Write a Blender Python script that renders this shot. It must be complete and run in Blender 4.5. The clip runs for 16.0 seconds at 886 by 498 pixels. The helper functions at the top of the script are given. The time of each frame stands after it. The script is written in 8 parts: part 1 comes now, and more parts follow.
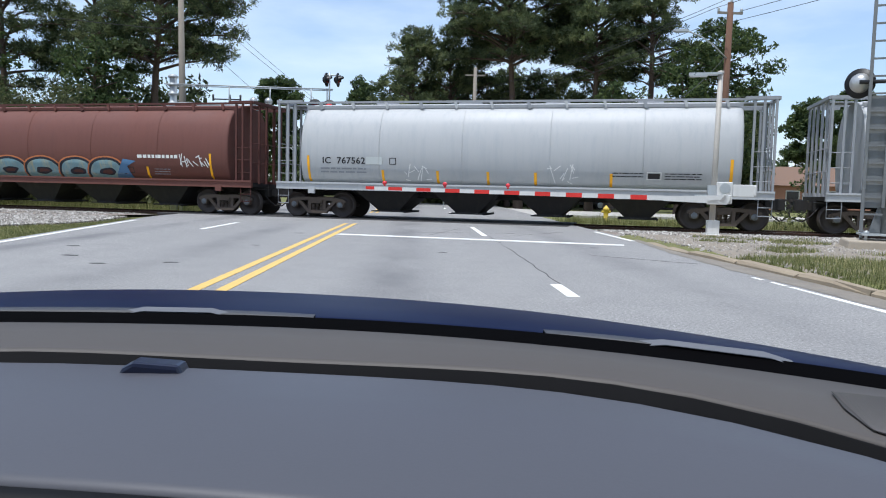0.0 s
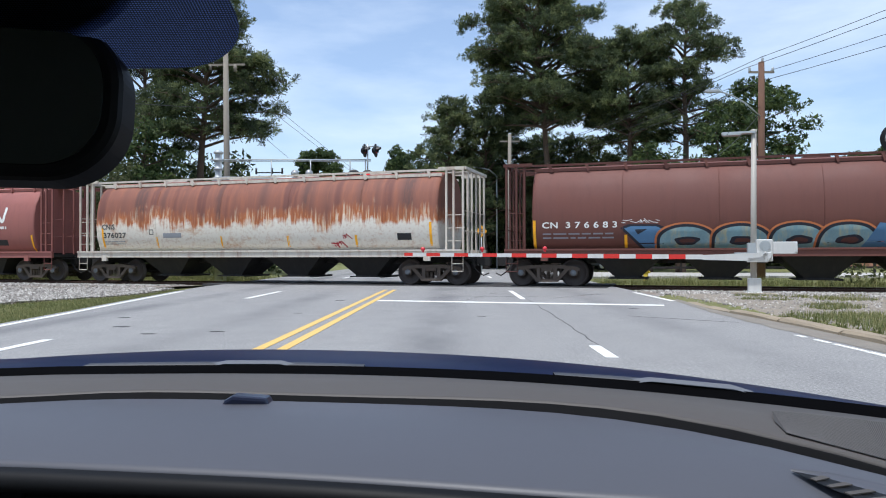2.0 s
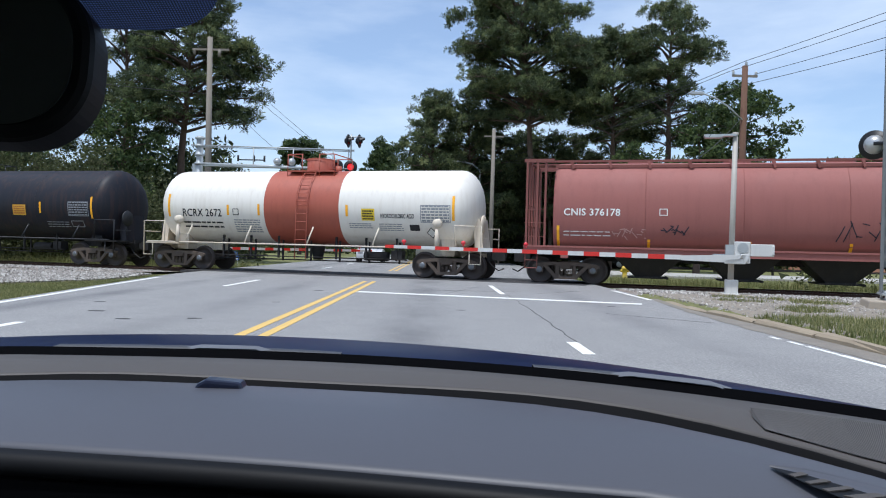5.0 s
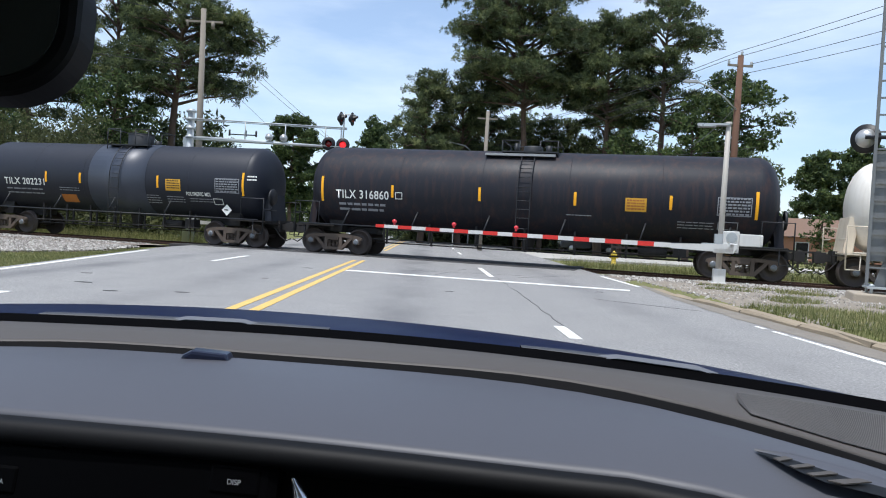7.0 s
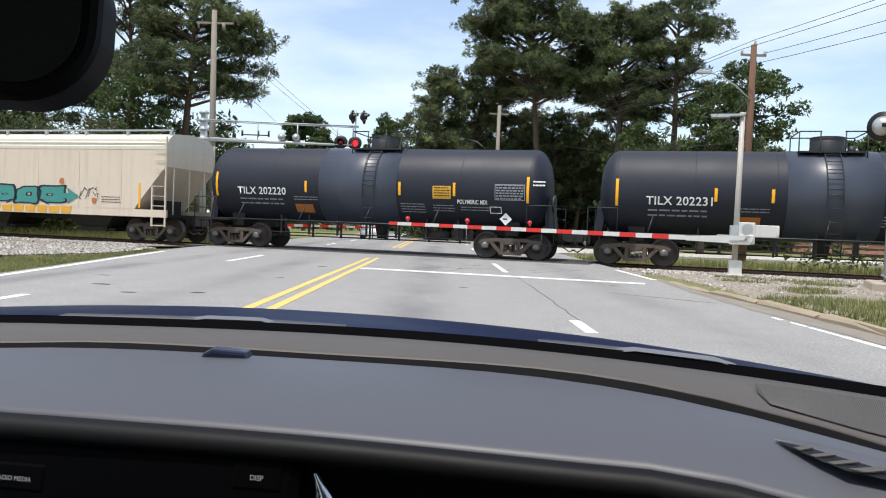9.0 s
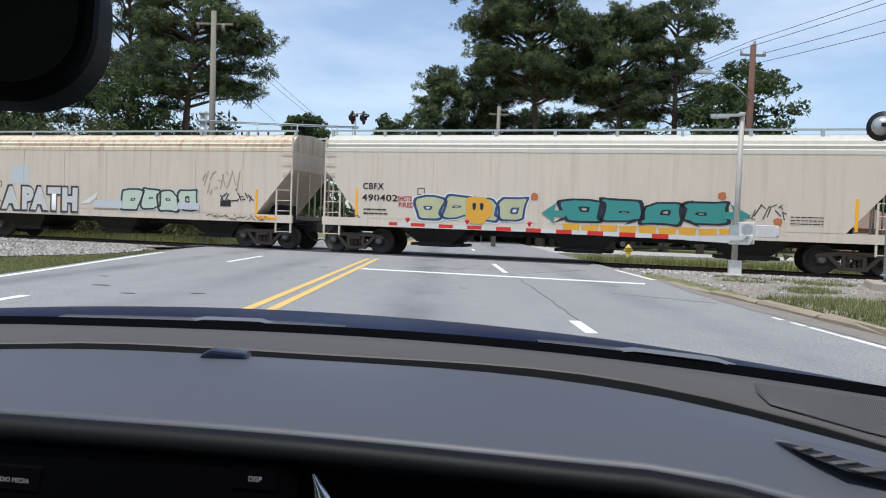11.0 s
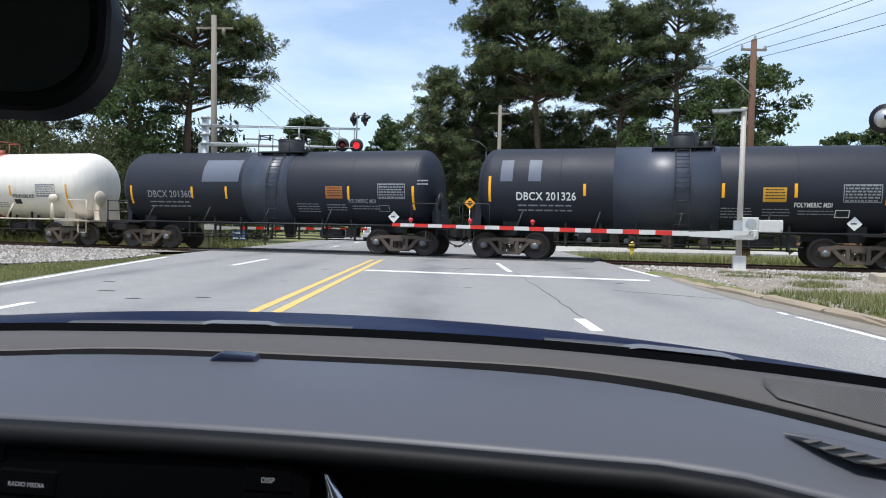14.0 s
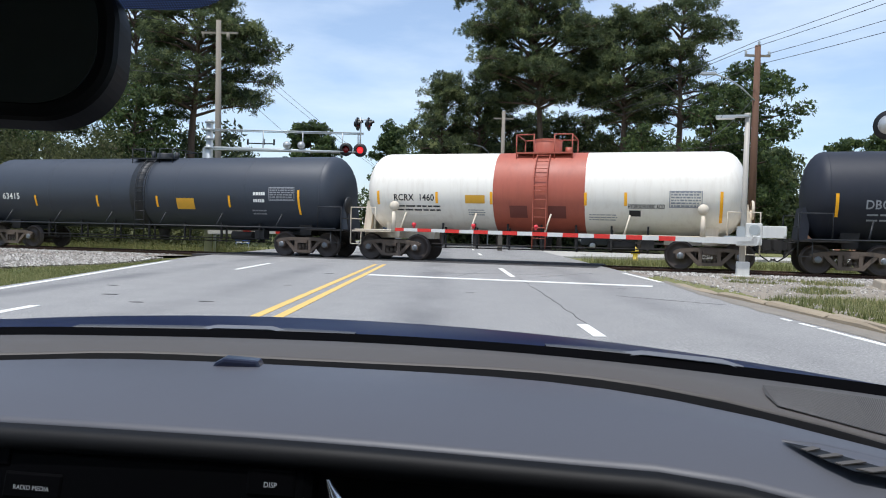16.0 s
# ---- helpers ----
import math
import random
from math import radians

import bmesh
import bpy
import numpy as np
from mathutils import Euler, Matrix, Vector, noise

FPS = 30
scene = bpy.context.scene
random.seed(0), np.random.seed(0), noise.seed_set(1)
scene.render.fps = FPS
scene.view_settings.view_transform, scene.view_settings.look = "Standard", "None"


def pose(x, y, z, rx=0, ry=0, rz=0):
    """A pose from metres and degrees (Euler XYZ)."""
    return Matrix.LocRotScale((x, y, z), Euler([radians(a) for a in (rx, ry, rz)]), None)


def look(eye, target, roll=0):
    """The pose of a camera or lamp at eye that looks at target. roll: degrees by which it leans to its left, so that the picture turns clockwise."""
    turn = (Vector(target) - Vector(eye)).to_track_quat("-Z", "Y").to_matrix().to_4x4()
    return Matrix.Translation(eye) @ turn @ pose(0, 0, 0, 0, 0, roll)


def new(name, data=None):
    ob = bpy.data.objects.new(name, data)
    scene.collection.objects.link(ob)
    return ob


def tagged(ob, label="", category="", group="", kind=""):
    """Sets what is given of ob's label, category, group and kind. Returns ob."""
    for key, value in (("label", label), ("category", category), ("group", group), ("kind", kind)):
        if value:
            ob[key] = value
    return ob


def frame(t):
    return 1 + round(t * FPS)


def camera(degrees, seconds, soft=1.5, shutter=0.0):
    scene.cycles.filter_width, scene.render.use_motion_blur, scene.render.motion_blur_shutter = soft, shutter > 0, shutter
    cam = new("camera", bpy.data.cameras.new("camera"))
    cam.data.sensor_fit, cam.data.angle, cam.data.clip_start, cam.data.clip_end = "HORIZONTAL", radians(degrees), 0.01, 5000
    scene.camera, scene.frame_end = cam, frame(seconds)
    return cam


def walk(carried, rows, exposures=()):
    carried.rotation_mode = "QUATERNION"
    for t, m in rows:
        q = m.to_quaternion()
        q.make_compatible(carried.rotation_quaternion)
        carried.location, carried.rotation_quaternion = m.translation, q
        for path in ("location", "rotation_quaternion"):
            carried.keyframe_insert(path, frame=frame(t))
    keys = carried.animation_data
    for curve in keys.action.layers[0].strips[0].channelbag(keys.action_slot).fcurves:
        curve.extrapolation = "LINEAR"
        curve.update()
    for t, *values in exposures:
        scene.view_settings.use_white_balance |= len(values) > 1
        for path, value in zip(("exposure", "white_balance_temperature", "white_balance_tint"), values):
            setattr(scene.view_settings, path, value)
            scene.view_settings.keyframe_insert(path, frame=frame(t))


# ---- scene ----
cam = camera(62.52, 16.0, soft=1.05)
PATH = [
    (0.0, pose(-0.009, 0.170, 1.016, 85.52, -1.36, -1.83)),
    (0.5, pose(0.011, 0.044, 1.032, 89.14, 0.40, -1.05)),
    (1.0, pose(0.010, -0.000, 1.025, 88.19, 1.44, 1.72)),
    (1.5, pose(0.003, -0.017, 1.024, 90.16, 0.19, 1.49)),
    (2.0, pose(0.004, -0.014, 1.022, 90.57, 0.12, 1.17)),
    (2.5, pose(0.005, -0.010, 1.021, 90.36, -0.49, 0.87)),
    (3.0, pose(0.004, -0.012, 1.021, 89.77, -0.30, 0.99)),
    (5.5, pose(0.003, 0.002, 1.014, 90.12, -2.10, -0.89)),
    (6.0, pose(0.003, 0.005, 1.013, 89.23, -2.59, -1.33)),
    (6.5, pose(0.002, 0.005, 1.012, 88.68, -2.91, -1.17)),
    (7.0, pose(0.002, 0.003, 1.011, 88.64, -3.19, -1.09)),
    (7.5, pose(-0.000, 0.002, 1.010, 88.31, -3.27, -1.03)),
    (8.0, pose(-0.001, 0.005, 1.008, 87.93, -2.36, -0.41)),
    (8.5, pose(-0.002, 0.009, 1.007, 87.81, -2.25, -0.88)),
    (9.0, pose(0.000, 0.000, 1.010, 88.31, -2.18, -0.04)),
    (11.5, pose(0.001, 0.001, 1.010, 88.37, -2.05, -0.04)),
    (12.0, pose(0.001, -0.001, 1.011, 88.67, -1.78, 0.17)),
    (12.5, pose(0.001, -0.000, 1.010, 88.63, -1.51, 0.20)),
    (13.0, pose(0.000, -0.003, 1.012, 88.74, -1.44, 0.59)),
    (13.5, pose(0.000, -0.004, 1.012, 89.08, -0.93, 0.75)),
    (14.0, pose(-0.002, -0.003, 1.010, 88.35, -1.13, 0.19)),
    (14.5, pose(-0.001, -0.005, 1.011, 88.31, -1.22, 0.41)),
    (15.0, pose(-0.001, -0.007, 1.012, 88.38, -1.27, 0.60)),
    (15.5, pose(-0.000, -0.009, 1.013, 88.55, -1.38, 0.64)),
    (16.0, pose(-0.001, -0.008, 1.012, 88.72, -1.33, 0.44)),
]
walk(cam, PATH, [(0.0, 0.1, 5950, 10), (1.5, 0.1, 5950, 10), (5.5, -0.06, 5780, 10), (7.0, 0.15, 6050, 10), (7.5, 0.26, 6250, 10), (8.0, 0.3, 6350, 10), (8.5, 0.42, 6600, 10), (9.0, 0.33, 6550, 10), (11.5, -0.06, 5980, 10), (12.5, -0.02, 5960, 10), (13.5, 0.18, 6050, 10), (14.0, 0.20, 6120, 10), (14.5, 0.18, 6120, 10), (15.0, 0.18, 6120, 10), (16.0, 0.10, 6080, 10)])

# ---- daylight ----
SUN_FROM = Vector((-0.18, -0.26, 1.0)).normalized()
world = bpy.data.worlds.new("sky_world")
scene.world = world
world.use_nodes = True
wn, wl = world.node_tree.nodes, world.node_tree.links
sky = wn.new("ShaderNodeTexSky")
sky.sky_type = "NISHITA"
sky.sun_disc = False
sky.sun_elevation = math.asin(SUN_FROM.z)
sky.sun_rotation = math.atan2(SUN_FROM.x, SUN_FROM.y)
sky.air_density, sky.dust_density, sky.ozone_density = 1.0, 1.2, 1.5
# thin summer clouds drawn over the sky colour
wtc = wn.new("ShaderNodeTexCoord")
wmap = wn.new("ShaderNodeMapping")
wmap.inputs["Scale"].default_value = (1.6, 1.6, 6.0)
wl.new(wtc.outputs["Generated"], wmap.inputs["Vector"])
wno = wn.new("ShaderNodeTexNoise")
wno.inputs["Scale"].default_value, wno.inputs["Detail"].default_value, wno.inputs["Roughness"].default_value = 1.6, 7.0, 0.55
wl.new(wmap.outputs["Vector"], wno.inputs["Vector"])
wramp = wn.new("ShaderNodeValToRGB")
wramp.color_ramp.elements[0].position, wramp.color_ramp.elements[1].position = 0.40, 0.78
wramp.color_ramp.elements[0].color, wramp.color_ramp.elements[1].color = (0.16, 0.16, 0.16, 1), (0.8, 0.8, 0.8, 1)
wl.new(wno.outputs["Fac"], wramp.inputs["Fac"])
wmix = wn.new("ShaderNodeMix")
wmix.data_type = "RGBA"
wl.new(wramp.outputs["Color"], wmix.inputs["Factor"])
wl.new(sky.outputs["Color"], wmix.inputs["A"])
wmix.inputs["B"].default_value = (5.6, 6.1, 6.6, 1)
wl.new(wmix.outputs["Result"], wn["Background"].inputs["Color"])
wn["Background"].inputs["Strength"].default_value = 0.165
sun = new("sun", bpy.data.lights.new("sun", "SUN"))
sun.data.energy, sun.data.angle, sun.data.color = 3.6, radians(0.6), (1.0, 0.955, 0.89)
sun.matrix_world = look(SUN_FROM * 100, (0, 0, 0))


# ---- materials ----
def col(r, g, b):
    """8-bit colour to linear."""
    return tuple(((c / 255) / 12.92 if c < 11 else ((c / 255 + 0.055) / 1.055) ** 2.4) for c in (r, g, b)) + (1.0,)


def nodes_of(name):
    m = bpy.data.materials.new(name)
    m.use_nodes = True
    nt = m.node_tree
    return m, nt.nodes, nt.links, nt.nodes["Principled BSDF"]


def noise_node(n, l, vec, scale, detail=4.0, rough=0.6):
    t = n.new("ShaderNodeTexNoise")
    t.inputs["Scale"].default_value, t.inputs["Detail"].default_value, t.inputs["Roughness"].default_value = scale, detail, rough
    l.new(vec, t.inputs["Vector"])
    return t.outputs["Fac"]


def ramp_node(n, l, fac, stops):
    r = n.new("ShaderNodeValToRGB")
    els = r.color_ramp.elements
    els[0].position, els[0].color = stops[0]
    els[1].position, els[1].color = stops[-1]
    for p, c in stops[1:-1]:
        e = els.new(p)
        e.color = c
    l.new(fac, r.inputs["Fac"])
    return r.outputs["Color"]


def mix_node(n, l, fac, a, b):
    m = n.new("ShaderNodeMix")
    m.data_type = "RGBA"
    for v, key in ((fac, "Factor"), (a, "A"), (b, "B")):
        if hasattr(v, "links"):
            l.new(v, m.inputs[key])
        else:
            m.inputs[key].default_value = v
    return m.outputs["Result"]


def mapped(n, l, scale=(1, 1, 1), kind="Object"):
    tc = n.new("ShaderNodeTexCoord")
    mp = n.new("ShaderNodeMapping")
    mp.inputs["Scale"].default_value = scale
    l.new(tc.outputs[kind], mp.inputs["Vector"])
    return mp.outputs["Vector"]


def bump_to(n, l, b, height, strength, dist=0.02):
    bp = n.new("ShaderNodeBump")
    bp.inputs["Strength"].default_value, bp.inputs["Distance"].default_value = strength, dist
    l.new(height, bp.inputs["Height"])
    l.new(bp.outputs["Normal"], b.inputs["Normal"])


def shade(c, k):
    return (c[0] * k, c[1] * k, c[2] * k, 1.0)


def surface(name, c, rough=0.6, metal=0.0, big=0.7, fine=40.0, amount=0.25, bump=0.15, spec=0.5, streaks=0.0, dirt=None, coat=0.0):
    """Painted or plain surface with broad and fine variation, and dirt that runs down where streaks is set."""
    m, n, l, b = nodes_of(name)
    v = mapped(n, l)
    f1, f2 = noise_node(n, l, v, big, 5), noise_node(n, l, v, fine, 3)
    base = mix_node(n, l, f1, shade(c, 1 - amount), shade(c, 1 + amount * 0.8))
    base = mix_node(n, l, ramp_node(n, l, f2, [(0.35, (0, 0, 0, 1)), (0.75, (0.35, 0.35, 0.35, 1))]), base, shade(c, 1 - amount * 0.9))
    if streaks:
        sv = mapped(n, l, (2.2, 2.2, 0.16))
        s = noise_node(n, l, sv, 2.4, 6, 0.65)
        k = ramp_node(n, l, s, [(0.48, (0, 0, 0, 1)), (0.80, (streaks, streaks, streaks, 1))])
        base = mix_node(n, l, k, base, dirt or shade(c, 0.4))
    l.new(base, b.inputs["Base Color"])
    l.new(ramp_node(n, l, f1, [(0.3, (rough * 0.85,) * 3 + (1,)), (0.7, (min(1, rough * 1.12),) * 3 + (1,))]), b.inputs["Roughness"])
    b.inputs["Metallic"].default_value = metal
    b.inputs["Specular IOR Level"].default_value = spec
    b.inputs["Coat Weight"].default_value = coat
    if bump:
        bump_to(n, l, b, f2, bump, 0.01)
    return m


def glowing(name, c, strength):
    m, n, l, b = nodes_of(name)
    b.inputs["Base Color"].default_value = c
    b.inputs["Emission Color"].default_value = c
    b.inputs["Emission Strength"].default_value = strength
    b.inputs["Roughness"].default_value = 0.3
    return m


def asphalt_material():
    m, n, l, b = nodes_of("worn_asphalt")
    v = mapped(n, l)
    broad = noise_node(n, l, mapped(n, l, (0.9, 0.10, 1)), 0.9, 4)
    mid = noise_node(n, l, v, 1.8, 6)
    grain = noise_node(n, l, v, 38.0, 5, 0.85)
    c = mix_node(n, l, broad, col(127, 125, 122), col(149, 147, 143))
    c = mix_node(n, l, ramp_node(n, l, mid, [(0.42, (0, 0, 0, 1)), (0.8, (0.45, 0.45, 0.45, 1))]), c, col(112, 111, 110))
    c = mix_node(n, l, ramp_node(n, l, grain, [(0.34, (0.85, 0.85, 0.85, 1)), (0.49, (0, 0, 0, 1))]), c, col(76, 75, 74))
    c = mix_node(n, l, ramp_node(n, l, grain, [(0.53, (0, 0, 0, 1)), (0.68, (0.7, 0.7, 0.7, 1))]), c, col(204, 202, 197))
    # oil-darkened middles of the lanes, each with its own width
    sep = n.new("ShaderNodeSeparateXYZ")
    l.new(v, sep.inputs["Vector"])
    wob = noise_node(n, l, mapped(n, l, (0.35, 0.16, 1)), 1.3, 5)
    for centre, wide, deep in ((-0.35, 0.75, 0.62), (-3.6, 0.7, 0.4), (-6.35, 0.55, 0.75), (3.1, 0.6, 0.35)):
        off = n.new("ShaderNodeMath")
        off.operation = "SUBTRACT"
        off.inputs[1].default_value = centre
        l.new(sep.outputs["X"], off.inputs[0])
        away = n.new("ShaderNodeMath")
        away.operation = "ABSOLUTE"
        l.new(off.outputs[0], away.inputs[0])
        near_ = n.new("ShaderNodeMapRange")
        near_.interpolation_type = "SMOOTHSTEP"
        near_.inputs["From Min"].default_value, near_.inputs["From Max"].default_value = wide, 0.0
        near_.inputs["To Max"].default_value = deep * 1.7
        l.new(away.outputs[0], near_.inputs["Value"])
        wp = n.new("ShaderNodeMath")
        wp.operation = "MULTIPLY"
        l.new(near_.outputs["Result"], wp.inputs[0])
        l.new(ramp_node(n, l, wob, [(0.35, (0, 0, 0, 1)), (0.7, (1, 1, 1, 1))]), wp.inputs[1])
        c = mix_node(n, l, wp.outputs[0], c, col(98, 97, 97))
    l.new(c, b.inputs["Base Color"])
    b.inputs["Roughness"].default_value = 0.82
    bump_to(n, l, b, grain, 0.35, 0.008)
    return m


def ground_material():
    m, n, l, b = nodes_of("rough_grass_ground")
    v = mapped(n, l)
    f1, f2, f3 = noise_node(n, l, v, 0.12, 5), noise_node(n, l, v, 1.3, 6), noise_node(n, l, v, 22.0, 4, 0.75)
    c = mix_node(n, l, f2, col(104, 112, 58), col(140, 134, 86))
    c = mix_node(n, l, ramp_node(n, l, f1, [(0.45, (0, 0, 0, 1)), (0.7, (0.7, 0.7, 0.7, 1))]), c, col(120, 126, 62))
    c = mix_node(n, l, ramp_node(n, l, f3, [(0.35, (0.8, 0.8, 0.8, 1)), (0.6, (0, 0, 0, 1))]), c, col(84, 86, 50))
    l.new(c, b.inputs["Base Color"])
    b.inputs["Roughness"].default_value = 0.95
    bump_to(n, l, b, f3, 0.8, 0.05)
    return m


def stones_material(name, c1, c2, c3):
    m, n, l, b = nodes_of(name)
    g = n.new("ShaderNodeNewGeometry")
    c = ramp_node(n, l, g.outputs["Random Per Island"], [(0.0, c1), (0.5, c2), (1.0, c3)])
    f = noise_node(n, l, mapped(n, l), 30, 4)
    c = mix_node(n, l, ramp_node(n, l, f, [(0.4, (0.4, 0.4, 0.4, 1)), (0.6, (0, 0, 0, 1))]), c, shade(c1, 0.7))
    l.new(c, b.inputs["Base Color"])
    b.inputs["Roughness"].default_value = 0.9
    return m


def gravel_bed_material():
    m, n, l, b = nodes_of("gravel_bed")
    v = mapped(n, l)
    vo = n.new("ShaderNodeTexVoronoi")
    vo.inputs["Scale"].default_value = 16
    l.new(v, vo.inputs["Vector"])
    f = noise_node(n, l, v, 0.9, 5)
    c = mix_node(n, l, vo.outputs["Color"], col(112, 104, 95), col(172, 164, 153))
    c = mix_node(n, l, ramp_node(n, l, f, [(0.4, (0, 0, 0, 1)), (0.7, (0.6, 0.6, 0.6, 1))]), c, col(116, 98, 80))
    l.new(c, b.inputs["Base Color"])
    b.inputs["Roughness"].default_value = 0.95
    bump_to(n, l, b, vo.outputs["Distance"], 1.0, 0.06)
    return m


def leaf_material(name, c1, c2, c3):
    m, n, l, b = nodes_of(name)
    g = n.new("ShaderNodeNewGeometry")
    c = ramp_node(n, l, g.outputs["Random Per Island"], [(0.0, c1), (0.55, c2), (1.0, c3)])
    f = noise_node(n, l, mapped(n, l), 0.35, 3)
    c = mix_node(n, l, ramp_node(n, l, f, [(0.4, (0, 0, 0, 1)), (0.65, (0.5, 0.5, 0.5, 1))]), c, c1)
    l.new(c, b.inputs["Base Color"])
    b.inputs["Roughness"].default_value = 0.6
    b.inputs["Specular IOR Level"].default_value = 0.3
    tr, mx = n.new("ShaderNodeBsdfTranslucent"), n.new("ShaderNodeMixShader")
    l.new(c, tr.inputs["Color"])
    mx.inputs[0].default_value = 0.45
    l.new(b.outputs[0], mx.inputs[1])
    l.new(tr.outputs[0], mx.inputs[2])
    l.new(mx.outputs[0], n["Material Output"].inputs["Surface"])
    return m


def rusted_paint(name, paint, height):
    """White paint of which rust has taken the upper half, running down in tongues."""
    m, n, l, b = nodes_of(name)
    v = mapped(n, l)
    sep = n.new("ShaderNodeSeparateXYZ")
    l.new(v, sep.inputs["Vector"])
    tongues = noise_node(n, l, mapped(n, l, (1.9, 0.6, 0.12)), 2.0, 8, 0.75)
    patch = noise_node(n, l, mapped(n, l, (0.5, 0.5, 0.6)), 1.2, 5)
    a = n.new("ShaderNodeMath")
    a.operation = "MULTIPLY_ADD"
    a.inputs[1].default_value, a.inputs[2].default_value = 1.5, -0.75
    l.new(tongues, a.inputs[0])
    s = n.new("ShaderNodeMath")
    s.operation = "ADD"
    l.new(sep.outputs["Z"], s.inputs[0])
    l.new(a.outputs[0], s.inputs[1])
    p = n.new("ShaderNodeMath")
    p.operation = "MULTIPLY_ADD"
    p.inputs[1].default_value = 1.7
    l.new(patch, p.inputs[0])
    l.new(s.outputs[0], p.inputs[2])
    k = n.new("ShaderNodeMapRange")
    k.inputs["From Min"].default_value, k.inputs["From Max"].default_value = height, height + 0.24
    l.new(p.outputs[0], k.inputs["Value"])
    fine = noise_node(n, l, v, 9, 6)
    # plates that browned unevenly, orange and cream where the rust runs out
    plate = ramp_node(n, l, noise_node(n, l, mapped(n, l, (0.55, 0.0, 0.0)), 1.9, 1), [(0.38, col(98, 66, 58)), (0.44, col(122, 78, 64)), (0.54, col(134, 84, 66)), (0.60, col(110, 68, 58))])
    plate = mix_node(n, l, ramp_node(n, l, noise_node(n, l, mapped(n, l, (3.0, 1, 0.22)), 2.2, 5), [(0.5, (0, 0, 0, 1)), (0.78, (0.55, 0.55, 0.55, 1))]), plate, col(160, 96, 66))
    edge = n.new("ShaderNodeMapRange")
    edge.inputs["From Min"].default_value, edge.inputs["From Max"].default_value = height + 0.80, height + 0.15
    l.new(p.outputs[0], edge.inputs["Value"])
    run = ramp_node(n, l, noise_node(n, l, mapped(n, l, (5.0, 1, 0.4)), 2.0, 5), [(0.35, col(150, 84, 46)), (0.52, col(178, 104, 54)), (0.62, col(222, 200, 170))])
    rust = mix_node(n, l, edge.outputs["Result"], plate, run)
    white = mix_node(n, l, ramp_node(n, l, fine, [(0.5, (0, 0, 0, 1)), (0.85, (0.7, 0.7, 0.7, 1))]), paint, col(168, 122, 84))
    blotch = ramp_node(n, l, noise_node(n, l, mapped(n, l, (0.5, 0.5, 0.9)), 1.4, 6, 0.75), [(0.55, (0, 0, 0, 1)), (0.68, (0.75, 0.75, 0.75, 1))])
    white = mix_node(n, l, blotch, white, col(180, 124, 72))
    l.new(mix_node(n, l, k.outputs["Result"], white, rust), b.inputs["Base Color"])
    b.inputs["Roughness"].default_value = 0.75
    bump_to(n, l, b, fine, 0.3, 0.01)
    return m


def glass_dark(name, c=(0.01, 0.012, 0.014, 1)):
    m, n, l, b = nodes_of(name)
    b.inputs["Base Color"].default_value = c
    b.inputs["Roughness"].default_value = 0.06
    return m


ASPHALT, GROUND, BED = asphalt_material(), ground_material(), gravel_bed_material()
WHITE_LINE = surface("road_paint_white", col(226, 224, 216), 0.75, big=2.5, fine=60, amount=0.16)
YELLOW_LINE = surface("road_paint_yellow", col(214, 178, 100), 0.75, big=2.5, fine=60, amount=0.2)
CONCRETE = surface("weathered_concrete", col(168, 156, 138), 0.9, big=1.6, fine=30, amount=0.28, bump=0.4)
KERB = surface("kerb_concrete", col(150, 136, 114), 0.9, big=2.2, fine=26, amount=0.35, bump=0.5)
DIRT = surface("sandy_dirt", col(136, 126, 111), 0.95, big=1.4, fine=18, amount=0.35, bump=0.6)
GUTTER = surface("gutter_grit", col(130, 123, 112), 0.95, big=2.6, fine=30, amount=0.4, bump=0.7)
PANEL_DARK = surface("crossing_rubber", col(62, 60, 60), 0.85, big=1.5, fine=30, amount=0.3)
RAIL = surface("rusty_rail", col(74, 50, 40), 0.7, 0.2, big=2, fine=30, amount=0.3)
RAIL_TOP = surface("polished_rail_head", col(120, 116, 112), 0.35, 0.9, big=3, fine=40, amount=0.2)
TIE = surface("creosoted_timber", col(72, 58, 48), 0.9, big=2, fine=30, amount=0.35, bump=0.4)
GALV = surface("galvanised_steel", col(176, 180, 180), 0.5, 0.35, big=2, fine=25, amount=0.14)
SIGNAL_BLACK = surface("signal_black", col(24, 24, 26), 0.5, big=3, fine=40, amount=0.3)
GATE_WHITE = surface("gate_white", col(206, 205, 200), 0.5, big=2, fine=30, amount=0.1, streaks=0.25, dirt=col(150, 144, 134))
GATE_RED = surface("gate_red", col(206, 44, 34), 0.45, big=3, fine=40, amount=0.15)
LENS_RED_OFF = surface("red_lens_unlit", col(120, 14, 16), 0.25, big=3, fine=40, amount=0.1, bump=0)
LENS_RED_ON = glowing("red_lens_lit", (0.85, 0.03, 0.035, 1), 0.9)
LAMP_SILVER = surface("silver_lamp_back", col(186, 186, 184), 0.32, 0.6, big=4, fine=20, amount=0.2)
POLE_WOOD = surface("brown_pole_wood", col(106, 77, 60), 0.9, big=1.0, fine=26, amount=0.3, bump=0.5, streaks=0.5, dirt=col(70, 48, 36))
POLE_GREY = surface("grey_pole_wood", col(136, 128, 116), 0.9, big=1.0, fine=26, amount=0.25, bump=0.5, streaks=0.4, dirt=col(92, 84, 74))
WIRE = surface("wire", col(56, 56, 58), 0.6, amount=0.1, bump=0)
BARK = surface("pine_bark", col(94, 78, 66), 0.95, big=1.2, fine=14, amount=0.4, bump=0.8)
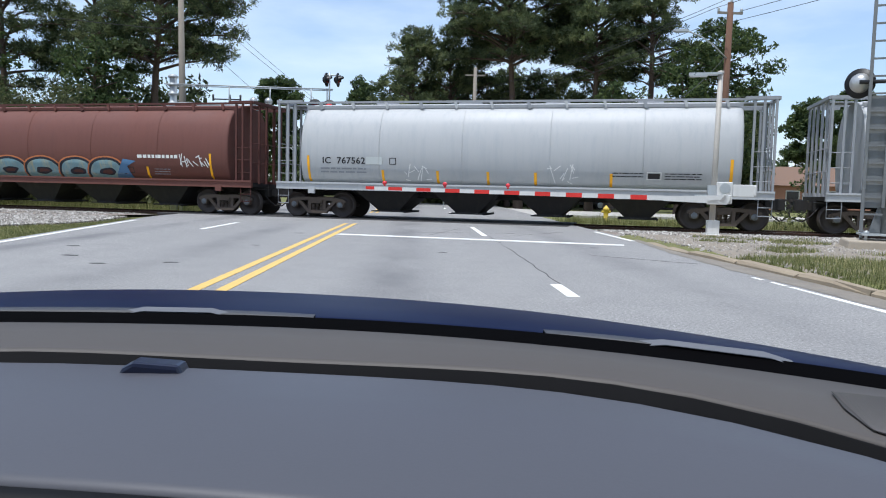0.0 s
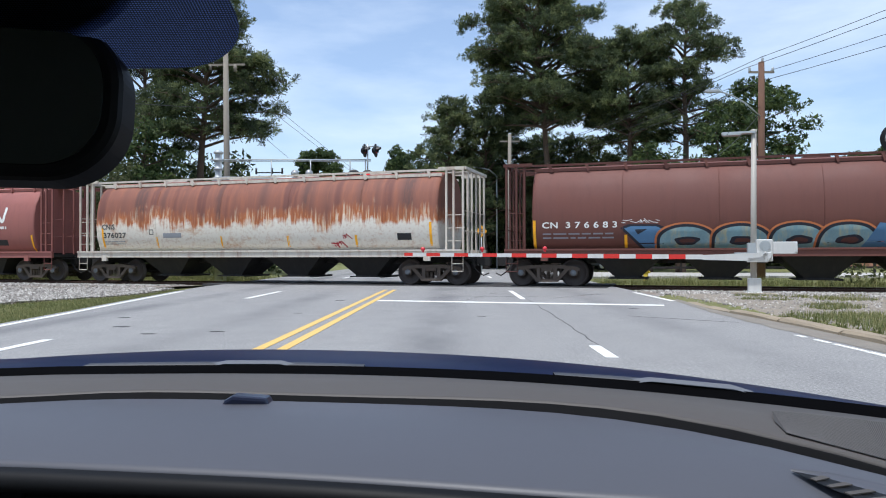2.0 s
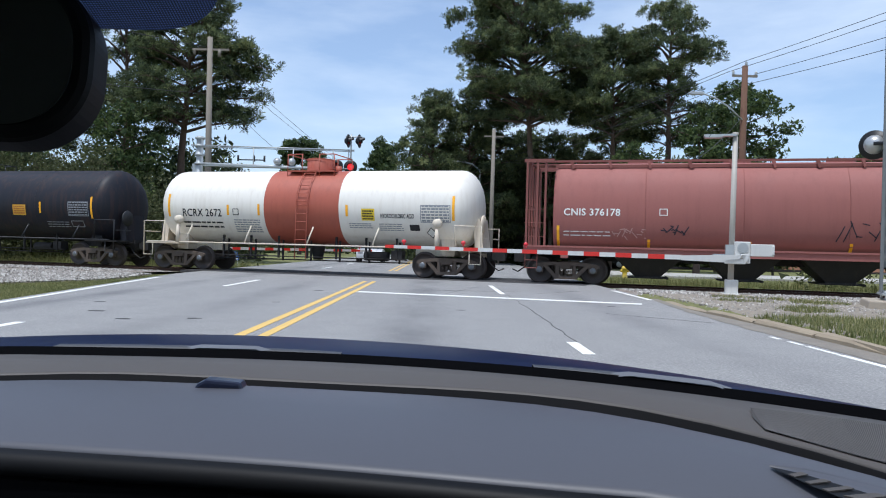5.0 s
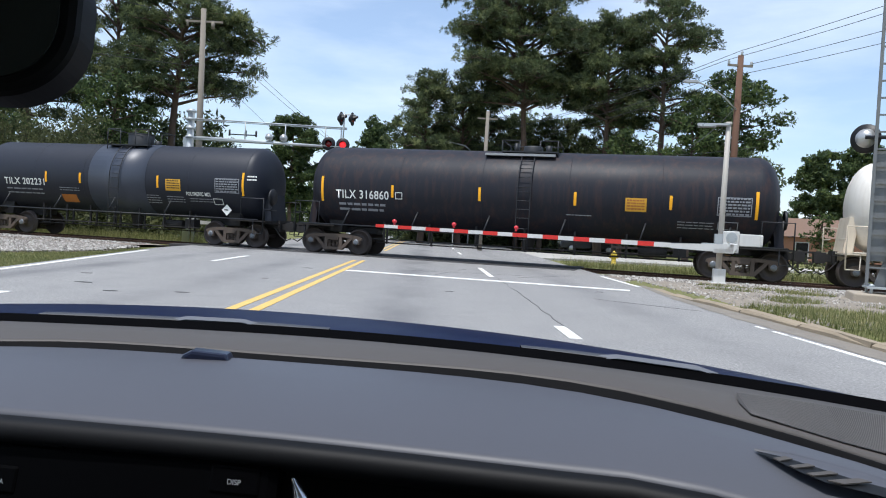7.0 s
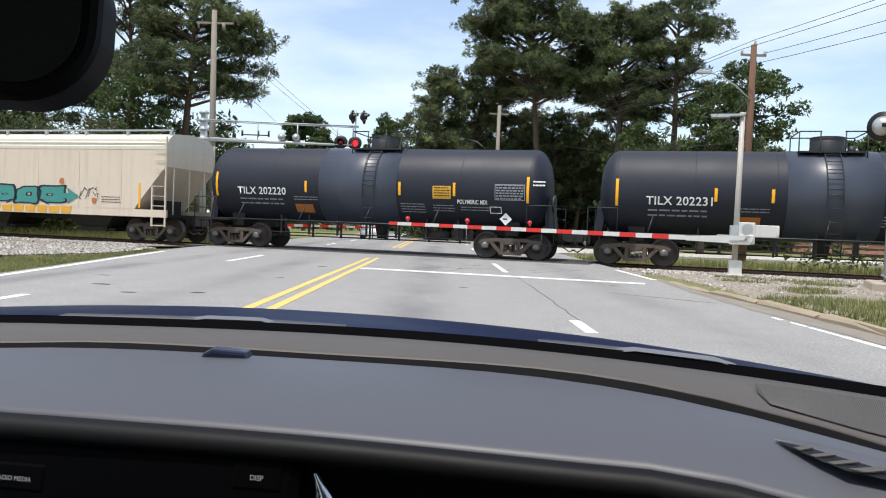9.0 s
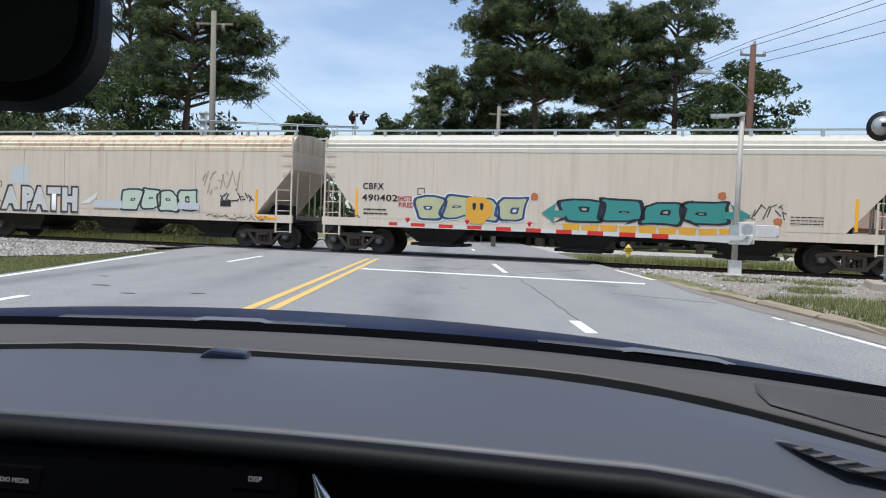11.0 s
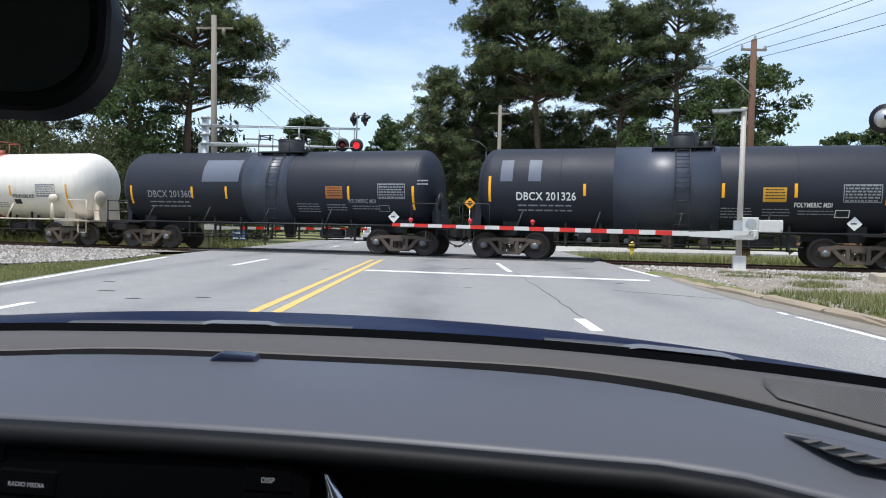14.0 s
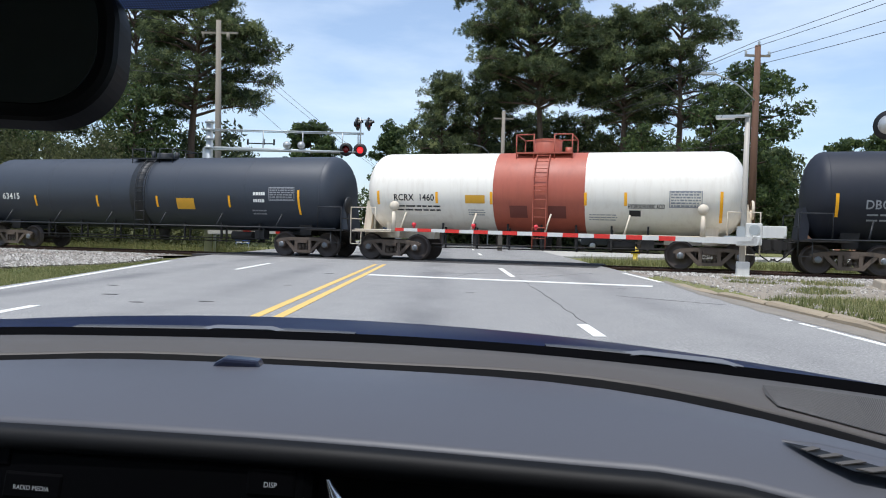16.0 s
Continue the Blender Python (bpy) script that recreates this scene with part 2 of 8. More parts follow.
NEEDLES = leaf_material("pine_needles", col(62, 74, 54), col(98, 110, 74), col(142, 148, 98))
LEAVES = leaf_material("broad_leaves", col(54, 70, 46), col(84, 102, 60), col(118, 130, 76))
SHRUB_LEAVES = leaf_material("shrub_leaves", col(62, 69, 44), col(90, 96, 60), col(130, 131, 90))
GRASS = leaf_material("grass_blades", col(92, 102, 58), col(136, 138, 88), col(188, 178, 130))
BALLAST = stones_material("ballast_stone", col(112, 106, 98), col(160, 154, 145), col(204, 199, 190))
BOGIE_IRON = surface("bogie_cast_iron", col(98, 86, 76), 0.75, 0.2, big=2, fine=18, amount=0.4, bump=0.3, streaks=0.4, dirt=col(96, 78, 62))
WHEEL_IRON = surface("wheel_steel", col(72, 64, 60), 0.6, 0.3, big=2.5, fine=20, amount=0.35)
HUB_CAP = surface("hub_cap", col(120, 124, 128), 0.45, 0.4, big=6, fine=30, amount=0.3)
UNDER_BLACK = surface("underframe_black", col(38, 36, 35), 0.8, big=1.5, fine=18, amount=0.35, bump=0.2, streaks=0.3, dirt=col(74, 62, 54))
YELLOW_TAPE = surface("yellow_reflector", col(250, 178, 22), 0.45, big=5, fine=40, amount=0.1, bump=0)
LETTER_WHITE = surface("white_lettering", col(228, 228, 222), 0.6, big=5, fine=40, amount=0.08, bump=0)
LETTER_GREY = surface("grey_lettering", col(140, 142, 146), 0.6, big=5, fine=40, amount=0.08, bump=0)
LETTER_BLACK = surface("black_lettering", col(34, 34, 36), 0.6, big=5, fine=40, amount=0.1, bump=0)
PLACARD_AMBER = surface("amber_panel", col(214, 160, 44), 0.55, big=6, fine=50, amount=0.2, bump=0)
PLACARD_RUST = surface("orange_panel", col(176, 108, 44), 0.6, big=6, fine=50, amount=0.25, bump=0)


# ---- mesh helpers ----
def box(bm, x0, x1, y0, y1, z0, z1, m=None, slot=0):
    vs = [bm.verts.new((x, y, z)) for z in (z0, z1) for y in (y0, y1) for x in (x0, x1)]
    fs = [bm.faces.new([vs[i] for i in f]) for f in ((0, 2, 3, 1), (4, 5, 7, 6), (0, 1, 5, 4), (2, 6, 7, 3), (0, 4, 6, 2), (1, 3, 7, 5))]
    for f in fs:
        f.material_index = slot
    if m is not None:
        bmesh.ops.transform(bm, matrix=m, verts=vs)
    return vs


def tube(bm, a, b, r0, r1=None, seg=8, caps=True, slot=0):
    a, b = Vector(a), Vector(b)
    r1 = r0 if r1 is None else r1
    q = (b - a).to_track_quat("Z", "Y").to_matrix()
    rings = []
    for p, r in ((a, r0), (b, r1)):
        rings.append([bm.verts.new(p + q @ Vector((r * math.cos(k * math.tau / seg), r * math.sin(k * math.tau / seg), 0))) for k in range(seg)])
    for k in range(seg):
        f = bm.faces.new((rings[0][k], rings[0][(k + 1) % seg], rings[1][(k + 1) % seg], rings[1][k]))
        f.smooth, f.material_index = True, slot
    if caps:
        bm.faces.new(rings[0][::-1]).material_index = slot
        bm.faces.new(rings[1]).material_index = slot


def pipe(bm, pts, r, seg=6):
    """One bent tube through all the points."""
    pts = [Vector(p) for p in pts]
    rings = []
    for k, p in enumerate(pts):
        d = (pts[min(k + 1, len(pts) - 1)] - pts[max(k - 1, 0)]).normalized()
        side = d.cross(Vector((0.31, 0.93, 0.19))).normalized()
        up = side.cross(d)
        rings.append([bm.verts.new(p + side * (r * math.cos(j * math.tau / seg)) + up * (r * math.sin(j * math.tau / seg))) for j in range(seg)])
    for a, b in zip(rings, rings[1:]):
        for j in range(seg):
            bm.faces.new((a[j], a[(j + 1) % seg], b[(j + 1) % seg], b[j])).smooth = True
    bm.faces.new(rings[0][::-1])
    bm.faces.new(rings[-1])


def lathe(bm, prof, axis="Y", seg=24, at=(0, 0, 0), slot=0):
    """prof: (along the axis, radius) pairs; a radius of 0 closes the end."""
    at = Vector(at)
    rings = []
    for h, r in prof:
        ring = []
        for k in range(seg if r > 1e-6 else 1):
            c, s = r * math.cos(k * math.tau / seg), r * math.sin(k * math.tau / seg)
            ring.append(bm.verts.new(at + Vector({"Y": (c, h, s), "X": (h, c, s), "Z": (c, s, h)}[axis])))
        rings.append(ring)
    for p, q in zip(rings, rings[1:]):
        for k in range(seg):
            vs = [p[k % len(p)], p[(k + 1) % len(p)], q[(k + 1) % len(q)], q[k % len(q)]]
            vs = [v for j, v in enumerate(vs) if v not in vs[:j]]
            if len(vs) > 2:
                f = bm.faces.new(vs)
                f.smooth, f.material_index = True, slot


def prism(bm, pts, y0, y1, slot=0):
    """An outline in x and z, extruded along y."""
    a = [bm.verts.new((x, y0, z)) for x, z in pts]
    b = [bm.verts.new((x, y1, z)) for x, z in pts]
    n = len(pts)
    fs = [bm.faces.new(a), bm.faces.new(b[::-1])]
    fs += [bm.faces.new((a[k], b[k], b[(k + 1) % n], a[(k + 1) % n])) for k in range(n)]
    for f in fs:
        f.material_index = slot


def loft(bm, rows, smooth=True, slot=0):
    """A sheet over rows of points, all of one length."""
    g = [[bm.verts.new(p) for p in r] for r in rows]
    for a, b in zip(g, g[1:]):
        for k in range(len(a) - 1):
            f = bm.faces.new((a[k], a[k + 1], b[k + 1], b[k]))
            f.smooth, f.material_index = smooth, slot


def mesh_of(name, bm, mats):
    bmesh.ops.recalc_face_normals(bm, faces=bm.faces[:])
    me = bpy.data.meshes.new(name)
    bm.to_mesh(me)
    bm.free()
    for m in mats if isinstance(mats, (list, tuple)) else [mats]:
        me.materials.append(m)
    return me


def part(name, bm, material, parent=None, label="", at=None):
    """One bmesh (or ready mesh) as ONE object, under a thing or a part."""
    me = bm if isinstance(bm, bpy.types.Mesh) else mesh_of(name, bm, material)
    ob = new(name, me)
    if parent is not None:
        ob.parent = parent
    if at is not None:
        ob.matrix_basis = at
    if label:
        tagged(ob, label)
    return ob


def soft_edges(ob, width, segments=2):
    md = ob.modifiers.new("soft_edges", "BEVEL")
    md.width, md.segments, md.limit_method = width, segments, "ANGLE"
    return ob


def cloud_mesh(name, verts, faces, material):
    me = bpy.data.meshes.new(name)
    me.from_pydata(verts, [], faces)
    me.materials.append(material)
    me.update()
    return me


def flat(bm, pts, z0, z1):
    """An outline on the ground with thickness."""
    a = [bm.verts.new((x, y, z0)) for x, y in pts]
    b = [bm.verts.new((x, y, z1)) for x, y in pts]
    n = len(pts)
    bm.faces.new(a[::-1])
    bm.faces.new(b)
    for k in range(n):
        bm.faces.new((a[k], a[(k + 1) % n], b[(k + 1) % n], b[k]))


# ---- the track's line: along it (the train's way), across it (away from the road's near side) ----
TRACK = Vector((0.291, 26.578, 0.0))
HEADING = -16.4
ALONG = Vector((math.cos(radians(HEADING)), math.sin(radians(HEADING)), 0))
ACROSS = Vector((-ALONG.y, ALONG.x, 0))


def by_track(q, s, z=0.0):
    return TRACK + ALONG * q + ACROSS * s + Vector((0, 0, z))


def track_pose(q=0.0, s=0.0, z=0.0):
    p = by_track(q, s, z)
    return pose(p.x, p.y, p.z, 0, 0, HEADING)


def across_of(x, y):
    return (Vector((x, y, 0)) - TRACK).dot(ACROSS)


LEFT_EDGE = ((-60, -6.2), (5, -6.4), (8, -6.7), (11.2, -7.07), (13.3, -7.32), (16.5, -7.76), (21.4, -8.37), (24, -8.7), (500, -13))
RIGHT_EDGE = ((-60, 4.72), (7.8, 4.75), (11, 4.80), (13, 4.72), (14, 4.72), (16.6, 5.0), (20.4, 5.12), (24, 5.2), (500, 19))


def road_left(y):
    return float(np.interp(y, [p[0] for p in LEFT_EDGE], [p[1] for p in LEFT_EDGE]))


def road_right(y):
    return float(np.interp(y, [p[0] for p in RIGHT_EDGE], [p[1] for p in RIGHT_EDGE]))


# ---- ground ----
def ground_height(x, y):
    s = across_of(x, y)
    z = -0.10
    if s < -5.3:
        rise = min(1.0, (-5.3 - s) / 1.2)
        if x > 4.0:
            z += 0.17 * rise * min(1.0, max(0.0, (x - 4.92) / 0.3))
        if x < -6.3:
            z += 0.06 * rise
    z += 0.02 * noise.noise(Vector((x * 0.4, y * 0.4, 0)))
    if s > 8:
        z -= 0.05
    return z


bm = bmesh.new()
xs = [-1800, -700, -300, -150, -90, -60, -44] + [-36 + k * 0.75 for k in range(97)] + [44, 60, 90, 150, 300, 700, 1800]
ys = [-1200, -300, -80, -30, -12, -5] + [0.75 * k for k in range(76)] + [62, 72, 90, 120, 180, 300, 700, 2400]
loft(bm, [[(x, y, ground_height(x, y)) for x in xs] for y in ys])
ground = part("ground", bm, GROUND)
tagged(ground, "rough sunlit grass and weeds beside the road", "ground", kind="structure")

bm = bmesh.new()
ry = [-60, -20, -8, -2, 2, 5, 8, 11, 13, 14, 16.5, 19, 21.4, 23.5, 25, 27, 30, 34, 40, 50, 70, 110, 200, 500]
flat(bm, [(road_right(y), y) for y in ry] + [(road_left(y), y) for y in reversed(ry)], -0.35, 0.0)
road = part("road", bm, ASPHALT)
tagged(road, "grey worn asphalt road with fine cracks", "road", kind="structure")

# side street past the track, towards the houses
bm = bmesh.new()
flat(bm, [(4.7, 36.0), (7.5, 38.0), (16, 38.6), (60, 35.0), (140, 26), (140, 32.5), (60, 43.0), (16, 46.0), (8, 49), (4.9, 56)], -0.30, -0.045)
tagged(part("road", bm, surface("pale_side_street", col(176, 172, 164), 0.9, big=0.8, fine=50, amount=0.15)), "pale sun-bleached side street past the track", "road", kind="structure")


def marking(name, pts, mat, label):
    bm = bmesh.new()
    flat(bm, pts, -0.02, 0.005)
    tagged(part(name, bm, mat), label, "road marking", kind="structure")


def strip(x0, y0, x1, y1, w):
    d = Vector((x1 - x0, y1 - y0)).normalized()
    s = Vector((-d.y, d.x)) * w / 2
    return [(x0 + s.x, y0 + s.y), (x0 - s.x, y0 - s.y), (x1 - s.x, y1 - s.y), (x1 + s.x, y1 + s.y)]


for x in (-2.20, -1.93):
    marking("trim", strip(x, -20, x, 22.2, 0.12), YELLOW_LINE, "worn yellow double centre line on asphalt")
    marking("trim", strip(x, 33, x - 0.4, 120, 0.12), YELLOW_LINE, "worn yellow double centre line on asphalt")
for y0, y1 in ((7.35, 8.32), (17.35, 21.5), (-3, -0.5), (34, 37), (44, 47)):
    marking("trim", strip(1.55, y0, 1.55, y1, 0.13), WHITE_LINE, "white broken lane line on asphalt")
for y0, y1 in ((17.7, 21.2), (6.0, 8.9), (-4, -1), (34, 37), (44, 47)):
    marking("trim", strip(-5.02 - 0.012 * (y0 - 6), y0, -5.02 - 0.012 * (y1 - 6), y1, 0.13), WHITE_LINE, "white broken lane line on asphalt")
marking("trim", strip(-1.83, 16.83, 4.25, 15.12, 0.34), WHITE_LINE, "broad white stop line before the track")
for y0, y1 in zip(ry[1:12], ry[2:13]):
    marking("trim", strip(road_left(y0) + 0.22, y0, road_left(y1) + 0.22, y1, 0.12), WHITE_LINE, "white edge line on asphalt")
marking("trim", strip(4.91, 20.4, 4.86, 16.6, 0.12), WHITE_LINE, "white edge line on asphalt")
for y0, y1 in ((-6, 6.9), (6.93, 7.8), (7.84, 8.5), (8.6, 8.95), (9.2, 9.45)):
    marking("trim", strip(4.34, y0, 4.34, y1, 0.085 if y1 < 8 else 0.06), WHITE_LINE, "worn white edge line beside the kerb")
# sandy gutter between the worn line and the kerb
bm = bmesh.new()
rows = []
for k in range(90):
    y = -6 + k * 0.26
    e = float(np.interp(y, [-6, 9.0, 10.6, 12.1, 14.0, 17.2], [4.44, 4.46, 4.44, 4.52, 4.62, 5.0])) + 0.07 * noise.noise(Vector((y * 1.7, 3, 1))) + 0.04 * noise.noise(Vector((y * 6, 1, 7)))
    r = road_right(y) + 0.05
    rows.append([(e + (r - e) * u, y, 0.004 + 0.016 * u * u + (0.010 * noise.noise(Vector((y * 5, u * 4, 2))) + 0.006 if 0 < u < 1 else 0)) for u in (0, 0.2, 0.4, 0.6, 0.8, 1)])
loft(bm, rows)
tagged(part("trim", bm, GUTTER), "sand and grit washed along the gutter", "gutter", kind="structure")

# cracks and tar spots on the asphalt
rng = random.Random(4)
CRACK = surface("tar_crack", col(58, 56, 55), 0.8, amount=0.2)
bm = bmesh.new()
for x0, y0, x1, y1 in ((1.62, 8.4, 1.66, 17.2), (0.2, 17.0, 1.1, 20.5), (2.9, 12.5, 4.3, 11.2), (2.2, 17.6, 3.9, 19.8), (-0.6, 18.2, 2.4, 18.6)):
    x, y = x0, y0
    n = int(math.hypot(x1 - x0, y1 - y0) / 0.35)
    for k in range(1, n + 1):
        nx, ny = x0 + (x1 - x0) * k / n + rng.uniform(-0.025, 0.025), y0 + (y1 - y0) * k / n + rng.uniform(-0.03, 0.03)
        w = rng.uniform(0.002, 0.009)
        flat(bm, [(x - w, y), (x + w, y + w), (nx + w, ny + w), (nx - w, ny)], -0.01, 0.003)
        x, y = nx, ny
for cx, cy in ((-2.9, 13.1), (-2.75, 16.9), (-1.5, 16.7), (-5.6, 12.2), (-4.1, 9.6), (-3.3, 9.9), (-4.9, 10.6), (0.4, 12.4), (3.4, 14.2)):
    r = rng.uniform(0.03, 0.06)
    flat(bm, [(cx + 2.2 * r * rng.uniform(0.6, 1.3) * math.cos(a * math.tau / 9), cy + r * 1.2 * rng.uniform(0.6, 1.2) * math.sin(a * math.tau / 9)) for a in range(9)], -0.01, 0.003)
tagged(part("trim", bm, CRACK), "dark tar cracks and spots in the asphalt", "road cracks", kind="structure")

# ---- track: ballast bed, ties, rails, crossing panels ----
bm = bmesh.new()
prof = [(-6.4, -0.12), (-5.6, 0.0), (-4.2, -0.01), (-2.9, -0.03), (-2.1, -0.09), (-1.2, -0.13), (1.9, -0.12), (2.4, -0.12), (3.6, -0.24)]
qs = [-400, -200, -100] + [-60 + 2 * k for k in range(61)] + [100, 200, 400]
for q0, q1 in ((-1e9, -9.2), (6.3, 1e9)):
    inside = [q for q in qs if q0 <= q <= q1] + ([q0] if abs(q0) < 1e8 else []) + ([q1] if abs(q1) < 1e8 else [])
    loft(bm, [[by_track(q, s, z + 0.025 * noise.noise(Vector((q * 1.3, s * 2, 3)))) for s, z in prof] for q in sorted(inside)])
tagged(part("ground", bm, BED), "grey crushed-stone ballast bed under the rails", "ballast", kind="structure")


def rail(s):
    bm = bmesh.new()
    out = [(-0.07, -0.172), (0.07, -0.172), (0.07, -0.155), (0.012, -0.13), (0.012, -0.045), (0.036, -0.035), (0.036, -0.004), (0.028, 0.0), (-0.028, 0.0), (-0.036, -0.004), (-0.036, -0.035), (-0.012, -0.045), (-0.012, -0.13), (-0.07, -0.155)]
    a = [bm.verts.new(by_track(-420, s + y, z)) for y, z in out]
    b = [bm.verts.new(by_track(420, s + y, z)) for y, z in out]
    for k in range(len(out)):
        f = bm.faces.new((a[k], a[(k + 1) % len(out)], b[(k + 1) % len(out)], b[k]))
        f.material_index = 1 if k == 7 else 0
    tagged(part("rail", bm, [RAIL, RAIL_TOP]), "brown rusty steel rail with a polished head", "rail", group="rails of the track", kind="structure")


rail(-0.755)
rail(0.755)
tie_me = None
for k in range(-40, 40):
    q = k * 0.5 * 1.0
    if -10 < q < 5.3:
        continue
    if tie_me is None:
        bm = bmesh.new()
        box(bm, -0.115, 0.115, -1.3, 1.3, -0.30, -0.172)
        tie_me = mesh_of("tie", bm, TIE)
    t = part("tie", tie_me, None, at=track_pose(q))
    tagged(t, "dark creosoted timber railway tie", "railway tie", group="ties of the track", kind="structure")
for s0, s1 in ((-2.0, -0.83), (-0.66, 0.66), (0.83, 2.0)):
    for q0 in (-9.8, -7.3, -4.8, -2.3, 0.2, 2.7):
        bm = bmesh.new()
        box(bm, q0 + 0.01, q0 + 2.49, s0, s1, -0.2, 0.006)
        tagged(part("panel", bm, PANEL_DARK, at=track_pose()), "dark rubber crossing panel between the rails", "crossing panel", group="crossing panels", kind="structure")

# loose ballast stones in the stretches beside the road
def stones(name, count, area, size, mat, label, cat):
    rg = np.random.default_rng(11)
    base = np.array([(1, 0, 0), (-1, 0, 0), (0, 1, 0), (0, -1, 0), (0, 0, 1), (0, 0, -1)], float)
    tri = [(0, 2, 4), (2, 1, 4), (1, 3, 4), (3, 0, 4), (2, 0, 5), (1, 2, 5), (3, 1, 5), (0, 3, 5)]
    vs, fs = [], []
    for k in range(count):
        x, y, z = area(rg)
        r = size * rg.uniform(0.5, 1.3)
        jit = base * r * rg.uniform(0.6, 1.25, (6, 3)) + rg.normal(0, r * 0.18, (6, 3))
        a = rg.uniform(0, math.tau)
        c, s = math.cos(a), math.sin(a)
        o = len(vs)
        for v in jit:
            vs.append((x + v[0] * c - v[1] * s, y + v[0] * s + v[1] * c, z + v[2] * 0.8 + r * 0.25))
        fs += [(o + i, o + j, o + m) for i, j, m in tri]
    tagged(part(name, cloud_mesh(name, vs, fs, mat), None), label, cat, kind="stuff")


def on_track_side(rg):
    if rg.random() < 0.62:
        q = rg.uniform(5.4, 19)
    else:
        q = rg.uniform(-30, -10)
    s = -rg.triangular(1.0, 3.2, 6.4)
    if rg.random() < 0.1:
        s = rg.uniform(-0.6, 0.6)
    z = float(np.interp(s, [p[0] for p in prof], [p[1] for p in prof]))
    p = by_track(q, s)
    return (p.x, p.y, z) if p.x > road_right(p.y) + 0.35 or p.x < road_left(p.y) - 0.2 else on_track_side(rg)


# gravel apron on the far side of the road's grass strip
bm = bmesh.new()
rows = []
for k in range(16):
    y = 14.2 + k * 0.6
    x1 = float(np.interp(y, [14.2, 15.9, 17.2, 18.9, 21.5, 23.5], [-11.2, -9.8, -9.25, -8.75, -8.75, -8.95])) + 0.12 * noise.noise(Vector((y * 2.1, 0, 4)))
    rows.append([(x, y, ground_height(x, y) - (0.05 if j == 0 else -0.05) + 0.05 * noise.noise(Vector((x * 1.4, y * 1.4, 8)))) for j, x in enumerate([x1, x1 - 0.35] + [x1 - 0.35 - i * 1.1 for i in range(1, 22)])])
loft(bm, rows)
tagged(part("ground", bm, BED), "pale crushed-stone apron beside the rails", "ballast", kind="structure")


def on_apron(rg):
    y = rg.uniform(14.4, 23.2)
    x = float(np.interp(y, [14.2, 15.9, 17.2, 18.9, 21.5, 23.5], [-11.2, -9.8, -9.25, -8.75, -8.75, -8.95])) - 0.1 - rg.exponential(4.0)
    return (x, y, ground_height(x, y) + 0.05) if x > -30 else on_apron(rg)


stones("ballast_stones", 9000, on_apron, 0.045, BALLAST, "loose pale stones on the apron beside the road", "ballast")
stones("ballast_stones", 15000, on_track_side, 0.04, BALLAST, "loose pale grey ballast stones beside the rails", "ballast")


def on_dirt(rg):
    while True:
        x, y = rg.uniform(4.9, 10.5), rg.uniform(9, 21)
        if across_of(x, y) < -4.8 and rg.random() < 0.4 + 0.6 * (y > 13):
            return x, y, ground_height(x, y)


bm = bmesh.new()
rows = []
for k in range(15):
    y = 9.0 + k * 0.75
    rows.append([(x, y, ground_height(x, y) + 0.015 + 0.012 * noise.noise(Vector((x * 2, y * 2, 5)))) for x in [4.94 + j * 0.35 * (0.3 + 0.7 * min(1, k / 6)) for j in range(14)] if True])
rows = [[(x, y, z if across_of(x, y) < -5.1 else -0.2) for x, y, z in r] for r in rows]
loft(bm, rows)
tagged(part("ground", bm, DIRT), "pale sandy dirt and gravel by the crossing gate", "dirt", kind="structure")
stones("gravel_stones", 6500, on_dirt, 0.028, BALLAST, "scattered gravel on the sandy verge", "gravel")

# ---- kerb: separate stones along the verge ----
kerb = new("kerb")
tagged(kerb, "weathered broken concrete kerb along the verge", "kerb", kind="structure")
rng = random.Random(9)
y = -8.0
while y < 15.6:
    ln = rng.uniform(1.2, 1.9)
    x0 = road_right(y) + 0.02
    h = 0.09 if y < 11 else max(0.02, 0.09 - 0.025 * (y - 11))
    bm = bmesh.new()
    w = 0.17
    pr = [(0, -0.2), (0.015, h * 0.6), (0.05, h), (w, h + 0.005), (w, -0.2)]
    a = [(x0 + px + rng.uniform(-0.03, 0.02), y + rng.uniform(0.01, 0.06), pz + rng.uniform(-0.03, 0.015)) for px, pz in pr]
    m_ = [(x0 + px + 0.5 * (road_right(y + ln) - road_right(y)), y + ln / 2, pz + rng.uniform(-0.012, 0.012)) for px, pz in pr]
    b = [(road_right(y + ln) + 0.02 + px + rng.uniform(-0.01, 0.01), y + ln - 0.012, pz + rng.uniform(-0.015, 0.01)) for px, pz in pr]
    loft(bm, [a, m_, b], smooth=False)
    bm.verts.ensure_lookup_table()
    bm.faces.new(bm.verts[:5])
    bm.faces.new(bm.verts[10:15])
    part("kerb_stone", bm, KERB, kerb)
    y += ln


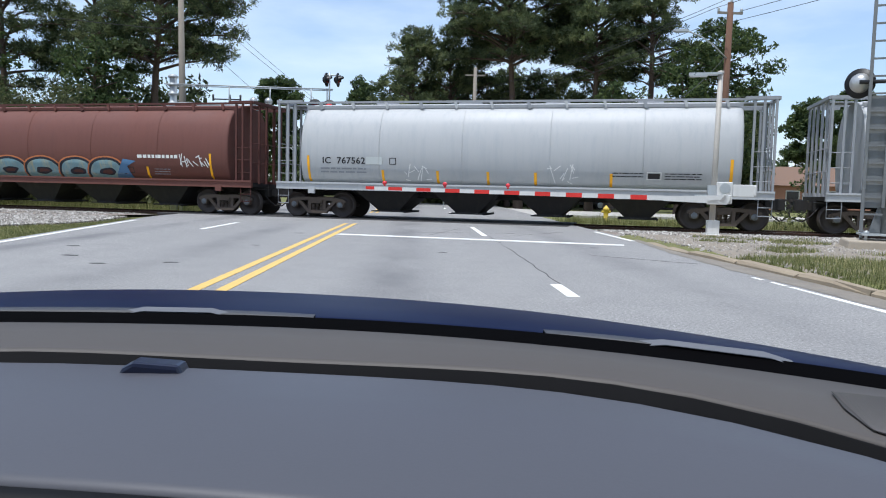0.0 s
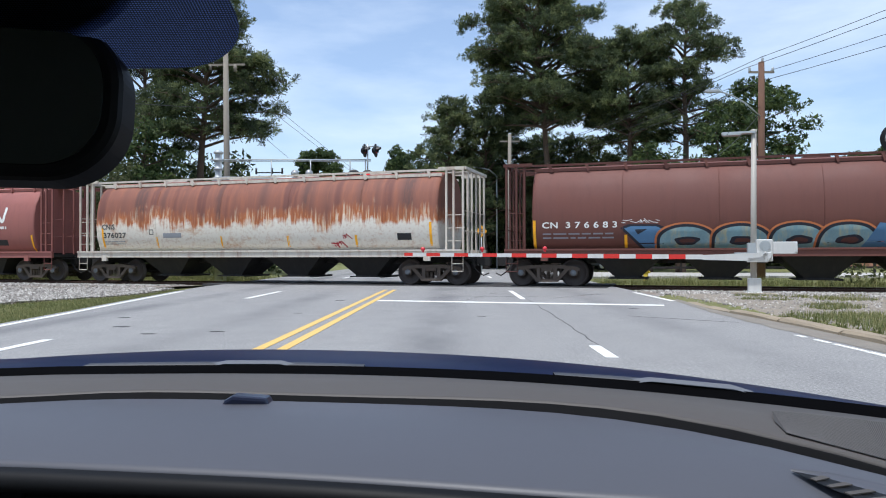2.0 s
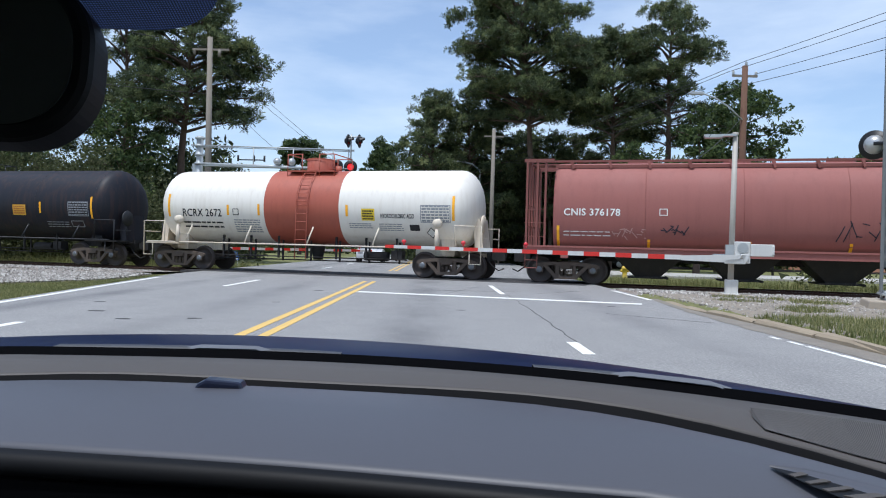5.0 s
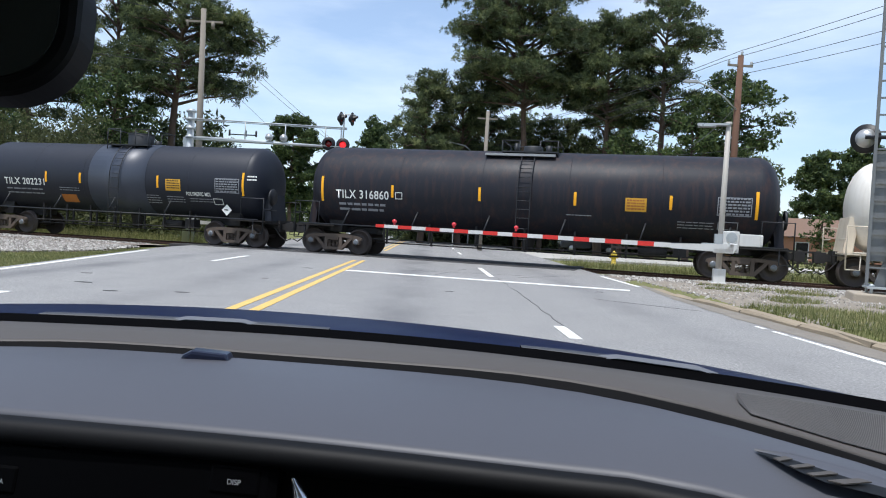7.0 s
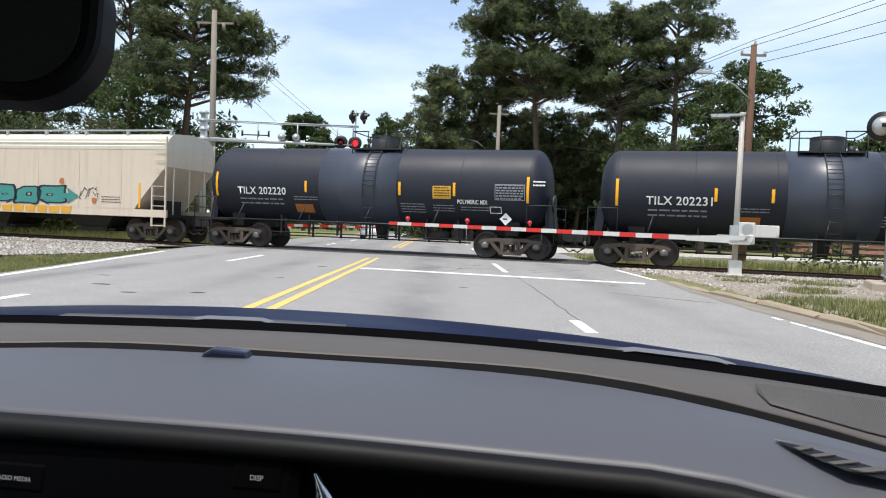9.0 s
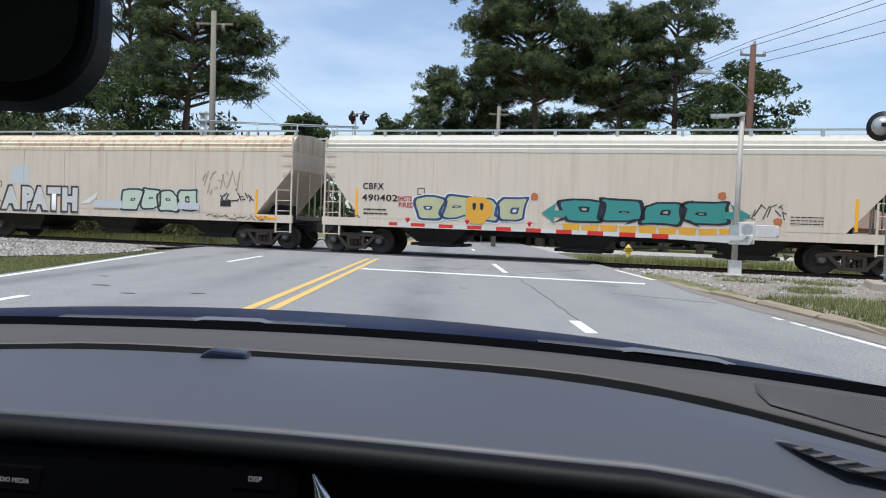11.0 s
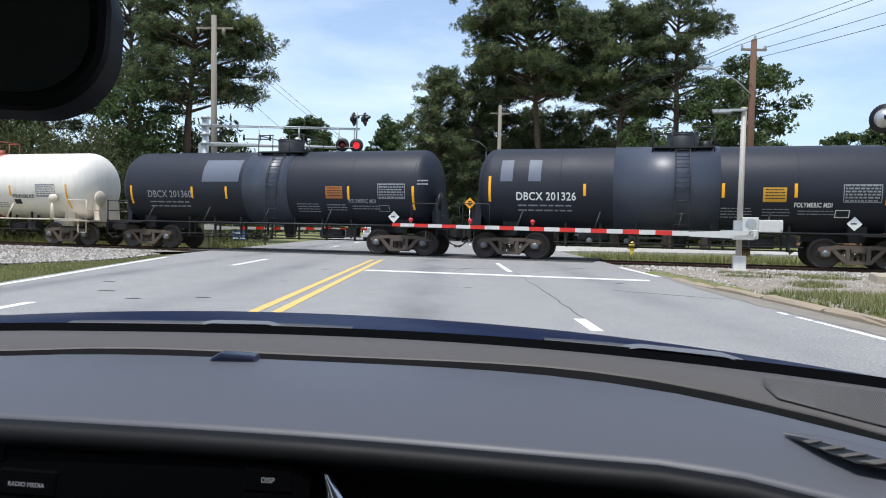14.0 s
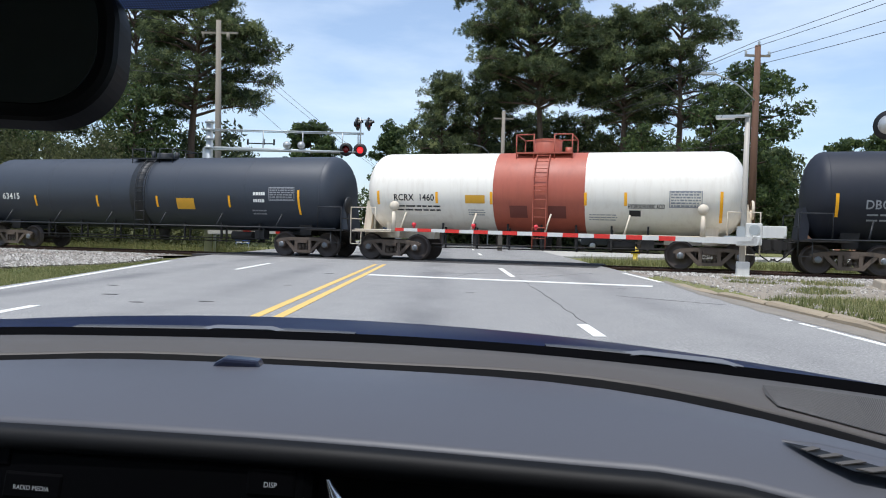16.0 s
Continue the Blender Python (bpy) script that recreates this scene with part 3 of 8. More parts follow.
# ---- grass tufts on the verges ----
def blades(name, count, area, height, label, mat=GRASS):
    rg = np.random.default_rng(5)
    vs, fs = [], []
    for k in range(count):
        x, y, z, hk = area(rg)
        for j in range(4):
            a, h = rg.uniform(0, math.tau), height * hk * rg.uniform(0.4, 1.2)
            w, lean = 0.005 + 0.004 * rg.random(), rg.uniform(0.1, 0.6) * h
            px, py = x + rg.normal(0, 0.03), y + rg.normal(0, 0.03)
            dx, dy = math.cos(a), math.sin(a)
            o = len(vs)
            vs += [(px - dy * w, py + dx * w, z), (px + dy * w, py - dx * w, z), (px + dx * lean, py + dy * lean, z + h)]
            fs.append((o, o + 1, o + 2))
    tagged(part(name, cloud_mesh(name, vs, fs, mat), None), label, "grass", kind="stuff")


def right_verge(rg):
    while True:
        x, y = rg.uniform(5.0, 12), rg.uniform(3, 17.5)
        if across_of(x, y) < -6.3 and noise.noise(Vector((x * 0.8, y * 0.8, 2))) + (0.55 if y < 11.8 - 0.3 * (x - 6) else -0.30) > 0:
            return x, y, ground_height(x, y), 1.0 if y < 12.5 else 0.8


def left_verge(rg):
    while True:
        y = rg.uniform(8, 22.5)
        x = road_left(y) + 0.03 - rg.exponential(1.9)
        if across_of(x, y) < -5.6 and x > -22 and x > float(np.interp(y, [14.2, 15.9, 17.2, 18.9, 21.5], [-30, -10.0, -9.3, -8.8, -8.8])) + rg.normal(0, 0.12):
            return x, y, ground_height(x, y), 0.7


def far_verge(rg):
    while True:
        q, s = rg.uniform(-34, 26), 3.0 + rg.exponential(1.4)
        p = by_track(q, s)
        if not road_left(p.y) - 0.2 < p.x < road_right(p.y) + 0.3:
            return p.x, p.y, ground_height(p.x, p.y), 1.2


blades("verge_grass", 16000, right_verge, 0.12, "dry green and straw grass on the verge behind the kerb")
blades("verge_grass", 10000, left_verge, 0.085, "short dry grass between road edge and ballast")
blades("verge_grass", 6000, far_verge, 0.30, "tall weeds beyond the rails")


# ---- the train ----
def speed_sum(t):
    """How far the train has run after t seconds."""
    a = min(t, 7.0)
    return 12.2 * a + 0.3 * a * a / 14 + 12.5 * max(0.0, t - 7.0)


BOGIE_CACHE = {}
WHEELSETS = []
TRAIN = []


def bogie_meshes():
    if BOGIE_CACHE:
        return BOGIE_CACHE
    bm = bmesh.new()
    for s in (-1, 1):
        y = s * 0.755
        lathe(bm, [(y - s * 0.07, 0.0), (y - s * 0.07, 0.45), (y - s * 0.07, 0.485), (y - s * 0.04, 0.485), (y - s * 0.035, 0.459), (y + s * 0.07, 0.452), (y + s * 0.07, 0.405), (y + s * 0.035, 0.385), (y + s * 0.02, 0.25), (y + s * 0.05, 0.15), (y + s * 0.09, 0.13), (y + s * 0.10, 0.08)], "Y", 28)
        tube(bm, (0, y + s * 0.09, 0), (0, y + s * 0.30, 0), 0.075, seg=12)
    tube(bm, (0, -0.7, 0), (0, 0.7, 0), 0.085, seg=12, caps=False)
    for s in (-1, 1):
        lathe(bm, [(s * 1.055, 0.11), (s * 1.075, 0.10), (s * 1.09, 0.055), (s * 1.10, 0.0)], "Y", 14, slot=1)
        for k in range(3):
            a = k * math.tau / 3
            tube(bm, (0.06 * math.cos(a), s * 1.07, 0.06 * math.sin(a)), (0.06 * math.cos(a), s * 1.105, 0.06 * math.sin(a)), 0.018, seg=6, slot=1)
    BOGIE_CACHE["wheelset"] = mesh_of("wheelset", bm, [WHEEL_IRON, HUB_CAP])
    bm = bmesh.new()
    y0, y1 = -1.06, -0.93
    beam = [(-1.10, 0.60), (-0.98, 0.66), (-0.55, 0.72), (0.55, 0.72), (0.98, 0.66), (1.10, 0.60), (1.10, 0.52), (0.98, 0.54), (0.50, 0.60), (-0.50, 0.60), (-0.98, 0.54), (-1.10, 0.52)]
    prism(bm, beam, y0, y1)
    for s in (-1, 1):
        prism(bm, [(s * 0.76, 0.58), (s * 0.60, 0.58), (s * 0.28, 0.24), (s * 0.42, 0.22)], y0 + 0.01, y1 - 0.01)
        prism(bm, [(s * 0.34, 0.62), (s * 0.22, 0.62), (s * 0.22, 0.22), (s * 0.34, 0.22)], y0 + 0.005, y1 - 0.005)
        prism(bm, [(s * 1.04, 0.56), (s * 0.74, 0.56), (s * 0.76, 0.40), (s * 0.80, 0.36), (s * 0.98, 0.36), (s * 1.02, 0.40)], y0 - 0.01, y1 + 0.01)
    prism(bm, [(-0.44, 0.25), (0.44, 0.25), (0.36, 0.15), (-0.36, 0.15)], y0 - 0.015, y1 + 0.015)
    BOGIE_CACHE["side_frame"] = mesh_of("side_frame", bm, BOGIE_IRON)
    bm = bmesh.new()
    for x in (-0.15, 0.0, 0.15):
        for k in range(5):
            tube(bm, (x, -0.99, 0.26 + k * 0.045), (x, -0.99, 0.29 + k * 0.045), 0.062, seg=10)
    BOGIE_CACHE["spring_group"] = mesh_of("spring_group", bm, BOGIE_IRON)
    bm = bmesh.new()
    box(bm, -0.20, 0.20, -1.10, 1.10, 0.50, 0.62)
    box(bm, -0.16, 0.16, -1.12, -1.0, 0.52, 0.58)
    box(bm, -0.3, 0.3, -0.35, 0.35, 0.60, 0.74)
    for s in (-1, 1):
        box(bm, s * 0.42 - 0.03, s * 0.42 + 0.03, -0.9, 0.9, 0.36, 0.42)
        for t in (-0.72, 0.72):
            box(bm, s * 0.44 - 0.05, s * 0.44 + 0.05, t - 0.05, t + 0.05, 0.32, 0.60)
    BOGIE_CACHE["bolster"] = mesh_of("bolster", bm, BOGIE_IRON)
    return BOGIE_CACHE


def add_bogie(car, x):
    c = bogie_meshes()
    b = part("bogie", c["bolster"], None, car, at=pose(x, 0, 0))
    part("side_frame", c["side_frame"], None, b)
    part("side_frame", c["side_frame"], None, b, at=pose(0, 0, 0, 0, 0, 180))
    part("spring_group", c["spring_group"], None, b)
    part("spring_group", c["spring_group"], None, b, at=pose(0, 0, 0, 0, 0, 180))
    for s in (-0.889, 0.889):
        w = part("wheelset", c["wheelset"], None, b, "dark rolling wheels with pale hub caps", at=pose(s, 0, 0.457))
        WHEELSETS.append((w, s))
    return b


def add_couplers(car, half, mat):
    for s in (-1, 1):
        bm = bmesh.new()
        box(bm, min(s * (half - 0.4), s * (half + 0.28)), max(s * (half - 0.4), s * (half + 0.28)), -0.11, 0.11, 0.72, 0.96)
        box(bm, min(s * (half + 0.22), s * (half + 0.56)), max(s * (half + 0.22), s * (half + 0.56)), -0.16, 0.12, 0.68, 1.02)
        tube(bm, (s * (half + 0.42), -0.06, 0.66), (s * (half + 0.42), -0.06, 1.05), 0.07, seg=10)
        box(bm, s * half - 0.06, s * half + 0.06, -0.32, 0.32, 0.66, 1.08)
        pipe(bm, [(s * (half - 0.1), -0.42, 0.80), (s * (half + 0.15), -0.42, 0.50), (s * (half + 0.38), -0.38, 0.34), (s * (half + 0.58), -0.34, 0.42)], 0.024)
        pipe(bm, [(s * (half + 0.1), -0.3, 0.95), (s * (half - 0.05), -1.25, 0.95)], 0.016)
        part("coupler", bm, mat, car, "dark iron coupler with a hanging air hose")


def decal(car, name, polys, side, mat, lift=0.006, label=""):
    """Painted shapes on the near side: outlines in x and z, laid on the curve side(z)."""
    vs, fs = [], []
    for poly in polys:
        low, high = min(z for x, z in poly), max(z for x, z in poly)
        if high - low < 0.12:
            o = len(vs)
            vs += [(x, side(z) - lift, z) for x, z in poly]
            fs.append(tuple(range(o, o + len(poly))))
            continue
        bm = bmesh.new()
        bm.faces.new([bm.verts.new((x, 0, z)) for x, z in poly])
        for k in range(1, int((high - low) / 0.07) + 1):
            bmesh.ops.bisect_plane(bm, geom=bm.verts[:] + bm.edges[:] + bm.faces[:], plane_co=(0, 0, low + 0.07 * k), plane_no=(0, 0, 1))
        bm.verts.index_update()
        o = len(vs)
        vs += [(v.co.x, side(v.co.z) - lift, v.co.z) for v in bm.verts]
        fs += [tuple(o + v.index for v in f.verts) for f in bm.faces]
        bm.free()
    me = cloud_mesh(name, vs, fs, mat)
    me.shade_smooth()
    return part(name, me, None, car, label)


def stripe_polys(x, z0, z1, w=0.09, n=6):
    return [[(x, z0 + (z1 - z0) * k / n), (x + w, z0 + (z1 - z0) * k / n), (x + w, z0 + (z1 - z0) * (k + 1) / n), (x, z0 + (z1 - z0) * (k + 1) / n)] for k in range(n)]


def stripes(car, side, rows):
    for x, z0, z1 in rows:
        decal(car, "reflector_stripe", stripe_polys(x, z0, z1), side, YELLOW_TAPE, 0.008)


def lettering(car, text, x, z, size, side, mat, to=0.0, lift=0.010, bold=0.006):
    """Letters of the given height from x on; to: where the line ends."""
    cu = bpy.data.curves.new("lettering", "FONT")
    cu.body, cu.size, cu.resolution_u = text, size * 1.38, 3
    cu.space_character, cu.offset = 1.06, bold
    tmp = bpy.data.objects.new("lettering", cu)
    me = bpy.data.meshes.new_from_object(tmp)
    bpy.data.objects.remove(tmp)
    bpy.data.curves.remove(cu)
    wide = max(v.co.x for v in me.vertices)
    stretch = (to - x) / wide if to else 1.0
    for v in me.vertices:
        vx, vz = x + v.co.x * stretch, z + v.co.y
        v.co = (vx, side(vz) - lift, vz)
    me.materials.clear()
    me.materials.append(mat)
    return part("lettering", me, None, car)


def bars(car, x, z, w, lines, side, mat, h=0.035, gap=0.085, seed=0, words=5, lift=0.013):
    """Writing too small to read, as rows of short bars."""
    rg = random.Random(seed + int(abs(x) * 100))
    polys = []
    for k in range(lines):
        zz, xx = z - k * gap, x
        while xx < x + w - 0.04:
            ln = rg.uniform(0.5, 1.6) * w / words / 1.4
            e = min(xx + ln, x + w)
            polys.append([(xx, zz), (e, zz), (e, zz + h), (xx, zz + h)])
            xx = e + w * 0.03
    tagged(decal(car, "small_print", polys, side, mat, lift), kind="stuff")


def panel(car, name, x0, x1, z0, z1, side, mat, lift=0.009, label=""):
    n = max(4, int((z1 - z0) / 0.07))
    zs = [z0 + (z1 - z0) * k / n for k in range(n + 1)]
    vs = [(x, side(z) - lift, z) for z in zs for x in (x0, x1)]
    me = cloud_mesh(name, vs, [(2 * k, 2 * k + 1, 2 * k + 3, 2 * k + 2) for k in range(n)], mat)
    me.shade_smooth()
    part(name, me, None, car, label)


def diamond(car, x, z, r, side, mat, lift=0.014):
    """A hazard placard standing on its corner, laid on the curve in strips."""
    n = 8
    rows = [(z + r * (2 * k / n - 1), r * (1 - abs(2 * k / n - 1)) + 0.004) for k in range(n + 1)]
    vs = [(x + sx * w, side(zz) - lift, zz) for zz, w in rows for sx in (-1, 1)]
    me = cloud_mesh("placard", vs, [(2 * k, 2 * k + 1, 2 * k + 3, 2 * k + 2) for k in range(n)], mat)
    me.shade_smooth()
    part("placard", me, None, car, "diamond hazard placard")


def frame_box(car, x0, x1, z0, z1, side, mat, w=0.025):
    decal(car, "stencil_box", [[(x0, z0), (x1, z0), (x1, z0 + w), (x0, z0 + w)], [(x0, z1 - w), (x1, z1 - w), (x1, z1), (x0, z1)], [(x0, z0), (x0 + w, z0), (x0 + w, z1), (x0, z1)], [(x1 - w, z0), (x1, z0), (x1, z1), (x1 - w, z1)]], side, mat, 0.008)


def data_table(car, x0, x1, z0, z1, side, mat):
    frame_box(car, x0, x1, z0, z1, side, mat)
    n = 6
    for k in range(n):
        bars(car, x0 + 0.05, z0 + (k + 0.35) * (z1 - z0) / n, x1 - x0 - 0.1, 1, side, mat, h=(z1 - z0) / n * 0.55, seed=k, words=7)


def blob(cx, cz, rx, rz, rg, n=26, power=0.75, tilt=0.0):
    out = []
    for k in range(n):
        a = k * math.tau / n
        c, s = math.cos(a), math.sin(a)
        x = math.copysign(abs(c) ** power, c) * rx
        z = math.copysign(abs(s) ** power, s) * rz
        j = 1 + 0.07 * math.sin(3 * a + rg) + 0.05 * math.sin(5 * a + 2 * rg)
        out.append((cx + x * j + tilt * z, cz + z * j))
    return out


def band_polys(outer, inner):
    n = len(outer)
    return [[outer[k], outer[(k + 1) % n], inner[(k + 1) % n], inner[k]] for k in range(n)]


def shrink(poly, cx, cz, k, m=None):
    return [(cx + (x - cx) * k, cz + (z - cz) * (m or k)) for x, z in poly]


def graffiti(car, x0, x1, z0, z1, count, side, fill, edge, halo=None, hole=0.34, lift=0.010, power=0.7):
    """Bubble letters as plain shapes: halo, dark edge, filled ring, dark eye."""
    w, cz, rz = (x1 - x0) / count, (z0 + z1) / 2, (z1 - z0) / 2
    rg = random.Random(int(abs(x0 * 100)) + count)
    for k in range(count):
        cx = x0 + (k + 0.5) * w + rg.uniform(-0.06, 0.06) * w
        dz = 0.06 * math.sin(k * 2.3)
        o = blob(cx, cz + dz, w * rg.uniform(0.52, 0.62), rz * rg.uniform(0.88, 1.06), k * 1.7, power=power * rg.uniform(0.7, 1.15), tilt=rg.uniform(-0.2, 0.34))
        tall, ex, ez = rg.choice((0.35, 0.6, 1.0, 1.5)), cx + rg.uniform(-0.12, 0.12) * w, cz + rg.uniform(-0.10, 0.16) * rz
        slot = lambda u: [(x + ex - cx, z + ez - cz) for x, z in shrink(o, cx, cz, hole * u, min(0.62, hole * tall) * u)]
        if halo:
            decal(car, "graffiti_halo", [shrink(o, cx, cz, 1.12)], side, halo, lift)
        # spur that breaks out of the letter
        up = 1 if rg.random() < 0.5 else -1
        sx, sz = cx + rg.choice((-1, 1)) * 0.42 * w, cz + up * rz * 0.62
        spur = [(sx - 0.10 * w, sz), (sx + 0.14 * w, sz), (sx + 0.30 * w * rg.choice((-1, 1)), sz + up * rz * 0.44)]
        decal(car, "graffiti_edge", [spur], side, edge, lift + 0.002)
        decal(car, "graffiti_edge", band_polys(shrink(o, cx, cz, 1.03), shrink(o, cx, cz, 0.86)), side, edge, lift + 0.004)
        decal(car, "graffiti_fill", band_polys(shrink(o, cx, cz, 0.88), slot(1.0)), side, fill, lift + 0.003)
        decal(car, "graffiti_eye", band_polys(slot(1.06), slot(0.5)), side, edge, lift + 0.006)


def strokes(car, x0, x1, z0, z1, side, mat, seed, w=0.035, lift=0.012):
    """A scrawl of thin spray strokes."""
    rg = random.Random(seed)
    polys = []
    x = x0
    while x < x1:
        nx = x + rg.uniform(0.06, 0.22)
        a, b = rg.uniform(z0, z1), rg.uniform(z0, z1)
        d = Vector((nx - x, b - a)).normalized() * w / 2
        polys.append([(x - d.y, a + d.x), (x + d.y, a - d.x), (nx + d.y, b - d.x), (nx - d.y, b + d.x)])
        x = nx - rg.uniform(0, 0.09)
    decal(car, "spray_scrawl", polys, side, mat, lift)


BARREL = [(1.20, 1.20), (1.42, 1.42), (1.55, 1.80), (1.60, 2.3), (1.57, 2.8), (1.47, 3.25), (1.28, 3.62), (0.98, 3.90), (0.60, 4.05), (0.0, 4.10)]


def barrel_side(z):
    return -float(np.interp(z, [p[1] for p in BARREL], [p[0] for p in BARREL]))


def barrel_hopper(name, label, centre, paint, cage_mat, stripe_rows, sill_mat=None, half=8.25, body=7.30, bays=4, truck=6.9):
    car = new(name)
    tagged(car, label, "railway wagon", group="wagons of the train")
    TRAIN.append((car, centre))
    sill_mat = sill_mat or paint
    bm = bmesh.new()
    ring = [(-w, z) for w, z in BARREL[:-1]] + [(w, z) for w, z in reversed(BARREL)]
    # a bulging barrel with slightly rounded ends
    xs_ = [-body, -body + 0.06, -body + 0.2] + [-body + 0.2 + (2 * body - 0.4) * k / 14 for k in range(1, 14)] + [body - 0.2, body - 0.06, body]
    rows = []
    for x in xs_:
        e = body - abs(x)
        k = 0.965 if e < 0.01 else (0.99 if e < 0.1 else 1.0)
        rows.append([(x, y * k, 2.6 + (z - 2.6) * (k if z > 2.6 else 1)) for y, z in ring])
    loft(bm, rows)
    bm.verts.ensure_lookup_table()
    n = len(ring)
    for row in (bm.verts[:n], bm.verts[-n:]):
        f = bm.faces.new(row)
        f.smooth = False
    part("body", bm, paint, car)
    # weld seams
    for k in range(1, 5):
        x = -body + 2 * body * k / 5
        bm = bmesh.new()
        pipe(bm, [(x, -w - 0.004, z) for w, z in BARREL], 0.012, 4)
        part("weld_seam", bm, paint, car)
    # roof: eave angle, running boards, brackets, hatches
    bm = bmesh.new()
    for s in (-1, 1):
        box(bm, -body - 0.9, body + 0.9, s * 0.92 - 0.035, s * 0.92 + 0.035, 4.06, 4.13)
        box(bm, -body, body, s * 1.05 - 0.02, s * 1.05 + 0.02, 3.86, 3.96)
    part("running_board", bm, cage_mat, car)
    for k in range(12):
        x = -body + 0.5 + (2 * body - 1.0) * k / 11
        bm = bmesh.new()
        prism(bm, [(x - 0.04, 4.06), (x + 0.06, 4.06), (x + (0.16 if k % 3 == 0 else 0.10), 3.86), (x + 0.05, 3.80)], -1.14, -1.06)
        part("bracket", bm, sill_mat if k % 3 else cage_mat, car)
    for k in range(4):
        x = -4.6 + k * 3.05
        bm = bmesh.new()
        lathe(bm, [(4.06, 0.42), (4.15, 0.42), (4.18, 0.38), (4.20, 0.0)], "Z", 18, at=(x, 0, 0))
        part("hatch", bm, cage_mat, car)
    # side sill and end platforms
    bm = bmesh.new()
    for s in (-1, 1):
        box(bm, -half, half, s * 1.50 - 0.05, s * 1.50 + 0.05, 1.00, 1.24)
        box(bm, -half, half, s * 1.56 - 0.03, s * 1.56 + 0.03, 1.20, 1.26)
    part("side_sill", bm, sill_mat, car)
    bm = bmesh.new()
    for s in (-1, 1):
        box(bm, min(s * (body - 0.1), s * half), max(s * (body - 0.1), s * half), -1.45, 1.45, 1.02, 1.14)
        prism(bm, [(s * (body - 1.4), 1.15), (s * (body - 0.05), 1.85), (s * (body - 0.05), 1.15)], -1.15, 1.15)
    box(bm, -half, half, -0.25, 0.25, 0.78, 1.08)
    part("underframe", bm, UNDER_BLACK, car)
    for s in (-1, 1):
        for x, y in ((half - 0.06, -1.45), (half - 0.06, -0.85), (half - 0.06, -0.3), (half - 0.06, 0.3), (half - 0.06, 0.85), (half - 0.06, 1.45), (body + 0.28, -1.42), (body + 0.55, -1.44), (body + 0.28, 1.42)):
            bm = bmesh.new()
            box(bm, s * x - 0.035, s * x + 0.035, y - 0.035, y + 0.035, 1.10, 4.08)
            part("cage_post", bm, cage_mat, car)
        for z in (1.55, 2.0, 2.45):
            bm = bmesh.new()
            tube(bm, (s * (body + 0.28), -1.43, z), (s * half, -1.45, z), 0.014, seg=5)
            part("rung", bm, cage_mat, car)
        for z in (1.9, 2.6):
            bm = bmesh.new()
            tube(bm, (s * half - s * 0.06, -1.45, z), (s * half - s * 0.06, 1.45, z), 0.016, seg=5)
            part("rung", bm, cage_mat, car)
        bm = bmesh.new()
        for y in (-1.45, 1.45):
            box(bm, min(s * body, s * half), max(s * body, s * half), y - 0.04, y + 0.04, 4.02, 4.12)
        box(bm, s * half - 0.05, s * half + 0.05, -1.45, 1.45, 4.02, 4.12)
        box(bm, min(s * body, s * half), max(s * body, s * half), -0.35, 0.35, 4.04, 4.08)
        part("roof_frame", bm, cage_mat, car)
        bm = bmesh.new()
        for x in (half - 0.45, half - 0.05):
            tube(bm, (s * x, -1.5, 1.05), (s * x, -1.5, 0.5), 0.014, seg=5)
        tube(bm, (s * (half - 0.45), -1.5, 0.5), (s * (half - 0.05), -1.5, 0.5), 0.018, seg=5)
        tube(bm, (s * (half - 0.45), -1.5, 0.76), (s * (half - 0.05), -1.5, 0.76), 0.014, seg=5)
        part("stirrup_step", bm, cage_mat, car)
        bm = bmesh.new()
        box(bm, s * truck - 0.12, s * truck + 0.12, -1.56, -1.46, 0.86, 1.10)
        part("jacking_pad", bm, sill_mat, car)
    # discharge hoppers
    for k in range(bays):
        x = (k - (bays - 1) / 2) * 2.85
        bm = bmesh.new()
        top = [(x - 1.35, -1.25, 1.2), (x + 1.35, -1.25, 1.2), (x + 1.35, 1.25, 1.2), (x - 1.35, 1.25, 1.2)]
        bot = [(x - 0.42, -0.75, 0.34), (x + 0.42, -0.75, 0.34), (x + 0.42, 0.75, 0.34), (x - 0.42, 0.75, 0.34)]
        low = [(x - 0.42, -0.75, 0.28), (x + 0.42, -0.75, 0.28), (x + 0.42, 0.75, 0.28), (x - 0.42, 0.75, 0.28)]
        g = [[bm.verts.new(p) for p in r] for r in (top, bot, low)]
        for a, b in zip(g, g[1:]):
            for j in range(4):
                bm.faces.new((a[j], a[(j + 1) % 4], b[(j + 1) % 4], b[j]))
        bm.faces.new(g[2])
        bm.faces.new(g[0])
        box(bm, x - 0.62, x + 0.62, -0.85, 0.85, 0.26, 0.30)
        tube(bm, (x + 0.62, -0.9, 0.28), (x + 0.62, 0.9, 0.28), 0.04, seg=8)
        part("discharge_hopper", bm, UNDER_BLACK, car)
    stripes(car, barrel_side, stripe_rows)
    add_couplers(car, half, UNDER_BLACK)
    add_bogie(car, -truck)
    add_bogie(car, truck)
    return car


def flush_side(z):
    return -1.60 if z < 3.62 else -float(np.interp(z, [3.62, 4.0, 4.3], [1.60, 1.45, 1.25]))


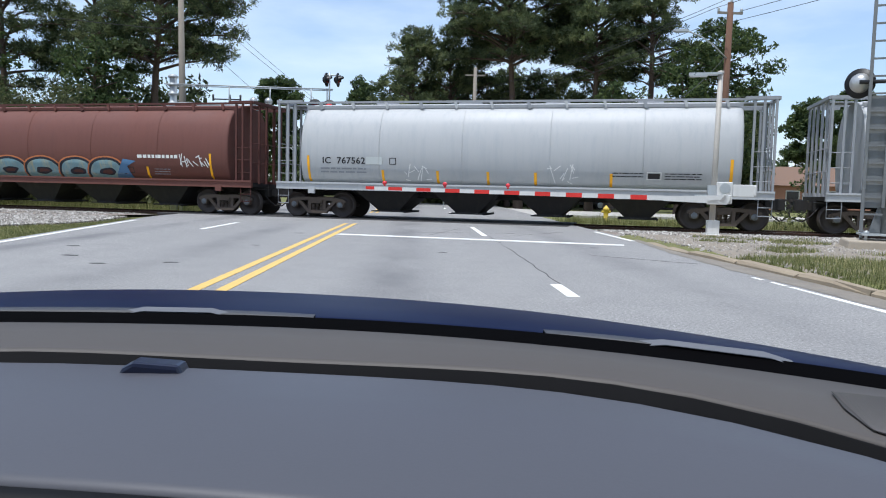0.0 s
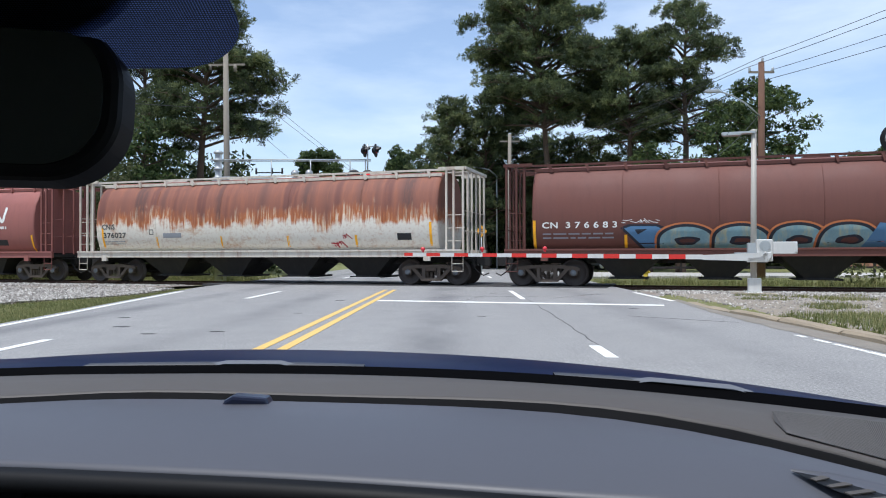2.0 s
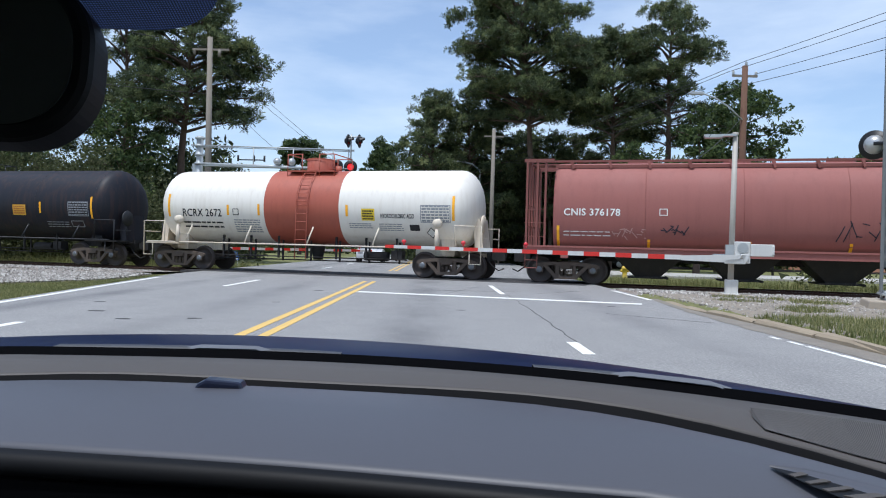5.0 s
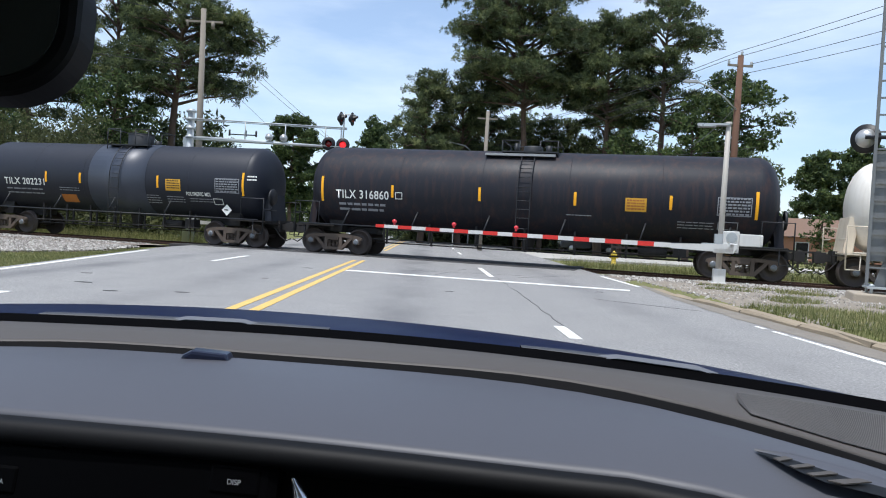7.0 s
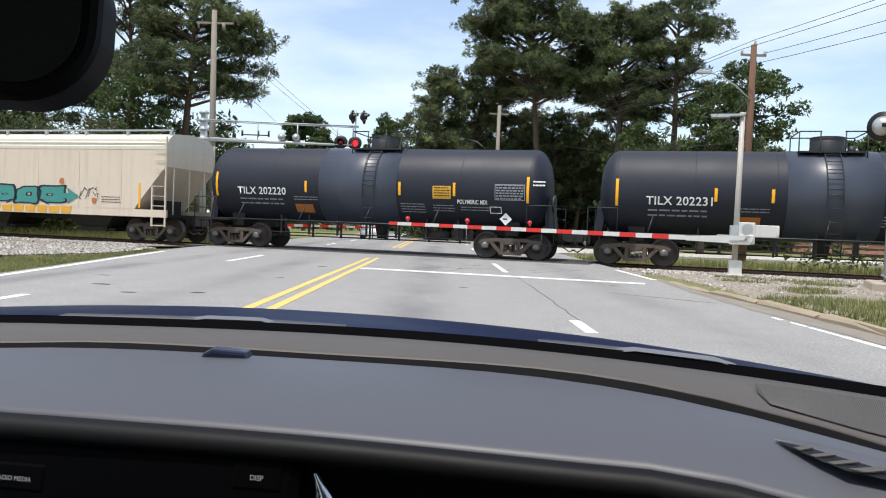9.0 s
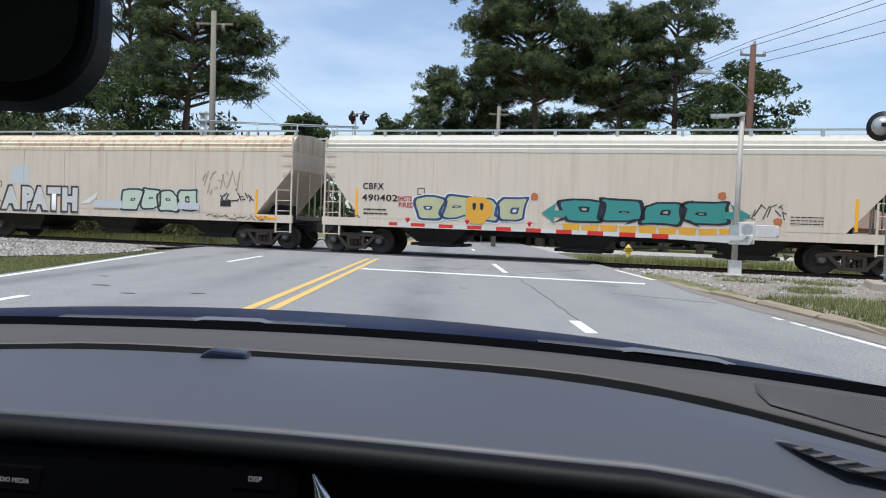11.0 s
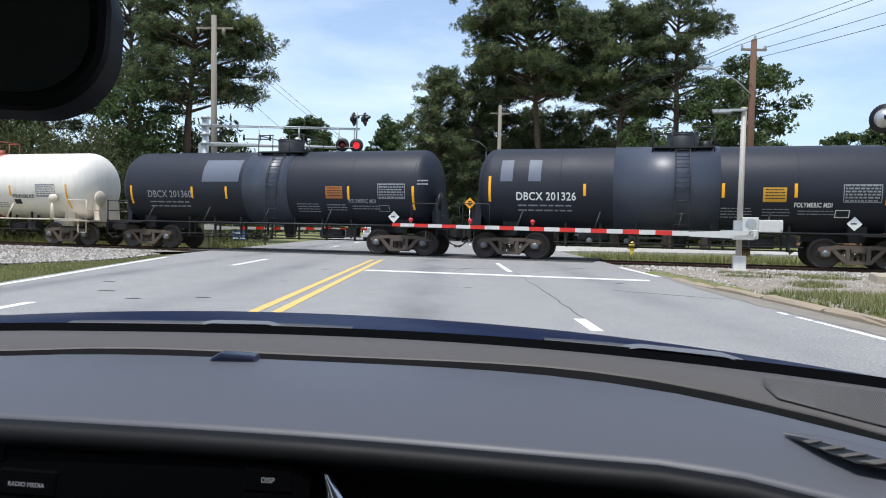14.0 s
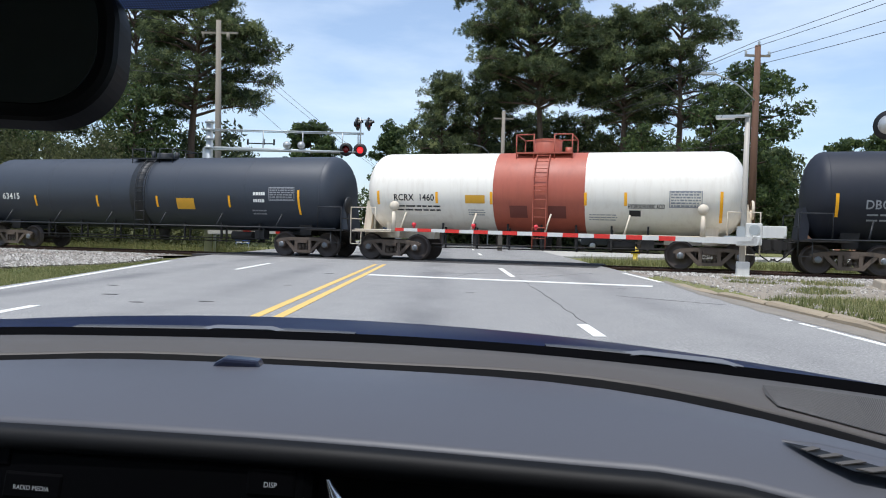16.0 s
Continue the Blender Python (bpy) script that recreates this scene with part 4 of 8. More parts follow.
def ribbed_hopper(name, label, centre, half, truck, paint, roof_mat, stripe_rows, bays=3):
    """Flush-sided hopper with sloped end sheets and an eave band."""
    car = new(name)
    tagged(car, label, "railway wagon", group="wagons of the train")
    TRAIN.append((car, centre))
    e = half - 0.05
    bm = bmesh.new()
    outline = [(-e + 1.45, 1.25), (e - 1.45, 1.25), (e - 0.02, 2.95), (e, 3.62), (-e, 3.62), (-e + 0.02, 2.95)]
    prism(bm, outline, -1.60, 1.60)
    part("body", bm, paint, car)
    bm = bmesh.new()
    rprof = [(-1.61, 3.60), (-1.60, 3.72), (-1.53, 3.76), (-1.55, 3.86), (-1.46, 3.92), (-1.44, 4.02), (-1.15, 4.24), (0, 4.34), (1.15, 4.24), (1.44, 4.02), (1.61, 3.60)]
    loft(bm, [[(x, y, z) for y, z in rprof] for x in (-e, -e * 0.5, 0, e * 0.5, e)], smooth=False)
    bm.verts.ensure_lookup_table()
    bm.faces.new(bm.verts[:11])
    bm.faces.new(bm.verts[-11:])
    part("roof", bm, roof_mat, car)
    n = int(half)
    for k in range(1, n):
        bm = bmesh.new()
        x = -e + 2 * e * k / n
        z0 = 1.28 if abs(x) < e - 1.5 else 1.25 + (abs(x) - e + 1.45) * 1.19
        box(bm, x - 0.012, x + 0.012, -1.612, -1.598, z0, 3.6)
        part("weld_seam", bm, paint, car)
    bm = bmesh.new()
    for s in (-1, 1):
        box(bm, -e, e, s * 1.18 - 0.03, s * 1.18 + 0.03, 4.36, 4.42)
    for k in range(n + 1):
        x = -e + 0.1 + (2 * e - 0.2) * k / n
        box(bm, x - 0.05, x + 0.05, -1.24, -1.14, 4.16, 4.38)
    part("running_board", bm, GALV, car)
    bm = bmesh.new()
    for s in (-1, 1):
        box(bm, -half, half, s * 1.55 - 0.05, s * 1.55 + 0.05, 0.98, 1.27)
    part("side_sill", bm, paint, car)
    bm = bmesh.new()
    for s in (-1, 1):
        box(bm, min(s * (e - 1.6), s * half), max(s * (e - 1.6), s * half), -1.5, 1.5, 1.0, 1.10)
        box(bm, min(s * (e - 1.2), s * (e - 1.1)), max(s * (e - 1.2), s * (e - 1.1)), -0.9, 0.9, 1.1, 1.7)
    box(bm, -half, half, -0.25, 0.25, 0.78, 1.08)
    part("underframe", bm, UNDER_BLACK, car)
    for s in (-1, 1):
        for y in (-1.56, 1.56):
            for x in (e - 0.02, e - 0.62):
                bm = bmesh.new()
                top = 4.1 if x > e - 0.3 else 2.2
                box(bm, s * x - 0.03, s * x + 0.03, y - 0.03, y + 0.03, 0.62 if y < 0 else 1.1, top)
                part("corner_post", bm, paint, car)
        for k in range(5):
            bm = bmesh.new()
            tube(bm, (s * (e - 0.62), -1.58, 0.66 + k * 0.38), (s * (e - 0.02), -1.58, 0.66 + k * 0.38), 0.015, seg=5)
            part("rung", bm, paint, car)
        for k in range(6, 10):
            bm = bmesh.new()
            tube(bm, (s * (e - 0.42), -1.64, 0.66 + k * 0.36), (s * (e - 0.02), -1.64, 0.66 + k * 0.36), 0.013, seg=5)
            part("rung", bm, paint, car)
        for y in (-1.0, 0.0, 1.0):
            bm = bmesh.new()
            tube(bm, (s * (e - 0.08), y, 1.1), (s * (e - 0.08), y, 2.9), 0.03, seg=6)
            part("end_post", bm, paint, car)
    for k in range(bays):
        x = (k - (bays - 1) / 2) * (half * 0.56)
        bm = bmesh.new()
        g = []
        for w, d, z in ((1.55, 1.35, 1.25), (0.70, 0.85, 0.52), (0.62, 0.80, 0.50), (0.62, 0.80, 0.34)):
            g.append([bm.verts.new(p) for p in ((x - w, -d, z), (x + w, -d, z), (x + w, d, z), (x - w, d, z))])
        for a, b in zip(g, g[1:]):
            for j in range(4):
                bm.faces.new((a[j], a[(j + 1) % 4], b[(j + 1) % 4], b[j]))
        bm.faces.new(g[-1])
        bm.faces.new(g[0])
        box(bm, x + 0.6, x + 0.95, -0.7, 0.7, 0.36, 0.46)
        box(bm, x - 0.95, x - 0.6, -0.7, 0.7, 0.36, 0.46)
        part("discharge_hopper", bm, UNDER_BLACK, car)
    stripes(car, flush_side, stripe_rows)
    add_couplers(car, half, UNDER_BLACK)
    add_bogie(car, -truck)
    add_bogie(car, truck)
    return car


def tank_wagon(name, label, centre, half_tank, truck, radius, zc, paint, trim, stripe_rows, band=None, band_mat=None, jacket=None, dome="round", head=0.62, dome_mat=None, white_gear=False, fore_dome=0.0):
    car = new(name)
    tagged(car, label, "railway wagon", group="wagons of the train")
    TRAIN.append((car, centre))
    half = half_tank + 0.30
    bm = bmesh.new()
    prof = []
    for k in range(9):
        a = math.pi / 2 * k / 8
        prof.append((-half_tank + head * (1 - math.sin(a)), radius * max(0.0, math.cos(a)) ** 0.85 if k < 8 else 0.0))
    prof = prof[::-1]
    core = half_tank - head
    cuts = [-core] + ([band[0], band[1]] if band else [-core / 3, core / 3]) + [core]
    # heads and shell as one closed lathe; the band's faces take their own paint
    left = [(x, r) for x, r in prof]
    full = left + [(x, radius) for x in cuts[1:-1]] + [(-x, r) for x, r in reversed(left)]
    lathe(bm, full, "X", 40, at=(0, 0, zc))
    if band:
        for f in bm.faces:
            cx = f.calc_center_median().x
            if band[0] < cx < band[1]:
                f.material_index = 1
    part("tank", bm, [paint, band_mat or paint], car)
    side = lambda z: -math.sqrt(max(radius * radius - (z - zc) ** 2, 0.04))
    if jacket:
        x0, x1, jm = jacket
        bm = bmesh.new()
        lathe(bm, [(x0, radius - 0.02), (x0, radius + 0.022), (x1, radius + 0.022), (x1, radius - 0.02)], "X", 40, at=(0, 0, zc))
        part("jacket_band", bm, jm, car)
    for x in ([-core, core] + [core * k / 2.5 for k in (-1.5, -0.5, 0.5, 1.5)]) if not band else ():
        bm = bmesh.new()
        lathe(bm, [(x - 0.012, radius - 0.01), (x - 0.008, radius + 0.006), (x + 0.008, radius + 0.006), (x + 0.012, radius - 0.01)], "X", 40, at=(0, 0, zc))
        part("weld_seam", bm, [paint], car)
    gear = dome_mat or trim
    # top platform, manway dome and rails
    top = zc + radius
    bm = bmesh.new()
    fx = fore_dome
    for y in (-0.62, 0.62):
        box(bm, fx - 0.95, fx + 0.95, y - 0.22, y + 0.22, top - 0.10, top - 0.05)
    part("platform", bm, gear, car)
    bm = bmesh.new()
    if dome == "round":
        lathe(bm, [(top - 0.15, 0.50), (top + 0.44, 0.50), (top + 0.46, 0.47), (top + 0.47, 0.0)], "Z", 24, at=(fx, 0, 0))
        lathe(bm, [(top + 0.40, 0.52), (top + 0.45, 0.52)], "Z", 24, at=(fx, 0, 0))
        tube(bm, (fx + 0.72, 0.1, top - 0.1), (fx + 0.72, 0.1, top + 0.2), 0.12, seg=12)
    else:
        lathe(bm, [(top - 0.15, 0.34), (top + 0.16, 0.34), (top + 0.2, 0.3), (top + 0.22, 0.0)], "Z", 20, at=(fx, 0, 0))
        tube(bm, (fx - 0.6, 0, top - 0.1), (fx - 0.6, 0, top + 0.3), 0.08, seg=10)
        tube(bm, (fx + 0.55, 0, top - 0.1), (fx + 0.55, 0, top + 0.24), 0.10, seg=10)
    part("dome", bm, gear, car)
    rail_h = 0.55 if dome == "round" else 0.30
    for y in (-0.82, 0.82):
        for x in (-0.95, -0.35, 0.35, 0.95):
            bm = bmesh.new()
            tube(bm, (fx + x, y, top - 0.28), (fx + x, y, top + rail_h), 0.02, seg=6)
            part("rail_post", bm, gear, car)
        for s in (-1, 1):
            bm = bmesh.new()
            pipe(bm, [(fx + s * 0.95, y, top + rail_h), (fx + s * 0.32, y, top + rail_h)], 0.02)
            part("guard_rail", bm, gear, car)
    for x in (-0.95, 0.95):
        bm = bmesh.new()
        tube(bm, (fx + x, -0.82, top + rail_h), (fx + x, 0.82, top + rail_h), 0.02, seg=6)
        part("guard_rail", bm, gear, car)
    # ladder hugging the shell
    lad = [(-0.80, top - 0.12)] + [(-(radius + 0.10) * math.cos(radians(a)), zc + (radius + 0.10) * math.sin(radians(a))) for a in (55, 42, 30, 18, 6, 0)] + [(-(radius + 0.10), 1.6), (-(radius + 0.10), 0.55)]
    for x in (-0.22, 0.22):
        bm = bmesh.new()
        pipe(bm, [(fx + x, y, z) for y, z in lad], 0.018, 5)
        part("ladder_rail", bm, gear, car)
    for (ya, za), (yb, zb) in zip(lad, lad[1:]):
        n = max(1, round(math.hypot(yb - ya, zb - za) / 0.34))
        for k in range(n):
            y, z = ya + (yb - ya) * k / n, za + (zb - za) * k / n
            bm = bmesh.new()
            tube(bm, (fx - 0.22, y, z), (fx + 0.22, y, z), 0.014, seg=5)
            part("rung", bm, gear, car)
    # frame: stub sills, bolsters, walkway pipe, ends
    gear_mat = trim if white_gear else UNDER_BLACK
    for s in (-1, 1):
        bm = bmesh.new()
        box(bm, min(s * (truck - 1.4), s * half), max(s * (truck - 1.4), s * half), -0.28, 0.28, 0.78, 1.05)
        part("stub_sill", bm, gear_mat, car)
        bm = bmesh.new()
        prism(bm, [(s * (truck - 0.3), zc - radius * 0.6), (s * (truck + 0.3), zc - radius * 0.6), (s * (truck + 0.22), 0.8), (s * (truck - 0.22), 0.8)], -0.85, 0.85)
        part("saddle", bm, gear_mat, car)
        bm = bmesh.new()
        box(bm, min(s * (half - 1.5), s * half), max(s * (half - 1.5), s * half), -1.35, 1.35, 0.99, 1.045)
        part("end_platform", bm, gear_mat, car)
    bm = bmesh.new()
    for y in (-1.52, 1.52):
        tube(bm, (-half + 0.2, y, 1.06), (half - 0.2, y, 1.06), 0.03, seg=6)
        k = -half_tank + 1.6
        while k < half_tank - 1.4:
            tube(bm, (k, y, 1.06), (k + 0.16, y * 0.86, zc - radius * 0.55), 0.03, seg=5)
            k += 2.55
    part("side_rail", bm, trim, car)
    bm = bmesh.new()
    for y, z in ((-0.95, 0.62), (-0.6, 0.5)):
        tube(bm, (-truck + 1.5, y, z), (truck - 1.5, y, z), 0.025, seg=6)
    for k in range(7):
        x = -truck + 1.9 + k * (2 * truck - 3.8) / 6
        box(bm, x - 0.03, x + 0.03, -0.98, -0.9, 0.56, zc - radius * 0.8)
        box(bm, x - 0.03, x + 0.03, -0.63, -0.57, 0.46, zc - radius * 0.9)
    tube(bm, (truck - 3.2, -0.7, 0.72), (truck - 2.3, -0.7, 0.72), 0.17, seg=12)
    box(bm, truck - 2.1, truck - 1.7, -0.95, -0.55, 0.6, 0.95)
    lathe(bm, [(0.52, 0.0), (0.52, 0.18), (0.75, 0.22), (zc - radius + 0.1, 0.30)], "Z", 14, at=(fx, 0, 0))
    part("brake_gear", bm, UNDER_BLACK, car, "dark pipes, brake cylinder and outlet valve below the tank")
    for s in (-1, 1):
        x0, x1 = s * (half - 0.02), s * (half - 0.95)
        for y in (-1.48, 1.48):
            bm = bmesh.new()
            pipe(bm, [(x0, y, 0.55), (x0, y, 1.85), (x1, y, 1.85), (x1, y, 1.05)], 0.024)
            pipe(bm, [(x0, y, 0.55), (s * (half - 0.42), y, 0.55), (s * (half - 0.42), y, 1.05)], 0.018)
            tube(bm, (x0, y, 1.45), (x0, math.copysign(0.5, y), 1.45), 0.02, seg=6)
            part("end_handrail", bm, trim, car)
        bm = bmesh.new()
        prism(bm, [(s * (half_tank - 0.12), 1.05), (s * (half_tank + 0.16), 1.05), (s * (half_tank + 0.02), zc - 0.35), (s * (half_tank - 0.25), zc - 0.35)], -0.6, 0.6)
        part("head_shield", bm, trim if white_gear else paint, car)
        if white_gear:
            bm = bmesh.new()
            tube(bm, (s * (truck - 0.25), -1.52, 1.05), (s * (truck - 0.25), -1.52, 1.72), 0.09, 0.06, seg=10)
            lathe(bm, [(-1.58, 0.0), (-1.58, 0.15), (-1.42, 0.17)], "Y", 18, at=(s * (truck - 0.25), 0, 1.92))
            part("bolster_post", bm, trim, car)
    bm = bmesh.new()
    lathe(bm, [(-0.08, 0.30), (-0.05, 0.32), (0.0, 0.30), (0.0, 0.0)], "X", 18, at=(half - 0.12, -0.55, 1.95))
    tube(bm, (half - 0.2, -0.55, 1.05), (half - 0.2, -0.55, 1.95), 0.04, seg=6)
    part("brake_wheel", bm, trim, car)
    stripes(car, side, stripe_rows)
    add_couplers(car, half, UNDER_BLACK)
    add_bogie(car, -truck)
    add_bogie(car, truck)
    return car, side


# ---- the wagons, from the front of the train backwards ----
HOPPER_GREY = surface("grey_wagon_paint", col(176, 177, 176), 0.55, big=0.35, fine=18, amount=0.10, bump=0.05, streaks=0.35, dirt=col(132, 140, 150))
HOPPER_BROWN = surface("brown_wagon_paint", col(106, 64, 54), 0.7, big=0.5, fine=14, amount=0.18, bump=0.1, streaks=0.45, dirt=col(84, 50, 44))
HOPPER_RED = surface("faded_red_wagon_paint", col(150, 92, 84), 0.7, big=0.5, fine=14, amount=0.16, bump=0.1, streaks=0.4, dirt=col(120, 72, 66))
HOPPER_RUST = rusted_paint("rusted_white_wagon_paint", col(222, 214, 200), 2.95)
CAGE_WHITE = surface("rust_stained_white_steel", col(204, 196, 182), 0.7, big=2.0, fine=14, amount=0.2, streaks=0.7, dirt=col(140, 84, 56))
CAGE_BROWN = surface("dark_brown_steel", col(84, 46, 38), 0.75, big=2.0, fine=14, amount=0.3)
HOPPER_BEIGE = surface("beige_wagon_paint", col(214, 199, 180), 0.65, big=0.6, fine=12, amount=0.10, bump=0.06, streaks=0.5, dirt=col(176, 160, 136))
ROOF_RUST = surface("rust_streaked_beige_roof", col(208, 194, 170), 0.75, big=0.9, fine=10, amount=0.15, bump=0.1, streaks=0.95, dirt=col(166, 106, 62))
ROOF_BEIGE = surface("beige_roof", col(200, 194, 180), 0.7, big=0.9, fine=10, amount=0.1, bump=0.06, streaks=0.4, dirt=col(168, 158, 140))
TANK_BLACK = surface("black_tank_paint", col(37, 40, 49), 0.56, big=0.4, fine=20, amount=0.2, bump=0.05, streaks=0.35, dirt=col(46, 46, 52), spec=0.3)
TANK_BLACK_RUSTY = surface("rust_dusted_black_tank", col(34, 35, 42), 0.55, big=0.4, fine=20, amount=0.25, bump=0.05, streaks=0.5, dirt=col(84, 58, 46), spec=0.25)
TANK_SLATE = surface("slate_tank_paint", col(48, 54, 64), 0.55, big=0.4, fine=20, amount=0.15, bump=0.05, streaks=0.3, dirt=col(48, 50, 54))
TANK_GLOSS = surface("grey_sheen_band", col(62, 67, 79), 0.42, big=0.6, fine=20, amount=0.25, bump=0.03, streaks=0.4, dirt=col(44, 47, 56))
# grey of one tank's patch and of the highlights painted on another
TANK_PATCH_GLINT = surface("grey_patch_and_glint", col(92, 98, 112), 0.6, big=0.8, fine=20, amount=0.2, bump=0.03)
TANK_WHITE = surface("white_tank_paint", col(232, 226, 214), 0.45, big=0.5, fine=12, amount=0.05, bump=0.03, streaks=0.28, dirt=col(176, 158, 132), coat=0.1)
TANK_BAND = surface("brick_red_band", col(168, 88, 68), 0.55, big=0.6, fine=12, amount=0.14, bump=0.05, streaks=0.45, dirt=col(128, 66, 54))
GEAR_WHITE = surface("stained_white_gear", col(212, 200, 180), 0.6, big=1.5, fine=14, amount=0.12, streaks=0.5, dirt=col(150, 118, 88))
GEAR_BLACK = surface("black_gear", col(30, 32, 36), 0.55, big=1.5, fine=14, amount=0.25)
SPRAY_DARK = surface("dark_spray_outline", col(30, 34, 46), 0.7, amount=0.2, bump=0)
SPRAY_ORANGE = surface("orange_spray", col(188, 112, 66), 0.7, amount=0.2, bump=0)
SPRAY_WHITE = surface("white_spray", col(224, 224, 220), 0.65, amount=0.08, bump=0)
SPRAY_FADED = surface("faded_grey_outline", col(62, 66, 68), 0.7, big=2, amount=0.3, bump=0)
SPRAY_CHALK = surface("chalky_white_spray", col(208, 206, 200), 0.7, big=1.5, amount=0.12, bump=0, streaks=0.5, dirt=col(180, 176, 166))
SPRAY_MINT = surface("mint_spray", col(196, 208, 188), 0.65, amount=0.1, bump=0)
SPRAY_TEAL = surface("teal_spray", col(60, 140, 132), 0.65, amount=0.15, bump=0)
SPRAY_YELLOW = surface("yellow_spray", col(222, 164, 52), 0.65, amount=0.15, bump=0)
SPRAY_RED = surface("red_spray", col(170, 54, 58), 0.7, amount=0.1, bump=0)
GREY_TAPE = surface("pale_grey_patch", col(198, 201, 204), 0.6, amount=0.06, bump=0)


def six(xs_, low, tall=((0, 2.18), (5, 2.18)), h=0.42):
    d = dict(tall)
    return [(x, low, d.get(k, low + h)) for k, x in enumerate(xs_)]


GREY_STEEL = surface("grey_cage_steel", col(150, 152, 154), 0.6, 0.2, big=2.0, fine=14, amount=0.2)
# grey hopper at the head, half out of the picture
barrel_hopper("hopper_wagon", "grey curved-side covered hopper wagon with open end cage", 20.95, HOPPER_GREY, GREY_STEEL, [(-7.0, 1.3, 2.18), (-4.3, 1.29, 1.7)])

w = barrel_hopper("hopper_wagon", "pale grey curved-side covered hopper wagon with faint white tags", 3.05, HOPPER_GREY, GREY_STEEL, six([-7.05, -4.30, -2.35, -0.62, 0.96, 3.37, 6.95], 1.29, ((0, 2.18), (6, 2.2))))
lettering(w, "IC  767562", -6.48, 1.92, 0.22, barrel_side, LETTER_BLACK, -4.88)
panel(w, "patch_or_highlight", -4.86, -4.25, 1.90, 2.16, barrel_side, surface("patch_grey", col(190, 194, 190), 0.6, amount=0.05, bump=0))
frame_box(w, -4.0, -3.76, 1.90, 2.13, barrel_side, LETTER_BLACK)
bars(w, -6.55, 1.72, 1.7, 2, barrel_side, LETTER_GREY, 0.05, 0.12)
frame_box(w, 4.5, 4.95, 1.54, 1.78, barrel_side, LETTER_WHITE)
panel(w, "stencil_panel", 4.54, 4.90, 1.57, 1.74, barrel_side, LETTER_BLACK)
bars(w, 3.45, 1.72, 0.95, 2, barrel_side, LETTER_BLACK, 0.03, 0.1)
bars(w, 5.05, 1.72, 1.1, 3, barrel_side, LETTER_BLACK, 0.03, 0.08)
strokes(w, -3.48, -2.55, 1.36, 1.94, barrel_side, SPRAY_WHITE, 3, 0.03)
strokes(w, 1.39, 2.35, 1.36, 2.0, barrel_side, SPRAY_WHITE, 5, 0.03)

w = barrel_hopper("hopper_wagon", "brown curved-side covered hopper wagon with blue bubble graffiti", -14.45, HOPPER_BROWN, CAGE_BROWN, six([-7.27, -4.32, -1.61, 1.12, 3.86, 6.55], 1.28, ((0, 2.2), (5, 2.2))))
lettering(w, "CN  3 7 6 6 8 3", -6.97, 1.94, 0.20, barrel_side, LETTER_WHITE, -4.54)
bars(w, -6.95, 1.72, 2.3, 2, barrel_side, LETTER_GREY, 0.05, 0.13)
SPRAY_BLUE = surface("blue_spray", col(84, 122, 158), 0.65, big=1.2, amount=0.35, bump=0)
SPRAY_STREAKED = surface("streaked_blue_and_sand_spray", col(128, 160, 168), 0.65, big=1.3, fine=20, amount=0.45, bump=0, streaks=0.95, dirt=col(188, 172, 120))


def humps(car, centres, width, z0, z1, side, lift):
    """A row of overlapping round letters: flat feet, heavy dark outline, dark slanting eye."""
    for k, cx in enumerate(centres):
        def hump(grow, foot=0.0):
            n = 26
            top = [(cx + (width / 2 * math.cos(math.pi * j / n)) * grow * (1 + 0.05 * math.sin(3 * math.pi * j / n + k)), z0 + (z1 - z0) * grow * max(0.0, math.sin(math.pi * j / n)) ** 0.62) for j in range(n + 1)]
            return [(cx + width / 2 * grow * 0.9, z0 - foot)] + top + [(cx - width / 2 * grow * 0.9, z0 - foot)]
        up = lift + 0.005 * k
        far_, near_ = hump(1.0), hump(0.89)
        strip_ = lambda a, b: [[a[j], a[j + 1], b[j + 1], b[j]] for j in range(len(a) - 1)]
        ground_ = [(x, z0 + 0.005) for x, z in near_]
        decal(car, "graffiti_halo", strip_(hump(1.07), far_), side, SPRAY_ORANGE, up)
        decal(car, "graffiti_edge", strip_(far_, near_), side, SPRAY_DARK, up + 0.002)
        decal(car, "graffiti_fill", strip_(near_, [(cx + (x - cx) * 0.98, z0 + (z - z0) * 0.55) for x, z in near_]) + strip_([(cx + (x - cx) * 0.98, z0 + (z - z0) * 0.55) for x, z in near_], ground_), side, SPRAY_STREAKED, up + 0.001)
        eye_ = blob(cx + 0.02 * width, z0 + 0.34 * (z1 - z0), 0.21 * width, 0.17 * (z1 - z0), k * 1.3, power=0.9, tilt=0.25)
        decal(car, "graffiti_eye", [eye_], side, SPRAY_DARK, up + 0.004)
        decal(car, "graffiti_eye", [shrink(eye_, cx + 0.03 * width, z0 + 0.30 * (z1 - z0), 0.62)], side, CAGE_BROWN, up + 0.005)


decal(w, "graffiti_edge", [[(-4.45, 1.92), (-4.2, 2.03), (-3.3, 2.02), (-2.9, 1.85), (-3.2, 1.2), (-3.75, 1.2)]], barrel_side, SPRAY_DARK, 0.010)
decal(w, "graffiti_fill", [[(-4.32, 1.90), (-4.1, 1.97), (-3.35, 1.96), (-3.0, 1.80), (-3.3, 1.26), (-3.68, 1.26)]], barrel_side, SPRAY_BLUE, 0.012)
decal(w, "graffiti_eye", [[(-4.0, 1.86), (-3.6, 1.88), (-3.9, 1.70)]], barrel_side, SPRAY_DARK, 0.014)
humps(w, (-2.45, -0.85, 0.75, 2.1), 1.75, 1.22, 2.02, barrel_side, 0.014)
